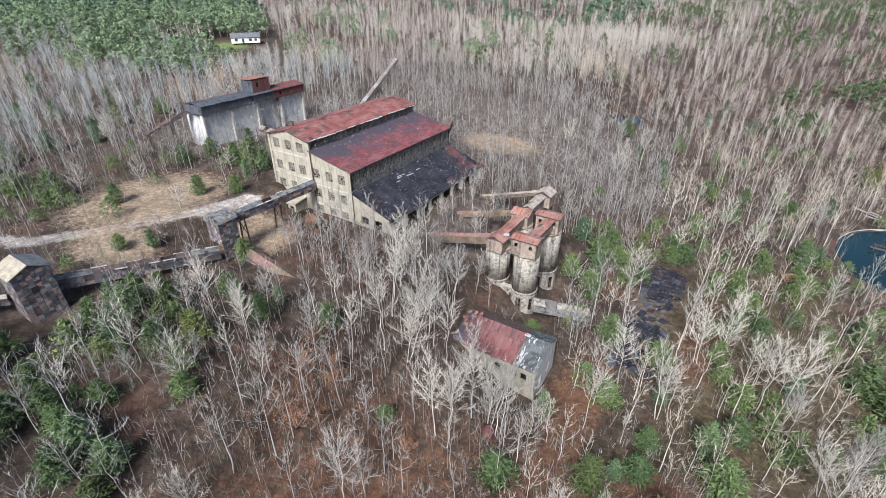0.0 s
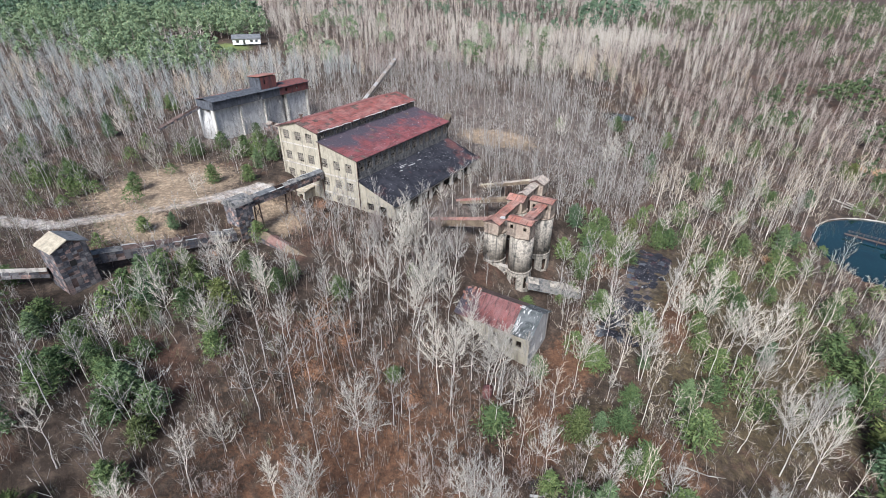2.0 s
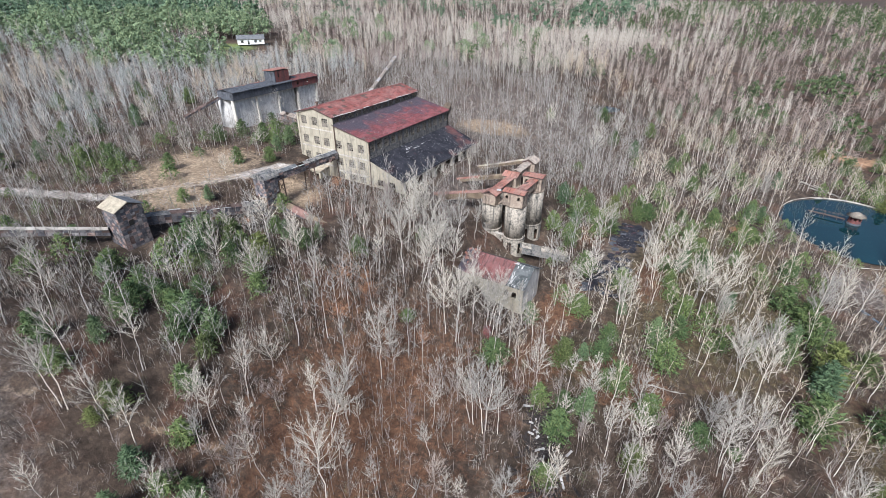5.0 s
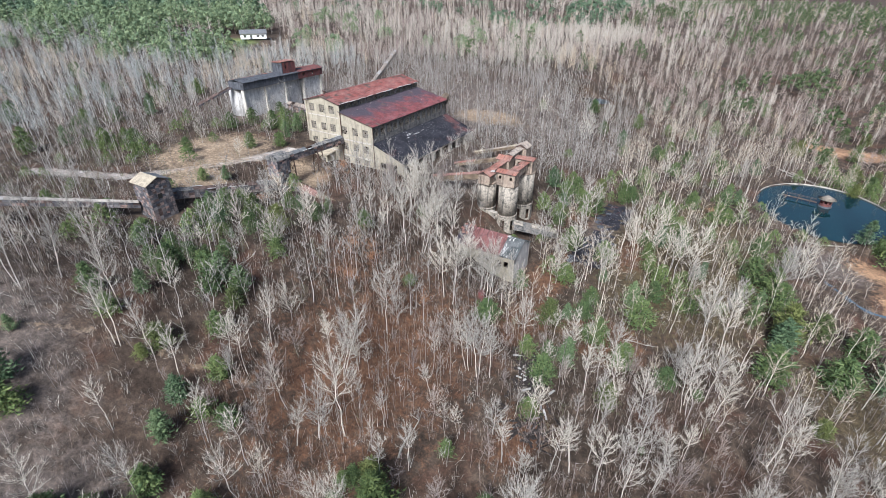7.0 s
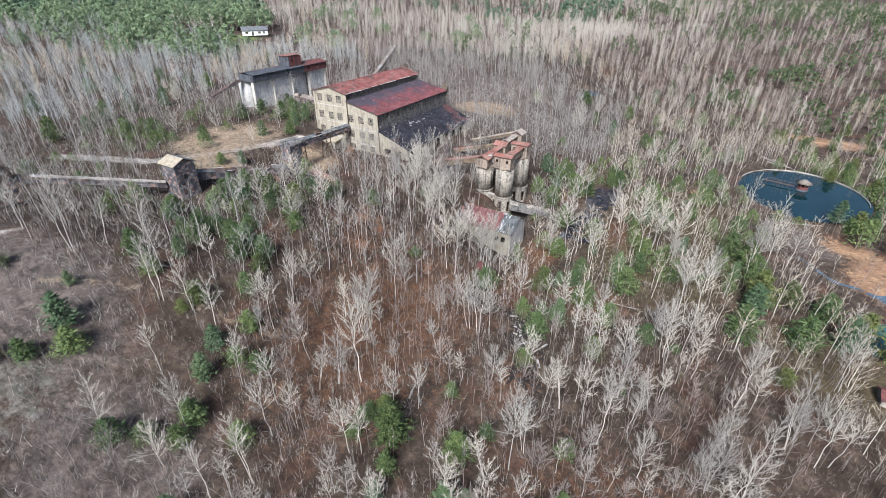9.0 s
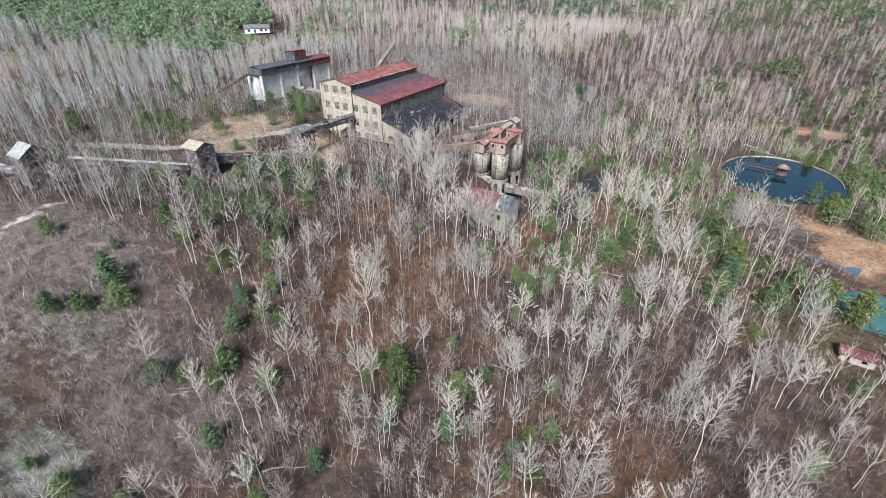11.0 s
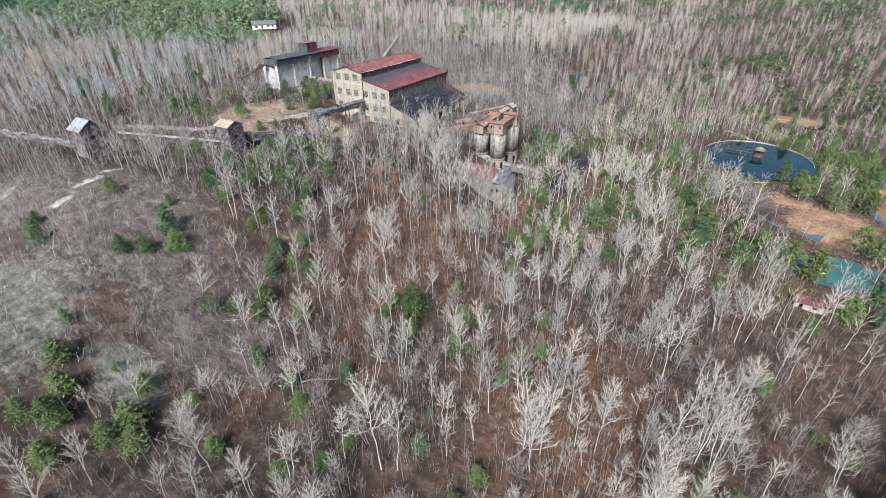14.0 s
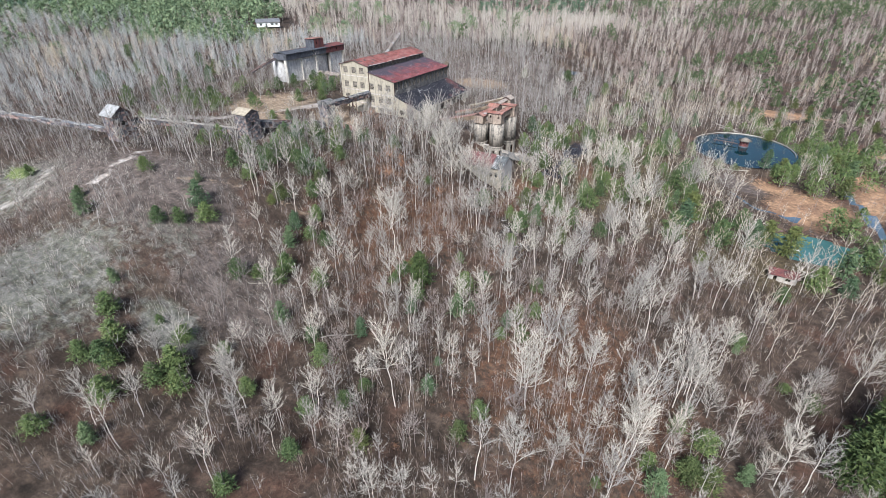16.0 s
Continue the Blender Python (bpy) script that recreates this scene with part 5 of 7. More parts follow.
def green_density(x, y):
    g = 0.25 * bump(x, y, 72, 14, 15, 36) + 0.9 * bump(x, y, 0, -50, 15, 10) + 1.3 * bump(x, y, 138, 82, 13, 20) + 1.0 * bump(x, y, 122, 108, 14, 6) + 0.8 * bump(x, y, 148, 158, 20, 6) + 0.2 * bump(x, y, 62, -30, 15, 14)
    g += 0.4 * bump(x, y, -34, 2, 9, 14) + 0.12 * bump(x, y, 14, -108, 8, 10) + 0.3 * bump(x, y, 90, 40, 18, 30) + 0.3 * bump(x, y, 140, 12, 9, 16)
    g += 0.45 * bump(x, y, 46, 34, 9, 18) + 0.5 * bump(x, y, -48, -42, 18, 14) + 0.35 * bump(x, y, -62, -10, 12, 30) + 0.5 * bump(x, y, -22, -32, 10, 5) + 0.16 * bump(x, y, 78, -70, 30, 20)
    g += 0.22 * bump(x, y, 78, 48, 26, 40)
    g += 0.05 * step((clumps(x, y, 18, 9) - 0.55) / 0.2)
    return g


def jittered(x0, x1, y0, y1, cell, chance):
    out = []
    for i in range(int((x1 - x0) / cell)):
        for j in range(int((y1 - y0) / cell)):
            x, y = x0 + (i + rng.random()) * cell, y0 + (j + rng.random()) * cell
            if in_wedge(x, y) and free(x, y) and rng.random() < chance(x, y):
                out.append((x, y))
    return out


def reach(x, y):
    return math.hypot(x - 78, y + 98)


fan_shapes = [fan_tree(rng.uniform(10.5, 12.5), rng.uniform(0.3, 0.5), rng.uniform(0.22, 0.28), 22, 20, 0.019, 1 + (i % 4 == 1), 0.58) for i in range(8)]
broad_fans = [fan_tree(rng.uniform(7.5, 8.5), 0.18, 0.42, 22, 21, 0.018, 1, 0.68, 0.07) for i in range(3)]
slim_shapes = [fan_tree(rng.uniform(11, 13), rng.uniform(0.42, 0.58), 0.2, 17, 16, 0.021, 1 + (i % 3 == 1), 0.62) for i in range(6)]
scrub_shapes = [fan_tree(rng.uniform(6, 8), rng.uniform(0.1, 0.22), 0.33, 13, 15, 0.02, 1 + i % 2, 0.45, 0.05) for i in range(5)]
mid_shapes = [fan_tree(rng.uniform(9.5, 13.5), rng.uniform(0.25, 0.5), rng.uniform(0.21, 0.29), 9, 8, 0.034, 1, 0.62) for i in range(12)]


def far_tree(tall, low, spread, n, r, stem=0.12, lift=0.8):
    TV, TF, CV, CF = [], [], [], []
    tapered(TV, TF, (0, 0, -0.3), rng.normal(size=3) * (0.4, 0.4, 0) + (0, 0, tall * 0.95), stem, 0.03, 3)
    for i in range(n):
        t = low + (0.95 - low) * (i + rng.random()) / n
        az = rng.random() * 6.283
        out = spread * tall * (0.5 + 0.7 * rng.random()) * (1.15 - 0.7 * t)
        a = np.array([0, 0, tall * t]) + rng.normal(size=3) * 0.25
        twig(CV, CF, a, a + (math.cos(az) * out, math.sin(az) * out, out * (lift + 0.9 * rng.random())), r)
    return np.array(TV), np.array(TF), np.array(CV), np.array(CF)


def far_conifer(tall, wide, n, size):
    TV, TF, CV, CF = [], [], [], []
    tapered(TV, TF, (0, 0, -0.3), (0, 0, tall * 0.9), 0.16, 0.05, 3)
    for i in range(n):
        t = rng.random() ** 0.8
        r = wide * (1 - t ** 1.5) ** 0.8 * (0.6 + 0.5 * rng.random())
        az = rng.random() * 6.283
        c = np.array([math.cos(az) * r, math.sin(az) * r, tall * (0.18 + 0.82 * t)])
        out = np.array([math.cos(az) * r / wide, math.sin(az) * r / wide, 0.25 + 0.6 * t])
        c = c + unit(out) * 0.35 * wide * math.sin(3 * az + 9 * t) ** 2
        u = unit(out * 0.4 + rng.normal(size=3))
        v = unit(np.cross(out + rng.normal(size=3) * 0.3, u)) * size
        u = u * size
        k0 = len(CV)
        CV.extend([c - u * 0.7 + v * 0.4, c - u * 0.6 - v * 0.4, c + u])
        CF.append((k0, k0 + 1, k0 + 2))
    return np.array(TV), np.array(TF), np.array(CV), np.array(CF)


far_shapes = [far_tree(rng.uniform(9, 13), 0.26, 0.19, 44, 0.065, 0.085) for i in range(12)]
side_shapes = [far_tree(rng.uniform(9, 13), 0.3, 0.2, 52, 0.042, 0.1) for i in range(8)]
haze_shapes = [far_tree(rng.uniform(7, 10.5), 0.3, 0.3, 42, 0.068, 0.07, 0.15) for i in range(10)]


def round_pine(tall, wide, lumps, per, size):
    """A far pine with a rounded crown of several boughs, each a tuft of needles."""
    TV, TF, CV, CF = [], [], [], []
    tapered(TV, TF, (0, 0, -0.3), (0, 0, tall * 0.8), 0.2, 0.08, 3)
    for n in range(lumps):
        t = (n + 0.5) / lumps
        az, ring = 2.4 * n + rng.random(), math.sqrt(max(0.0, 1 - (1.5 * t - 0.5) ** 2)) * wide * 0.68
        c = np.array([math.cos(az) * ring, math.sin(az) * ring, tall * (0.3 + 0.62 * t)])
        r = wide * (0.52 - 0.2 * t) * (0.8 + 0.4 * rng.random())
        for i in range(per):
            o = unit(rng.normal(size=3) + (0.5 * math.cos(az), 0.5 * math.sin(az), 0.5))
            p = c + o * r * (1, 1, 0.75) * (0.7 + 0.3 * rng.random())
            u = unit(np.cross(o + rng.normal(size=3) * 0.35, rng.normal(size=3))) * size * (0.7 + 0.6 * rng.random())
            v = unit(np.cross(o, u)) * size * 0.8
            k0 = len(CV)
            CV.extend([p - u - v * 0.5, p + u - v * 0.5, p + v + o * size * 0.4])
            CF.append((k0, k0 + 1, k0 + 2))
    return np.array(TV), np.array(TF), np.array(CV), np.array(CF)


pine_shapes = [conifer(5.0 * rng.uniform(0.8, 1.0), rng.uniform(1.9, 2.4), 13, 9, 13, 0.29) for i in range(6)]
spruce_shapes = [conifer(5.0 * rng.uniform(0.9, 1.2), rng.uniform(1.5, 1.9), 14, 8, 13, 0.28, 0.08) for i in range(3)]

EVERGREENS_WEST = [(14, -56, 6), (16, -55, 5), (-7, -54, 5), (-8, -55, 5), (-7, -48, 5), (-3, -42, 5), (7, -44, 4), (15, -46, 4), (9, -40, 5), (10, -31, 4), (-30, 3, 5), (-36, 4, 6), (-31, -13, 4), (-48, -33, 4), (-40, -25, 4), (-19, -30, 3), (-21, -34, 3), (10, -52, 4), (15, -59, 5), (-5, -46, 5), (0, -46, 5), (1, -39, 5), (1, -30, 4), (-1, -55, 4), (12, -44, 4), (9, -27, 3), (1, -45, 4)]
EVERGREENS_EAST = [(47, -28, 5), (62, -13, 4), (65, -12, 4), (69, -9, 5), (72, -5, 5), (79, -3, 3), (62, -18, 4), (57, -23, 5), (48, -14, 4), (55, 45, 5), (61, 48, 4), (42, 31, 6), (44, 21, 5), (69, 19, 5), (72, 31, 4), (69, 6, 4), (79, 31, 4), (91, 38, 5), (37, 35, 6), (39, 22, 5), (45, 10, 4), (43, 38, 5), (73, 52, 4), (81, 57, 5), (69, 35, 4), (66, 17, 4), (74, 23, 4), (66, -7, 4), (70, -5, 5), (48, 30, 5), (82, 47, 5)]
EVERGREENS_SOUTH = [(-3, -84, 4), (-6, -96, 3), (-1, -98, 5), (13, -89, 4), (11, -92, 4), (15, -85, 5), (25, -88, 5), (16, -104, 3), (20, -108, 5), (24, -110, 5), (26, -113, 5), (29, -103, 4), (36, -89, 5), (11, -71, 4), (48, -92, 5), (75, -94, 4), (75, -64, 4), (72, -70, 4), (107, -70, 6), (131, -55, 10), (127, -64, 10), (134, -49, 9), (50, -84, 4), (47, -69, 3), (57, -97, 4), (63, -60, 3), (72, -73, 3), (55, -75, 4), (71, -36, 4), (78, -26, 4), (-27, -95, 3)]
EVERGREENS_PONDS = [(120, 2, 8), (95, -2, 7), (102, 9, 6), (125, -13, 6), (139, -3, 6), (118, 58, 5), (124, 65, 5), (111, 138, 6), (126, 124, 6), (136, 132, 6), (137, 79, 7), (141, 71, 7), (137, 52, 7), (147, 94, 6), (135, 166, 5), (142, 163, 5), (148, 157, 5), (154, 153, 5), (159, 146, 5), (143, 124, 5), (129, 99, 6), (134, 88, 6), (120, 120, 6), (103, 140, 6), (114, 134, 5), (120, 129, 5), (79, 11, 4), (71, -6, 5), (55, -8, 5), (52, 6, 6), (60, 4, 5)]
EVERGREENS_WEST2 = [(-8, -54, 6), (-1, -57, 5), (-10, -49, 4), (-6, -47, 5), (-5, -40, 5), (-1, -42, 4), (-8, -42, 4), (11, -42, 5), (13, -46, 4), (16, -47, 4), (14, -56, 6), (17, -55, 5), (14, -61, 7), (14, -59, 5), (7, -56, 4), (6, -59, 5), (5, -31, 4), (17, -25, 4), (1, -48, 4), (-7, -55, 5), (-8, -52, 5), (-5, -49, 4), (4, -42, 4), (-7, -21, 4), (11, -56, 5)]
EVERGREENS_EAST2 = [(45, 18, 4), (43, 27, 4), (56, 39, 4), (66, 45, 4), (73, 48, 5), (80, 50, 4), (84, 62, 4), (52, 28, 4), (74, 32, 5), (71, 18, 5), (70, 22, 4), (78, 31, 5), (90, 35, 5), (89, 20, 6), (70, 5, 6), (72, -5, 6), (69, -10, 6), (66, -8, 4), (62, -14, 6), (65, -13, 4), (63, -18, 5), (62, -20, 4), (56, -24, 4), (48, -30, 6), (48, -14, 4), (79, -3, 4), (91, 10, 4), (90, 3, 4), (46, 32, 4), (39, 2, 3), (50, 5, 4), (62, -4, 3), (68, 11, 4)]
EVERGREENS_SOUTH2 = [(15, -104, 5), (21, -109, 5), (26, -112, 6), (18, -109, 4), (24, -115, 4), (30, -103, 4), (32, -107, 6), (35, -109, 5), (25, -88, 6), (37, -90, 6), (49, -93, 6), (30, -83, 4), (54, -71, 4), (67, -89, 4), (58, -93, 3), (53, -101, 4), (64, -102, 4), (57, -108, 4), (34, -121, 4), (43, -103, 4), (34, -100, 3), (54, -116, 4), (30, -116, 5), (28, -113, 5), (43, -89, 4), (32, -110, 5), (29, -124, 4)]
EVERGREENS_SOUTH3 = [(73, -57, 4), (63, -72, 5), (73, -67, 4), (74, -92, 4), (106, -72, 7), (105, -77, 6), (101, -83, 6), (108, -77, 6), (118, -22, 4), (121, -23, 4), (126, -14, 6), (131, -13, 5), (137, -6, 6), (123, -50, 4), (132, -57, 10), (129, -64, 9), (113, -72, 4), (101, -19, 4), (136, 2, 5), (126, -64, 7), (131, -63, 9), (122, -21, 4), (76, -89, 4)]
EVERGREENS_MID2 = [(58, 41, 5), (73, 26, 4), (74, 50, 5), (81, 62, 4), (72, 2, 5), (75, -8, 6), (71, -14, 6), (65, -18, 5), (71, -17, 5), (66, -24, 5), (71, -27, 5), (72, -8, 5), (81, -6, 4), (93, 20, 8), (96, 3, 8), (99, 9, 7), (93, -12, 8), (94, -2, 6), (103, -1, 5), (109, 9, 7), (115, 6, 7), (106, -4, 6), (104, -8, 5), (114, 58, 6), (120, 60, 6), (128, 100, 6), (116, 95, 5), (123, 113, 6), (63, -32, 5), (61, -37, 5), (58, -40, 5)]
EVERGREENS_MID3 = [(18, -69, 5), (20, -70, 5), (24, -72, 5), (23, -74, 4), (29, -80, 5), (52, -67, 7), (61, -65, 6), (62, -58, 4), (55, -56, 3), (57, -33, 4), (35, -78, 5), (27, -71, 4), (26, -76, 5), (49, -64, 5)]
EVERGREENS_LEFT2 = [(-50, -62, 5), (-42, -61, 5), (-32, -59, 5), (-86, -47, 6), (-75, -46, 6), (-89, -36, 6), (-72, -38, 5), (-123, -34, 7), (-110, -35, 7), (-112, -27, 7), (-81, -31, 5), (-68, -57, 6), (-21, -54, 4), (-16, -52, 4), (6, -70, 5), (1, -69, 4), (12, -84, 6), (11, -85, 6), (-129, -9, 6), (-96, -18, 5), (-64, -27, 4), (-111, 2, 5)]
EVERGREENS_RIGHT2 = [(46, 34, 5), (49, 41, 5), (56, 46, 5), (58, 58, 5), (65, 69, 5), (67, 83, 5), (57, 83, 5), (44, 90, 6), (44, 119, 6), (36, 93, 5), (65, 113, 5), (72, 129, 6), (64, 154, 6), (82, 143, 5), (77, 182, 6), (90, 188, 6), (28, 104, 6), (49, 157, 6), (100, 141, 6), (109, 162, 6), (115, 158, 6), (123, 152, 6), (131, 161, 6), (135, 151, 6), (129, 176, 6), (121, 177, 6), (78, 82, 5), (88, 95, 5)]
EVERGREENS_LEFT3 = [(-50, -4, 5), (-47, -3, 5), (-48, 2, 5), (-48, 5, 5), (-39, 2, 5), (-36, -1, 4), (-49, 14, 4), (-49, -9, 4), (-41, -24, 5), (-57, -22, 5), (-53, -30, 6), (-56, -33, 6), (-61, -34, 6), (-69, -33, 6), (-84, -27, 6), (-85, -22, 6), (-86, -18, 6), (-86, -13, 6), (-86, -7, 6), (-113, -12, 6), (-121, -2, 6), (-121, 6, 6), (-121, 15, 6), (-118, 21, 6), (-98, 5, 6), (-87, 5, 5), (-100, 20, 6), (-111, 31, 6), (-151, 27, 6), (-162, 20, 6), (-174, 12, 6)]
EVERGREENS_SLOPE = [(-3, -98.5, 4), (-5.7, -36.3, 3.5), (-3.9, -42.2, 4), (-5.1, -57.5, 4.5), (8.5, -61.5, 4.5), (3.2, -60.5, 4), (20.5, -62.5, 5), (25, -66.5, 4.5), (10.5, -66, 4), (18.5, -58, 4), (29.5, -69.5, 4), (-24.7, -8.4, 4), (-35.4, 4.5, 5), (-29, -2, 4)]
EVERGREENS_POOL = [(112, 0, 7), (127, -13, 6), (136, 2, 7), (99, 6, 8), (104, -5, 8), (131, -4, 7), (123, 60, 6), (93, 18, 7), (95, 14, 6)]
PALE_TREES = [(23, -52, 9), (35, -39, 8), (10, -47, 8), (5, -53, 7), (38, -25, 14), (39, -29, 13), (41, -21, 13), (47, -16, 10), (54, 2, 13), (54, 16, 13), (62, 10, 14), (66, 9, 13), (70, 20, 13), (58, -14, 11), (73, 4, 13), (77, 7, 12), (82, -5, 13), (86, -1, 12), (23, -27, 12), (20, -31, 13), (20, -39, 11), (17, -40, 11), (13, -41, 9), (23, -22, 13), (27, -23, 13), (68, 11, 13)]
BIRCHES = [(37.8, -119.3, 14.4), (35.2, -114.5, 9.4), (45.4, -111.4, 8.9), (53.3, -117.0, 13.4), (45.3, -105.1, 15.5), (56.6, -98.7, 10.2), (58.6, -94.7, 12.6), (54.6, -100.8, 11.9), (66.1, -92.9, 14.4), (38.4, -85.2, 13.6), (40.4, -81.1, 12.6), (79.1, -80.9, 15.5), (82.5, -67.8, 10.0), (103.4, -65.7, 15.5), (115.1, -51.3, 7.1), (70.7, -87.9, 9.1), (72.8, -83.9, 8.1), (94.0, -52.4, 15.5), (79.7, -98.0, 13.8), (52.2, -60.5, 9.0), (37.3, -75.0, 15.5), (34.6, -71.2, 13.2), (39.3, -83.6, 8.9), (26.6, -63.5, 10.8), (23.6, -70.6, 13.1), (68.1, -59.4, 9.3), (66.1, -68.2, 10.6), (68.4, -42.6, 7.4), (76.5, -41.9, 11.5), (73.6, -50.6, 12.3), (79.1, -26.4, 10.4), (109.2, -14.3, 15.5)]
BIRCHES_NORTH = [(16.2, -64.8, 11.2), (6.4, -53.7, 7.0), (10.8, -48.1, 6.7), (9.3, -57.9, 7.9), (24.3, -60.5, 7.6), (50.1, -41.0, 11.4), (59.7, -28.3, 9.1), (61.4, -35.8, 8.7), (78.0, 3.0, 11.0), (72.2, 6.3, 12.3), (58.9, -13.8, 7.3), (65.0, -25.1, 6.0), (39.4, -27.1, 15.5)]
FANS = [(64.2, -93.9, 15.5), (71.4, -108.4, 10.7), (74.7, -106.5, 10.3), (41.2, -91.8, 4.7), (72.6, -78.7, 11.8), (81.0, -83.1, 15.5), (81.4, -80.4, 15.5), (87.6, -69.3, 11.2), (95.8, -78.5, 14.2), (97.1, -77.3, 15), (98.6, -71.7, 15.5), (103.0, -70.1, 10.6), (101.3, -65.0, 15), (108.2, -44.1, 8.6), (128.4, -45.5, 15.5), (121.0, -68.7, 15.5), (84.1, -96.8, 14.2), (87.6, -89.9, 9.4), (91.7, -82.2, 9.9), (94.9, -91.1, 14.2), (96.9, -80.9, 7.4), (90.9, -48.3, 13.8), (48.1, -71.5, 11.9), (49.5, -70.7, 11.9), (41.8, -61.0, 15), (39.2, -63.4, 10.2), (49.9, -76.5, 8.9), (29.2, -81.6, 11.6), (24.5, -88.6, 10.6), (24.4, -52.7, 7.2), (53.9, -40.6, 11.1), (58.9, -50.0, 7.5)]
FANS_NORTH = [(56.1, -31.9, 10.6), (62.7, -30.2, 9.3), (67.5, -62.8, 14.7), (67.8, -51.3, 11.5), (76.7, -60.6, 8.9), (75.6, -45.3, 11.3), (75.9, -35.4, 12.1), (81.3, -27.7, 13.6), (85.1, -19.2, 8.1), (91.0, -40.3, 10.1), (93.5, -30.1, 15.5), (95.6, -29.7, 11.1), (94.7, -46.2, 13.2), (101.9, -31.9, 11.1), (104.2, -30.2, 11.2), (85.0, -12.0, 15.5), (24.5, -64.1, 9.6), (34.7, -53.4, 13.8), (34.8, -42.0, 15.5), (12.9, -43.0, 5.3), (18.5, -70.7, 9.9), (52.3, -41.4, 14.2), (69.5, -26.0, 8.0), (81.8, -12.4, 15.5), (74.4, 3.0, 14.5), (62.4, -7.2, 14.0), (56.0, -4.4, 14.6), (53.7, -9.2, 7.6), (78.8, -23.5, 7.9), (81.0, -18.0, 5.1), (48.6, -21.9, 8.3), (37.5, -27.4, 15.5)]

BIRCHES_WEST = [(1.2, -39.4, 7.7), (2.1, -46.7, 8.2), (15.4, -39.5, 8.2), (0.8, -76.0, 12.3), (-9.4, -72.2, 10.2), (-12.5, -82.3, 7.0), (0.4, -71.5, 10.5), (4.8, -68.0, 12.5), (-2.8, -72.7, 8.7), (-7.8, -63.6, 11.3), (-11.4, -77.2, 9.4), (28.6, -109.5, 7.2), (30.0, -108.0, 8.3)]
FANS_WEST = [(5.8, -35.3, 11.4), (4.8, -38.3, 9.4), (7.5, -46.6, 8.8), (12.8, -35.6, 11.2), (10.8, -30.3, 9.0), (14.0, -45.2, 7.8), (-37.2, -0.6, 5.5), (-44.8, -17.6, 6.4), (-47.9, -27.4, 7.3), (-26.6, -19.9, 4.8), (-102.1, -10.3, 9.5), (-77.7, -7.1, 10.4), (-74.5, 1.7, 10.7), (11.5, -69.7, 12.2), (31.7, -105.2, 10.4), (37.7, -103.7, 8.8), (37.2, -98.2, 8.9), (41.5, -93.0, 6.4), (30.3, -85.9, 8.0)]
BIRCHES_EAST = [(129.4, 49.9, 15.5), (128.1, 58.8, 6.6), (112.1, 4.0, 10.9), (43.2, -16.3, 9.3), (44.1, -21.8, 12.8), (52.9, 22.5, 11.9), (65.2, 22.6, 11.5), (73.0, 5.7, 12.6), (52.7, 10.4, 10.1), (56.1, 40.5, 11.5), (22.1, -9.3, 13.1), (14.8, -25.4, 10.1), (16.9, -22.8, 12.1)]
FANS_EAST = [(33.0, -17.5, 12.5), (36.5, -19.0, 13.0), (30.0, -16.5, 12.0), (97.2, 20.2, 15.5), (102.6, 27.8, 13.3), (94.0, 17.5, 15.5), (100.7, 36.2, 11.6), (121.9, -16.9, 13.4), (39.6, -27.8, 15.5), (42.5, -22.1, 14.9), (40.0, -21.8, 13.8), (52.6, -5.3, 10.6), (51.9, 17.8, 12.9), (65.2, 8.5, 12.9), (69.3, 44.6, 15.5), (85.2, 40.4, 12.2), (77.0, 3.9, 15.5), (82.6, -6.2, 11.2), (78.6, 0.6, 9.3), (63.7, 54.2, 14.7), (72.5, 72.5, 15.5), (84.3, 78.6, 11.1), (18.3, -10.5, 11.0), (16.9, -16.2, 9.6), (25.2, -22.5, 14.1), (28.7, -21.7, 15.5)]
BIRCHES_SOUTH = [(92.9, -36.2, 10.4), (80.7, -68.8, 15.5), (76.0, -74.1, 11.6), (106.9, -32.2, 14.5), (96.6, -39.8, 13.0), (101.0, -33.4, 12.1), (102.0, -27.8, 12.2), (84.1, -24.7, 12.4), (81.5, -29.6, 13.4), (78.4, -42.8, 10.3), (76.2, -52.2, 14.4), (70.1, -50.2, 10.0), (112.6, -51.8, 7.4), (117.8, -25.1, 15.5), (95.9, -82.9, 15.5), (113.1, -60.9, 8.2), (19.0, -20.2, 14.2), (22.0, -16.9, 15.5), (20.3, -3.1, 14.6), (17.1, -5.5, 14.4), (28.8, -8.9, 14.2), (12.1, 69.4, 10.0), (10.6, 64.7, 9.9), (28.4, -0.5, 9.6)]
FANS_SOUTH = [(89.1, -50.3, 8.3), (96.1, -47.5, 5.4), (99.6, -48.6, 9.2), (104.5, -54.4, 13.8), (101.7, -62.0, 15.5), (107.6, -47.5, 9.9), (104.9, -61.6, 12.5), (96.6, -67.2, 15.5), (94.0, -71.5, 11.8), (80.6, -74.9, 15.1), (83.0, -71.9, 13.4), (105.0, -33.5, 13.3), (85.7, -26.6, 10.4), (82.2, -53.2, 8.7), (122.3, -47.8, 9.3), (102.7, -60.6, 10.7), (91.3, -86.9, 7.3)]
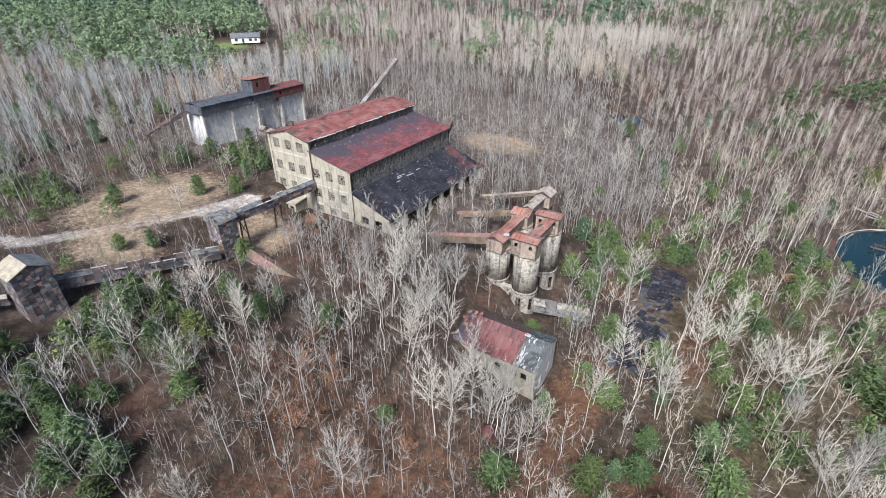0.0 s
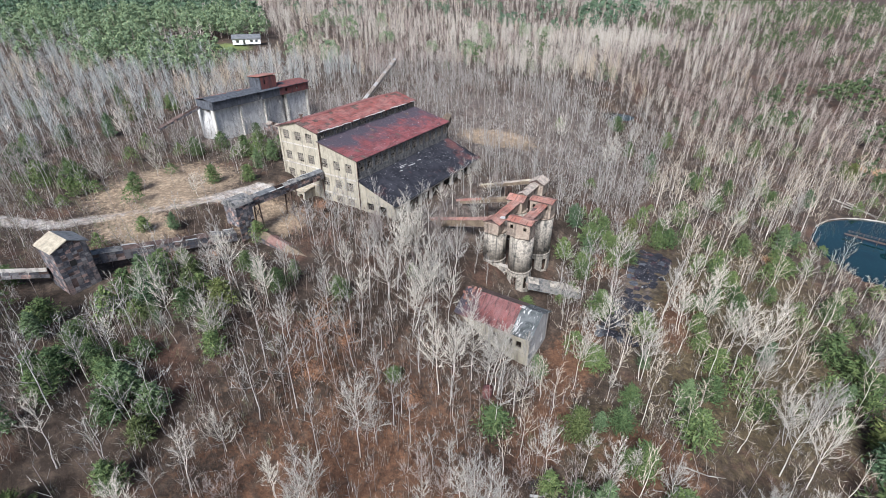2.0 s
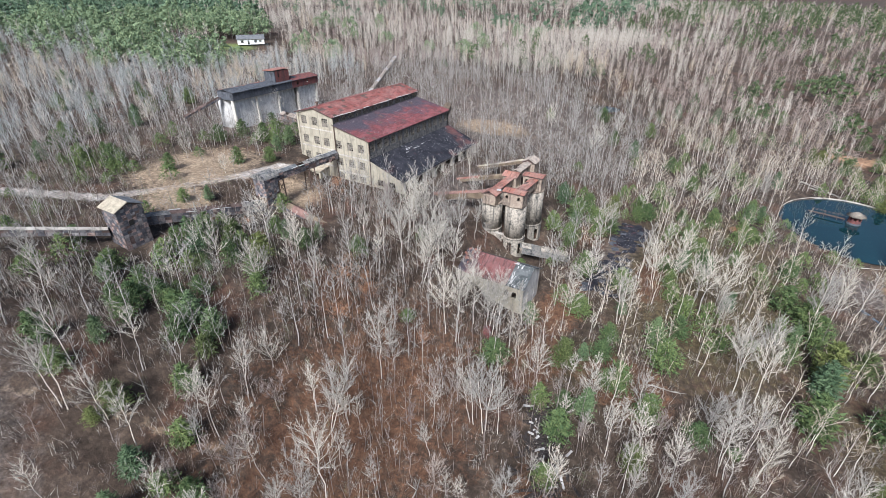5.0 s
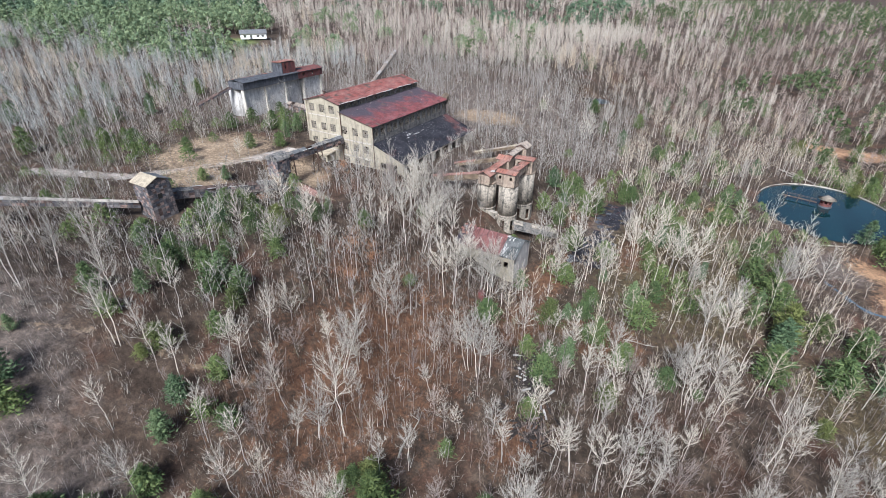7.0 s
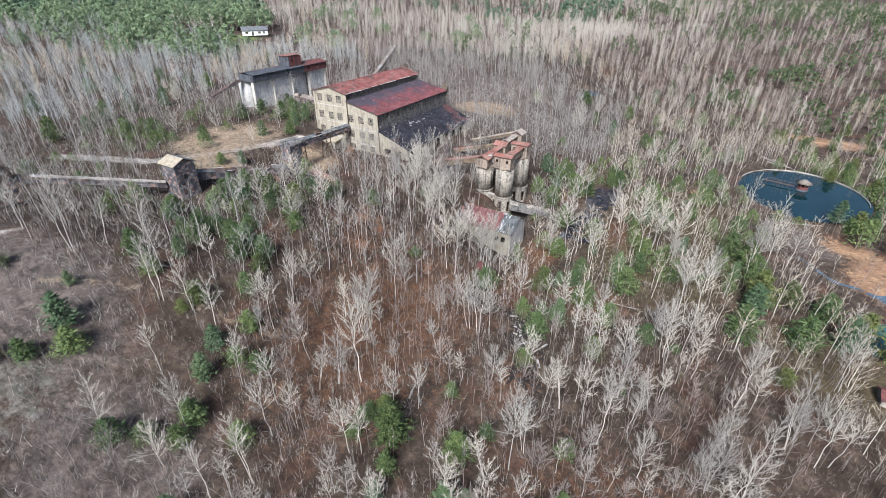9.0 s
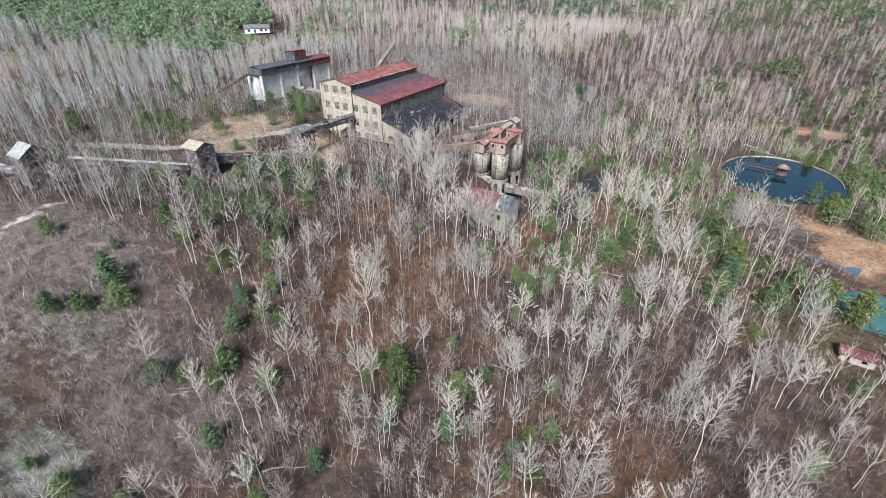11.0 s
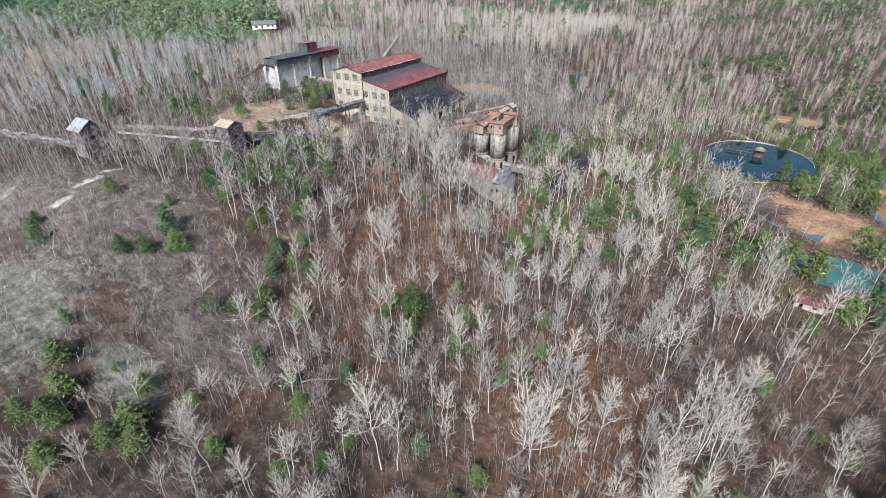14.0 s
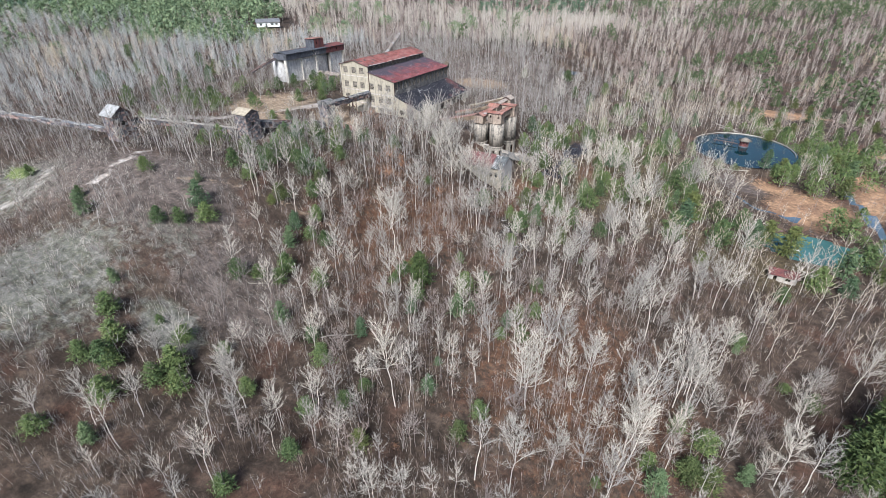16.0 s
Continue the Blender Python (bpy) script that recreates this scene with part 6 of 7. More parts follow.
FANS_SOUTH2 = [(95.3, -87.6, 10.8), (81.8, -90.5, 6.5), (117.2, -69.9, 15.3), (120.8, -55.8, 10.9), (123.8, -46.0, 7.1), (106.8, -62.9, 8.1), (110.0, -69.2, 6.8), (114.9, -70.3, 6.8), (132.6, -54.2, 9.5), (85.1, -76.0, 10.8), (87.8, -75.0, 13.1), (25.7, -17.5, 14.5), (28.2, -14.9, 12.8), (20.5, 66.6, 14.5), (27.3, 66.9, 15.5), (35.4, 69.2, 15.5), (37.2, 89.1, 15.5)]

# bare trees near the flight are things of their own, the rest of the woods is joined
wood = jittered(-75, 165, -140, 130, 3.1, lambda x, y: 0.58 * bare_density(x, y))
wood.sort(key=lambda p: reach(*p))
SLENDER = BIRCHES + BIRCHES_NORTH + BIRCHES_EAST + BIRCHES_WEST + BIRCHES_SOUTH
CROWNED = FANS + FANS_NORTH + FANS_EAST + FANS_WEST + FANS_SOUTH + FANS_SOUTH2
placed = SLENDER + CROWNED
wood = [p for p in wood if all(math.hypot(p[0] - a, p[1] - b) > 2.6 for a, b, _ in placed)]
near_spots, mid_spots = wood[:330], wood[330:]
SLIM = "leafless pale birch with a slender upswept crown"
FAN = "leafless pale tree with a fan-shaped crown of fine twigs"
birches = [plant("birch_tree", s, M_BIRCH, M_TWIG, SLIM, "tree", "bare birches") for s in slim_shapes]
fans = [plant("bare_tree", s, M_BIRCH, M_TWIG, FAN, "tree", "bare fan-crowned trees") for s in fan_shapes]
broads = [plant("crooked_tree", s, M_BIRCH, M_TWIG, "leafless pale tree with a wide crooked crown", "tree", "bare wide-crowned trees") for s in broad_fans]
greys = [plant("grey_bare_tree", s, M_GREYTWIG, M_GREYTWIG, "leafless grey-brown tree with a bushy crown", "tree", "bare grey trees") for s in fan_shapes[::2] + slim_shapes[:2]]
scrubs = [plant("scrub_tree", s, M_GREYTWIG, M_MAUVETWIG, "low leafless scrub tree in dull mauve brown", "tree", "bare scrub trees") for s in scrub_shapes]
used = set()


def plant_at(kinds, i, x, y, s, turn, sink=0.0):
    ob = kinds[i % len(kinds)]
    m = pose(x, y, height(x, y) - sink, rng.normal() * 2.5, rng.normal() * 2.5, turn)
    if ob not in used:
        used.add(ob)
        ob.matrix_basis = m
    else:
        ob = copy_thing(ob, m)
    ob.scale = (s, s, s * (0.92 + 0.16 * rng.random()))
    return ob


for i, (x, y) in enumerate(near_spots):
    if i % 5 == 1:
        plant_at(scrubs, i // 5, x, y, rng.uniform(0.6, 1.1), rng.uniform(0, 360))
    elif i % 5 == 3:
        plant_at(greys, i // 5, x, y, rng.uniform(0.4, 0.85), rng.uniform(0, 360))
    else:
        plant_at(birches, i, x, y, rng.uniform(0.45, 0.95), rng.uniform(0, 360))
for i, (x, y, h) in enumerate(CROWNED):
    if h < 8.8:
        plant_at(broads, i, x, y, h / 8.2, rng.uniform(0, 360))
    else:
        plant_at(fans, i, x, y, h / 11.8, rng.uniform(0, 360))
for i, (x, y, h) in enumerate(SLENDER):
    plant_at(birches, i, x, y, h / 12.3, rng.uniform(0, 360))
for i, (x, y, h) in enumerate(PALE_TREES):
    if all(math.hypot(x - a, y - b) > 3.0 for a, b, _ in placed):
        plant_at(broads if h < 10 else fans if i % 2 else birches, i, x, y, h / (8.2 if h < 10 else 12.2), rng.uniform(0, 360))
for i, (x, y) in enumerate(jittered(12, 29, -17, 31, 3.6, lambda x, y: 0.75)):
    plant_at(greys if i % 4 == 1 else birches, i, x, y, rng.uniform(0.7, 1.0) * (0.72 if y > -3 else 1.0), rng.uniform(0, 360))
pale_spots = [p for i, p in enumerate(mid_spots) if clumps(*p, 22, 21) > 0.4 or i % 3 or p[1] > 38]
dull_spots = [p for i, p in enumerate(mid_spots) if not (clumps(*p, 22, 21) > 0.4 or i % 3 or p[1] > 38)]
scatter("bare_woods", mid_shapes, [(x, y, rng.uniform(0.55, 1.05), rng.random() * 6.28) for x, y in pale_spots if x < 48], (M_BIRCH, M_TWIG), "leafless pale birch and aspen woods round the works", "woods")
scatter("straw_bare_woods", mid_shapes, [(x, y, rng.uniform(0.55, 1.05), rng.random() * 6.28) for x, y in pale_spots if x >= 48], (M_BIRCH, M_STRAWTWIG), "leafless straw-pale birch woods towards the ponds", "woods")
scatter("dull_bare_woods", mid_shapes, [(x, y, rng.uniform(0.5, 0.95), rng.random() * 6.28) for x, y in dull_spots], (M_GREYTWIG, M_GREYTWIG), "leafless grey-brown trees between the birches", "woods")

pines = [plant("pine_shrub", s, M_TIMBER, M_PINE, "bushy dark green young pine on leaf litter", "conifer", "young pines") for s in pine_shapes]
spruces = [plant("spruce_tree", s, M_TIMBER, M_SPRUCE, "blue-green young spruce among bare trees", "conifer", "young spruces") for s in spruce_shapes]
talls = [plant("tall_pine", conifer(10.0, 2.9, 20, 10, 14, 0.4), M_TIMBER, M_TALLPINE, "tall dark olive pine with layered boughs", "conifer", "tall dark pines") for i in range(2)]
yellows = [plant("yellow_pine_shrub", s, M_TIMBER, M_YEW, "yellow-green young pine among bare birches", "conifer", "yellowing young pines") for s in pine_shapes[:2]]
planted = []
for i, (x, y, h) in enumerate(EVERGREENS_WEST + EVERGREENS_EAST + EVERGREENS_SOUTH + EVERGREENS_PONDS + EVERGREENS_POOL + EVERGREENS_WEST2 + EVERGREENS_EAST2 + EVERGREENS_SOUTH2 + EVERGREENS_SOUTH3 + EVERGREENS_MID2 + EVERGREENS_MID3 + EVERGREENS_LEFT2[::2] + EVERGREENS_RIGHT2 + EVERGREENS_LEFT3[::2] + EVERGREENS_SLOPE):
    if -19 < x < -5 and -55 < y < -43 or patches(x, y)[0] > 0.55:
        continue
    if any(math.hypot(x - a, y - b) < (4.6 if x > 45 and -48 < y < 12 else 2.7) for a, b in planted):
        continue
    planted.append((x, y))
    big = h > 8.5 or (h > 6.5 and y < -40)
    kinds = talls if big else spruces if i % 5 == 0 else yellows if i % 13 == 8 or (x > 95 and i % 2) else pines
    plant_at(kinds, i, x, y, h * 1.2 / 10.0 if big else h / (4.5 + 0.9 * (y < -50)), rng.uniform(0, 360))
greens = jittered(-70, 165, -135, 125, 3.0, lambda x, y: 0.4 * min(1.5, green_density(x, y)))
greens.sort(key=lambda p: reach(*p))
for i, (x, y) in enumerate(greens[:45]):
    plant_at(spruces if i % 6 == 2 else yellows if i % 17 == 5 else pines, i, x, y, rng.uniform(0.3, 0.9), rng.uniform(0, 360))
scatter("pine_thicket", [far_conifer(5.0, 2.0, 320, 0.36) for i in range(5)], [(x, y, rng.uniform(0.5, 1.1) * (1.4 if x > 110 else 1), rng.random() * 6.28) for x, y in greens[45:]], (M_TIMBER, M_PINE), "dark green young pines among the bare woods", "woods")


# far woods out to the skyline
def far_green(x, y):
    if math.hypot((x + 216) / 26, (y - 106) / 26) < 1:
        return 0.0
    left = step((-150 - x) / 25) * step((y - 35) / 40) * step((-0.71 * x - y + 15) / 40)
    return min(1.0, 0.85 * left + 0.5 * step((clumps(x, y, 30, 5) - 0.78) / 0.1) + 0.35 * step((y - 330) / 200) * step((clumps(x, y, 50, 2) - 0.45) / 0.2) + 0.02 + 0.35 * step((clumps(x, y, 34, 17) - 0.7) / 0.1) + 0.03 * step((x - 70) / 60) + 0.14 * step((x - 30) / 60) * step((clumps(x, y, 30, 23) - 0.5) / 0.12))


far_pale, far_dull, far_tan, far_hazed, far_greens, crowded = [], [], [], [], [], set()
for cell, r0, r1 in ((3.9, 0, 330), (5.2, 330, 560), (8.5, 560, 1150)):
    for x, y in jittered(-r1, r1 + 80, -130, r1, cell, lambda x, y: 0.9 * max(0.72 if x < 60 else 0.45, min(1.0, bare_density(x, y)))):
        d = reach(x, y)
        if not r0 < d <= r1 or (-75 < x < 165 and -140 < y < 130) or patches(x, y)[4] > 0.25 or patches(x, y)[0] > 0.4:
            continue
        along, aside = 0.82 * (x + 205) - 0.57 * (y - 132), 0.57 * (x + 205) + 0.82 * (y - 132)
        if -15 < along < 62 and abs(aside) < 21:
            continue
        row = (x, y, rng.uniform(0.8, 1.1) * (0.62 + 0.75 * clumps(x, y, 26, 19)) * (cell / 3.9) ** 0.4, rng.random() * 6.28)
        if rng.random() < far_green(x, y):
            spot = (round(x / 8.2), round(y / 8.2))
            if x > -120 or spot not in crowded:
                crowded.add(spot)
                far_greens.append(row if x > -120 else (x, y, rng.uniform(0.75, 1.2), row[3]))
        else:
            (far_tan if clumps(x, y, 40, 41) > 0.66 and rng.random() < 0.7 else far_hazed if x < -35 and y < 75 + 40 * clumps(x, y, 30, 6) and rng.random() < 0.72 else far_pale if rng.random() < 0.12 + (0.85 - 0.7 * step((x - 20) / 80)) * step((0.5 * clumps(x, y, 60, 11) + 0.5 * clumps(x, y, 23, 14) - 0.4) / 0.2) else far_dull).append(row)
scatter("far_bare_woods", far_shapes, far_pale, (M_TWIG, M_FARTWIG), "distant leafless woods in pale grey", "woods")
scatter("far_dull_woods", haze_shapes, far_dull, (M_GREYTWIG, M_MAUVETWIG), "distant leafless woods in purple brown", "woods")
scatter("far_straw_woods", side_shapes, far_tan, (M_GREYTWIG, M_TANTWIG), "distant leafless woods in straw tan", "woods")
scatter("far_lichen_woods", side_shapes, far_hazed, (M_BIRCH, M_HAZETWIG), "leafless woods in cool haze-paled grey", "woods")
scatter("hill_pines", [far_conifer(rng.uniform(6, 10), rng.uniform(2.0, 3.0), 110, 0.62) for i in range(8)], [r for r in far_greens if reach(*r[:2]) < 270], (M_TIMBER, M_HILLPINE), "green young pines scattered on the hillside", "woods")
west_pines = [r for r in far_greens if reach(*r[:2]) >= 270 and r[0] < -60]
scatter("pine_wood_edge", [round_pine(rng.uniform(11, 17), rng.uniform(4.2, 5.4), 12, 30, 0.6) for i in range(8)], [r for r in west_pines if reach(*r[:2]) < 480], (M_TIMBER, M_FARPINE), "haze-paled green pine wood with rounded crowns", "woods")
scatter("far_pine_woods", [round_pine(rng.uniform(11, 16), rng.uniform(3.6, 4.8), 6, 7, 1.4) for i in range(8)], [r for r in west_pines if reach(*r[:2]) >= 480], (M_TIMBER, M_FARPINE), "distant green pine woods in haze-paled tones", "woods")
scatter("far_pine_groves", [round_pine(rng.uniform(8, 12), rng.uniform(2.4, 3.2), 9, 11, 0.7) for i in range(6)], [r for r in far_greens if reach(*r[:2]) >= 270 and r[0] >= -60], (M_TIMBER, M_HILLPINE), "distant dark green groves in the bare woods", "woods")


# brushwood under the trees
def brush(n, tall, r):
    TV, TF, CV, CF = [], [], [], []
    tapered(TV, TF, (0, 0, -0.2), (0, 0, tall * 0.4), 0.03, 0.02, 3)
    for i in range(n):
        a = rng.normal(size=3) * (0.45, 0.45, 0)
        b = a + rng.normal(size=3) * (0.45, 0.45, 0.35) + (0, 0, tall)
        twig(CV, CF, a, b, r)
        for k in range(2):
            c = a + (b - a) * rng.uniform(0.4, 0.9)
            twig(CV, CF, c, c + rng.normal(size=3) * (0.35, 0.35, 0.2) + (0, 0, 0.5), r * 0.8)
    return np.array(TV), np.array(TF), np.array(CV), np.array(CF)


under = jittered(-70, 160, -140, 110, 1.6, lambda x, y: 0.85 * min(1, 0.3 + bare_density(x, y)) * (1 - min(1, 1.6 * patches(x, y)[0] + 1.6 * patches(x, y)[2])) * step((270 - reach(x, y)) / 120))
brown = [p for i, p in enumerate(under) if i % 2 and not (p[1] > 38 and i % 3)]
pale = [p for i, p in enumerate(under) if not i % 6]
grey = [p for i, p in enumerate(under) if i % 6 == 3]
scatter("brushwood", [brush(7, rng.uniform(0.9, 2.3), 0.024) for i in range(9)], [(x, y, rng.uniform(0.6, 1.3), rng.random() * 6.28) for x, y in brown], (M_BROWNTWIG, M_BROWNTWIG), "purple-brown leafless brushwood and saplings", "brushwood")
scatter("grey_brush", [brush(9, rng.uniform(0.9, 2.0), 0.02) for i in range(8)], [(x, y, rng.uniform(0.6, 1.3), rng.random() * 6.28) for x, y in grey + jittered(-40, 45, -140, -60, 2.4, lambda x, y: 0.7)], (M_GREYTWIG, M_TWIG), "low grey leafless brush on the open slope", "brushwood")
scatter("pale_saplings", [brush(6, rng.uniform(1.8, 4.0), 0.02) for i in range(7)], [(x, y, rng.uniform(0.6, 1.2), rng.random() * 6.28) for x, y in pale], (M_GREYTWIG, M_TWIG), "thin pale leafless saplings among the brush", "brushwood")

thick = jittered(10, 128, -118, -12, 3.0, lambda x, y: free(x, y) * (0.42 * bump(x, y, 92, -58, 30, 34) + 0.24 * bump(x, y, 45, -60, 26, 30)))
scatter("scrub_woods", mid_shapes, [(x, y, rng.uniform(0.35, 0.72), rng.random() * 6.28) for x, y in thick], (M_GREYTWIG, M_MAUVETWIG), "dull mauve-brown young trees crowded under the birches", "woods")
poles = jittered(-75, 165, -140, 130, 1.7, lambda x, y: 0.7 * min(1.2, 0.1 + bare_density(x, y)) * (1 - 0.65 * min(1, bump(x, y, 72, 8, 24, 44) + bump(x, y, 100, 0, 20, 20))) * (0.5 + 0.8 * clumps(x, y, 9, 31)) * (1 - 0.6 * step((x - 92) / 12) * step((-35 - y) / 12)))
thin = [far_tree(rng.uniform(5, 9.5), 0.35, 0.16, 12, 0.03, 0.045) for i in range(10)]
fuzzy = [far_tree(rng.uniform(2.5, 4.5), 0.06, 0.42, 26, 0.022, 0.03) for i in range(10)]
scatter("pale_pole_wood", thin, [(x, y, rng.uniform(0.6, 1.15), rng.random() * 6.28) for i, (x, y) in enumerate(poles) if i % 2 == 0], (M_GREYTWIG, M_TWIG), "thin pale young stems crowded between the trees", "woods")
scatter("brown_thicket", fuzzy, [(x, y, rng.uniform(0.6, 1.1), rng.random() * 6.28) for x, y in [p for i, p in enumerate(poles) if i % 2] + jittered(58, 150, -140, -20, 2.4, lambda x, y: 0.7)], (M_MAUVETWIG, M_BROWNTWIG), "bushy brown leafless undergrowth between the trees", "brushwood")

rusty = jittered(-14, 40, -48, 0, 1.9, lambda x, y: min(0.95, 1.5 * bump(x, y, 4, -11, 14, 9) + 0.7 * bump(x, y, 22, -34, 10, 10)))
scatter("rusty_undergrowth", fuzzy, [(x, y, rng.uniform(0.5, 1.0), rng.random() * 6.28) for x, y in rusty], (M_BROWNTWIG, M_RUSTTWIG), "rust-pink leafless brush before the mill", "brushwood")
heathy = jittered(-40, 46, -128, -66, 2.1, lambda x, y: 0.55 * min(1, clumps(x, y, 10, 37) * 1.2))
scatter("heath_scrub", fuzzy, [(x, y, rng.uniform(0.35, 0.95), rng.random() * 6.28) for x, y in heathy], (M_GREYTWIG, M_GREYTWIG), "grey-brown leafless scrub on the open slope", "brushwood")
mossy = jittered(-75, 120, -80, 60, 2.2, lambda x, y: free(x, y) * min(0.9, 0.22 * bump(x, y, 78, 14, 24, 40) + 0.9 * bump(x, y, 2, -46, 20, 13) + 0.8 * bump(x, y, -45, -45, 26, 14) + 0.5 * bump(x, y, -60, -15, 20, 20)))
scatter("green_undergrowth", fuzzy, [(x, y, rng.uniform(0.5, 1.0), rng.random() * 6.28) for x, y in mossy], (M_GREYTWIG, M_MOSSTWIG), "olive-green brushy undergrowth among the trees", "brushwood")

# bushes that keep their withered leaves
rusts = [plant("oak_bush", leafy_bush(rng.uniform(3.5, 4.5), rng.uniform(2.4, 3.0), 1100, 0.13), M_GREYTWIG, M_RUSTLEAF, "bush holding withered rust-orange leaves", "bush", "rust-leaved bushes") for i in range(2)]
for i, (x, y, s) in enumerate([(20.7, -33, 1.3), (22.3, -30, 0.9), (26.5, -37.2, 0.8), (29.5, -41, 0.7), (31.5, -36, 0.6), (24.9, -39.6, 1.1), (35.9, -32, 0.8), (24.4, -31.7, 0.9), (-5.5, -6.1, 0.85), (18, -29, 1.0), (68.4, -100, 0.35), (-9, -36, 0.8), (-6, -31, 0.7), (78, 48, 0.8), (-8, -9, 0.6), (-2, -8, 0.6)]):
    plant_at(rusts, i, x, y, s, rng.uniform(0, 360))
for ob in [*birches, *fans, *broads, *greys, *scrubs, *pines, *spruces, *talls, *yellows, *rusts]:
    if ob not in used:
        for o in (*ob.children, ob):
            bpy.data.objects.remove(o)


# ---- the ponds and what stands by them ----
cx, cy, prx, pry = POND
curb = bmesh.new()
N_CURB = 40
ring = []
for i in range(N_CURB + 1):
    a = math.radians(-8 + 178 * i / N_CURB)
    for r, z in ((1.0, -0.8), (1.0, 0.35), (1.009, 0.35), (1.009, -0.8)):
        ring.append(curb.verts.new((prx * r * math.cos(a), pry * r * math.sin(a), z + 0.05 * noise.noise((i * 0.4, 0, 2)))))
for i in range(N_CURB):
    for k in range(4):
        curb.faces.new((ring[4 * i + k], ring[4 * i + (k + 1) % 4], ring[4 * i + 4 + (k + 1) % 4], ring[4 * i + 4 + k]))
bmesh.ops.recalc_face_normals(curb, faces=curb.faces)
curb_ob = new("pond_wall", mesh_of("pond_wall", curb, M_CONC))
curb_ob.location = (cx, cy, POND_Z)
tagged(curb_ob, "curved pale concrete retaining wall round the pond", "wall", kind="structure")

pump = thing("pump_house", 107.4, 81.0, POND_Z - 0.6, 15, "small round red brick pump house with a grey cone roof", "pump house")
b = bmesh.new()
tube(b, 0, 0, 1.75, 0.0, 1.1, 16)
part("platform", b, M_DARKCONC, pump)
N_SIDE = 8
for i in range(N_SIDE):
    a0, a1 = 2 * math.pi * i / N_SIDE, 2 * math.pi * (i + 1) / N_SIDE
    p0, p1 = Vector((1.6 * math.cos(a0), 1.6 * math.sin(a0), 1.1)), Vector((1.6 * math.cos(a1), 1.6 * math.sin(a1), 1.1))
    e, inward = (p1 - p0).normalized(), -Vector((math.cos((a0 + a1) / 2), math.sin((a0 + a1) / 2), 0))
    part("wall", wall(lambda u, w, v: p0 + e * u + inward * w + Vector((0, 0, v)), (p1 - p0).length, 2.0, [(0.3, 0.9, 0.8, 1.7)], 0.15), M_MAROON, pump)
b = bmesh.new()
tube(b, 0, 0, 2.5, 3.1, 4.2, 8, 0.3)
part("roof", b, M_FRAME, pump)
bridge = thing("footbridge", 97.1, 82.9, POND_Z + 0.9, math.degrees(math.atan2(-1.7, 8.5)), "narrow dark footbridge out to the pump house", "footbridge")
part("deck", boxes((-0.5, 8.4, -0.45, 0.45, -0.12, 0.0)), M_STEEL, bridge)
for s in (-0.42, 0.42):
    b = bmesh.new()
    beam(b, (0, s, 0.9), (8.2, s, 0.9), 0.06)
    part("rail", b, M_STEEL, bridge)
for i in range(3):
    for s in (-0.4, 0.4):
        b = bmesh.new()
        beam(b, (0.4 + 3.1 * i, s, -2.6), (0.4 + 3.1 * i, s, 0.9), 0.1)
        part("post", b, M_STEEL, bridge)

float_pump = thing("pool_pump", 122.5, 6.5, POOL_Z - 0.05, 30, "small white float with a dark pump on it", "pump")
part("float", boxes((-0.7, 0.7, -0.5, 0.5, 0.0, 0.45)), M_WHITE, float_pump)
b = bmesh.new()
tube(b, 0.1, 0, 0.3, 0.45, 1.2, 10)
part("motor", b, M_STEEL, float_pump)

SHED_Z = height(118.5, -11.5) - 0.2
shed = thing("pump_shed", 118.5, -11.5, SHED_Z, 0, "low block shed with a rust-red sheet roof", "shed")
shed.scale = (0.78, 0.78, 0.78)
part("wall", wall(lambda u, w, v: (u - 3.6, -2.2 + w, v), 7.2, 2.4, [(1.2, 2.1, 0.0, 2.0), (4.4, 5.6, 1.0, 1.9)], 0.25), M_CONC, shed)
part("wall", boxes((-3.6, 3.6, 1.95, 2.2, 0, 2.4)), M_GRIME, shed)
for s in (-3.6, 3.35):
    b = boxes((s, s + 0.25, -1.95, 1.95, 0, 2.4))
    prism(b, [(-2.2, 2.4), (2.2, 2.4), (0, 3.4)], "x", s, s + 0.25)
    part("wall", b, M_GRIME, shed)
b = bmesh.new()
for s in (-1, 1):
    slab(b, (-4.0, 0, 3.5), (8.0, 0, 0), (0, s * 2.6, -1.15), 0.08)
ro = part("roof", b, M_DARKSHEET, shed)
for s in (-1, 1):
    sheet_roof(ro, (-4.0, s * 2.6, 2.37), (8.0, 0, 0), (0, -s * 2.6, 1.15), 6, 2, M_MAROON, lost=0.03)

# ---- the broken foundation slab ----
found = thing("foundation_slab", 56.6, 18.0, height(56.6, 18) - 0.3, 0, "broken dark foundation slab with grass in its joints", "foundation")
tile_mesh = []
for k in range(6):
    b = bmesh.new()
    n = 4 + k % 3
    tube(b, 0, 0, 0.86, 0.0, 0.3, n)
    for v in b.verts:
        v.co.x *= random.uniform(0.75, 1.15)
        v.co.y *= random.uniform(0.75, 1.15)
    for f in b.faces:
        f.smooth = False
    tile_mesh.append(mesh_of("slab_piece", b, M_DARKCONC if k == 5 else M_TAR))
for i in range(6):
    for j in range(28):
        if random.random() < 0.9 - 0.45 * (10 < j < 17) - 0.3 * (i in (0, 5)):
            x, y = (i - 2.5) * 1.18 + random.gauss(0, 0.15), (j - 13.5) * 1.25 + random.gauss(0, 0.15)
            ob = new("slab_piece", tile_mesh[random.choice((0, 1, 2, 3, 4, 0, 1, 2, 5))])
            ob.parent = found
            ob.matrix_local = pose(x, y, height(56.6 + x, 18 + y) - height(56.6, 18) + 0.2, random.gauss(0, 2), random.gauss(0, 2), random.uniform(0, 360))

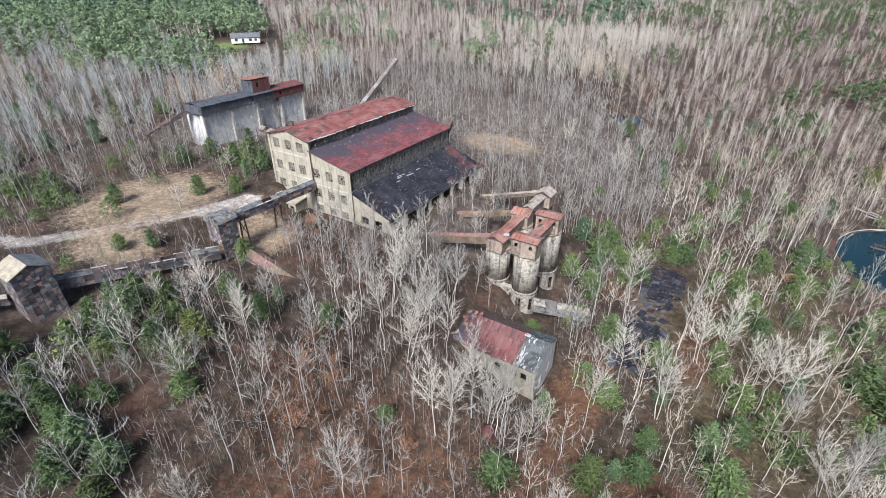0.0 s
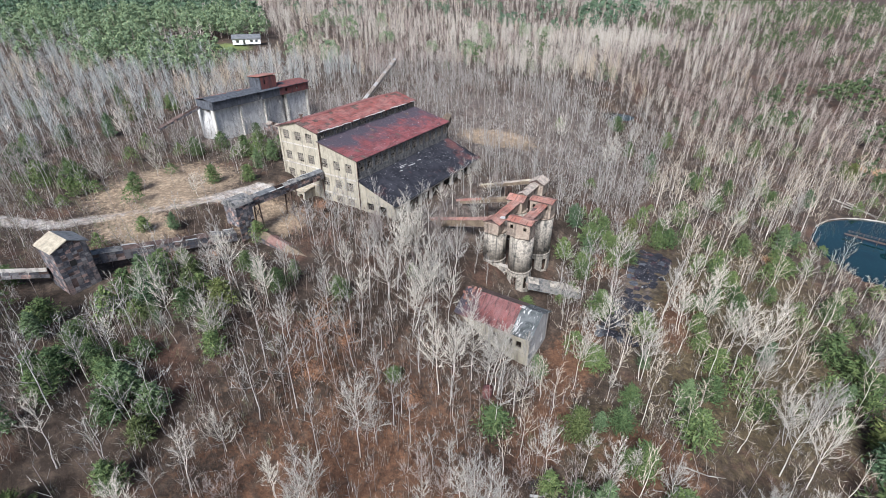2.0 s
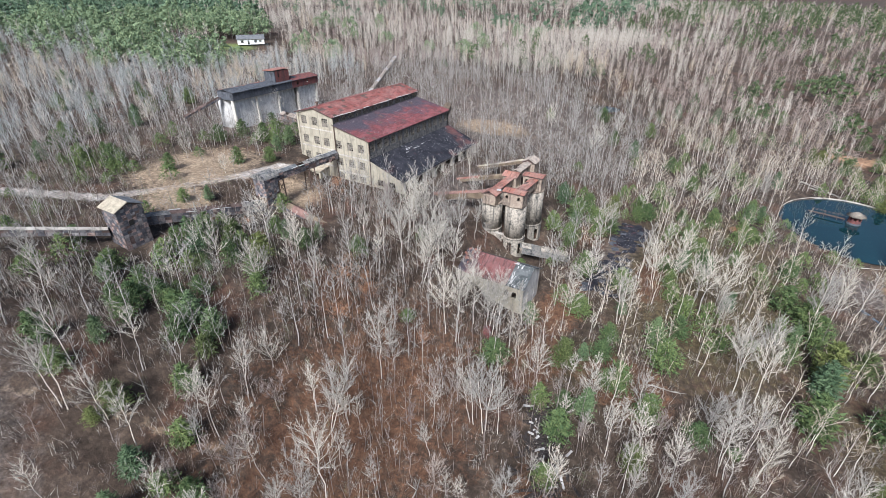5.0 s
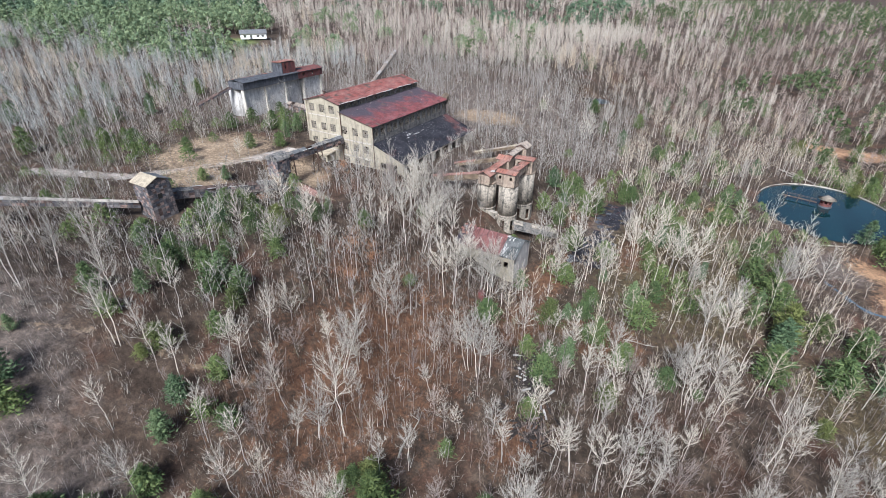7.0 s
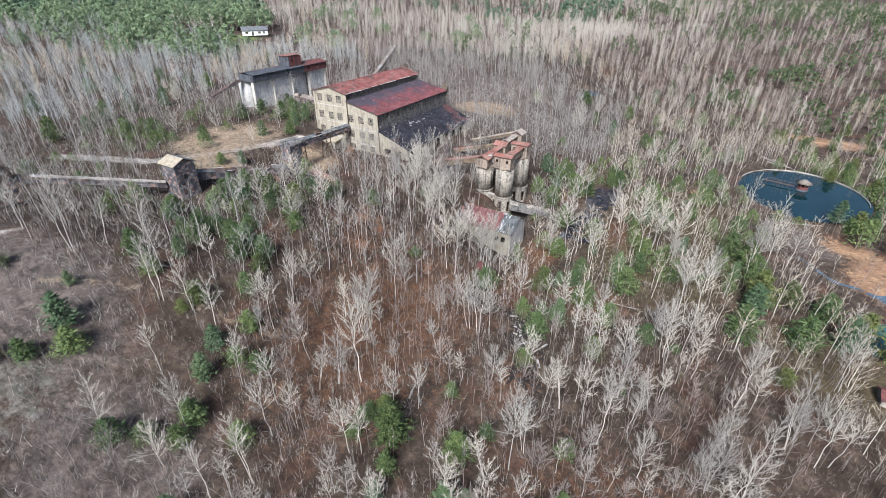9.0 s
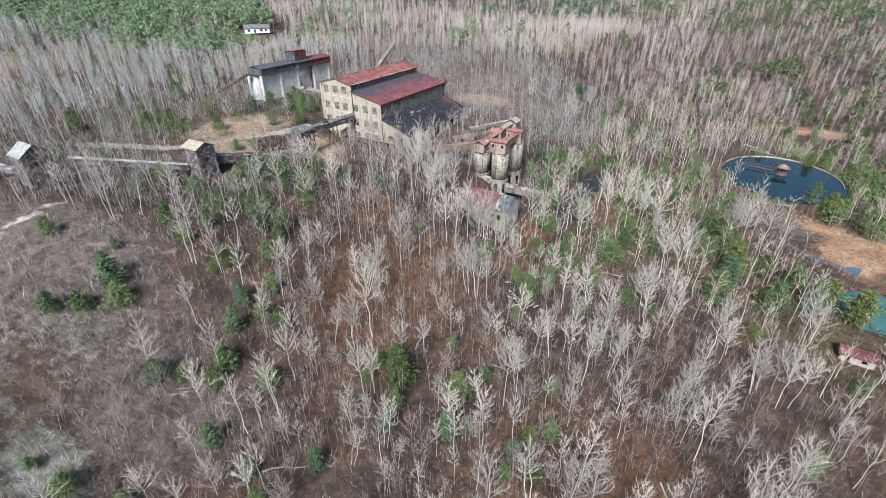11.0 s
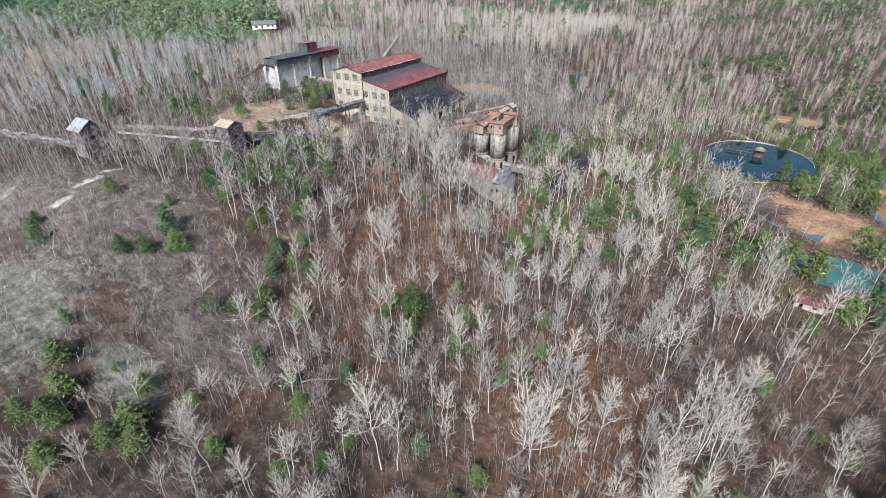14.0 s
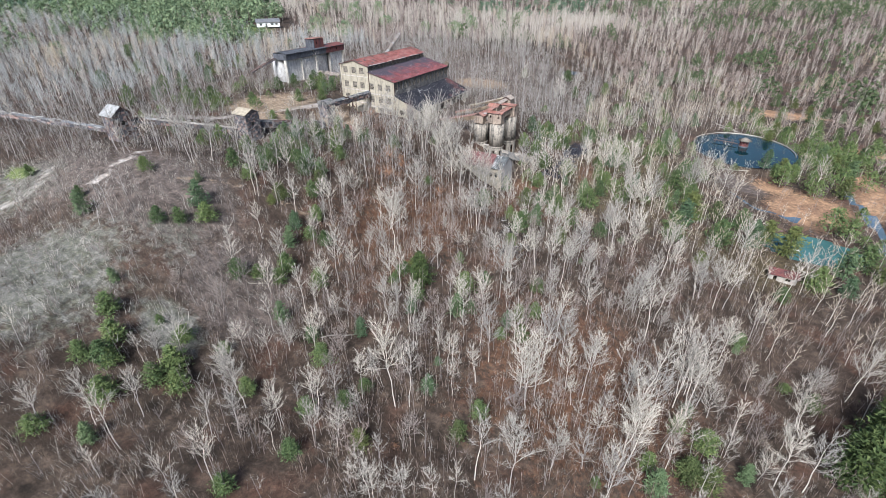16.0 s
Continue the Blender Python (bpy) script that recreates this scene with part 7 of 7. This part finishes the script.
# ---- timber, logs and rubble ----
debris = thing("plank_heap", 60.5, -40.5, height(60.5, -40.5), 0, "heap of blackened broken planks in the brush", "rubble heap")
plank = bmesh.new()
box(plank, -0.8, 0.8, -0.16, 0.16, 0, 0.07)
plank_mesh = mesh_of("plank", plank, M_CHAR)
pale_plank = plank_mesh.copy()
pale_plank.materials[0] = M_SILO_PALE
for i in range(260):
    y = random.uniform(-8.5, 8)
    x = random.gauss(0, 1.5) - 0.35 * y
    ob = new("plank", pale_plank if i % 17 == 3 else plank_mesh)
    ob.parent = debris
    ob.matrix_local = pose(x, y, height(60.5 + x, -40.5 + y) - height(60.5, -40.5) + random.uniform(0.05, 0.5), random.gauss(0, 14), random.gauss(0, 14), random.uniform(0, 360))


def log(x, y, length, r, turn, label, mat):
    V, F = [], []
    pts = [(length * i / 5, 0.25 * math.sin(i * 1.3 + x), r + 0.1 * math.sin(i + y)) for i in range(6)]
    for i in range(5):
        tapered(V, F, pts[i], pts[i + 1], r * (1 - i * 0.13), r * (1 - (i + 1) * 0.13), 6)
    for k in range(5):
        a = np.array(pts[2 + k % 3])
        tapered(V, F, a, a + rng.normal(size=3) * (0.9, 1.2, 0.3) + (0.8, 0, 0.5), r * 0.35, 0.02)
    ob = new("fallen_log", raw_mesh("fallen_log", np.array(V), np.array(F), mat))
    z0 = height(x, y)
    c, s = math.cos(math.radians(turn)), math.sin(math.radians(turn))
    fall = math.degrees(math.atan2(height(x + c * length, y + s * length) - z0, length))
    ob.matrix_basis = pose(x, y, z0, 0, -fall, turn)
    tagged(ob, label, "log", "fallen logs")


for x, y, ln, r, turn in ((102, 54, 8, 0.22, 8), (96, 112, 12, 0.3, -10), (98, 109, 11, 0.26, 12), (100, 114, 10, 0.22, -25), (50, -60, 8, 0.16, 100), (44, -88, 7, 0.14, 40), (78, -84, 8, 0.15, 70), (70, -20, 6, 0.12, 20), (90, -60, 7, 0.14, -40)):
    log(x, y, ln, r, turn, "fallen bleached tree trunk with broken limbs", M_TWIG)

# a rusted tank left standing in the brush below the engine house
TANK = (43.3, -22.9)
tank = thing("rusted_tank", *TANK, height(*TANK) - 0.2, 20, "dark rust-red upright steel tank among bare trees", "tank")
b = bmesh.new()
tube(b, 0, 0, 0.75, 0, 2.1, 20)
part("shell", b, M_MAROON, tank)
b = bmesh.new()
tube(b, 0, 0, 0.75, 2.1, 2.35, 20, 0.3)
part("domed_top", b, M_MAROON, tank)
for z in (0.35, 1.75):
    b = bmesh.new()
    tube(b, 0, 0, 0.79, z, z + 0.09, 20)
    part("hoop", b, M_STEEL, tank)

rocks = []
for k in range(4):
    b = bmesh.new()
    bmesh.ops.create_icosphere(b, subdivisions=1, radius=0.35)
    for v in b.verts:
        v.co *= random.uniform(0.7, 1.25)
        v.co.z *= 0.7
    rocks.append(mesh_of("boulder", b, M_DARKSHEET))
for i in range(46):
    a = math.radians(20 + 110 * i / 46)
    x, y = POOL[0] + POOL[2] * 1.12 * math.cos(a) + random.gauss(0, 0.3), POOL[1] + POOL[3] * 1.12 * math.sin(a) + random.gauss(0, 0.3)
    ob = new("boulder", rocks[i % 4])
    s = random.uniform(0.6, 1.6)
    ob.matrix_basis = pose(x, y, height(x, y) + 0.05, 0, 0, random.uniform(0, 360)) @ Matrix.Diagonal((s, s, s, 1))
    tagged(ob, "dark brown boulder on the rim of the pool", "boulder", "boulders round the pool")

# ---- the white house in the far clearing ----
wx, wy = -207.0, 136.0
wz = height(wx, wy) + 1.0
villa = thing("white_house", wx, wy, wz - 0.2, 50, "far white bungalow with a grey roof on a lawn", "house")
part("wall", wall(lambda u, w, v: (u - 8, -4 + w, v), 16, 3.2, [(2, 3.6, 1, 2.4), (6, 7.2, 0.1, 2.3), (10, 11.6, 1, 2.4), (13, 14.4, 1, 2.4)], 0.3), M_WHITE, villa)
part("wall", boxes((-8, 8, 3.7, 4, 0, 3.2)), M_WHITE, villa)
for s in (-8, 7.7):
    b = boxes((s, s + 0.3, -3.7, 3.7, 0, 3.2))
    prism(b, [(-4, 3.2), (4, 3.2), (0, 5.2)], "x", s, s + 0.3)
    part("wall", b, M_WHITE, villa)
b = bmesh.new()
for s in (-1, 1):
    slab(b, (-8.5, 0, 5.35), (17, 0, 0), (0, s * 4.6, -2.2), 0.15)
part("roof", b, M_ROOF_GREY, villa)
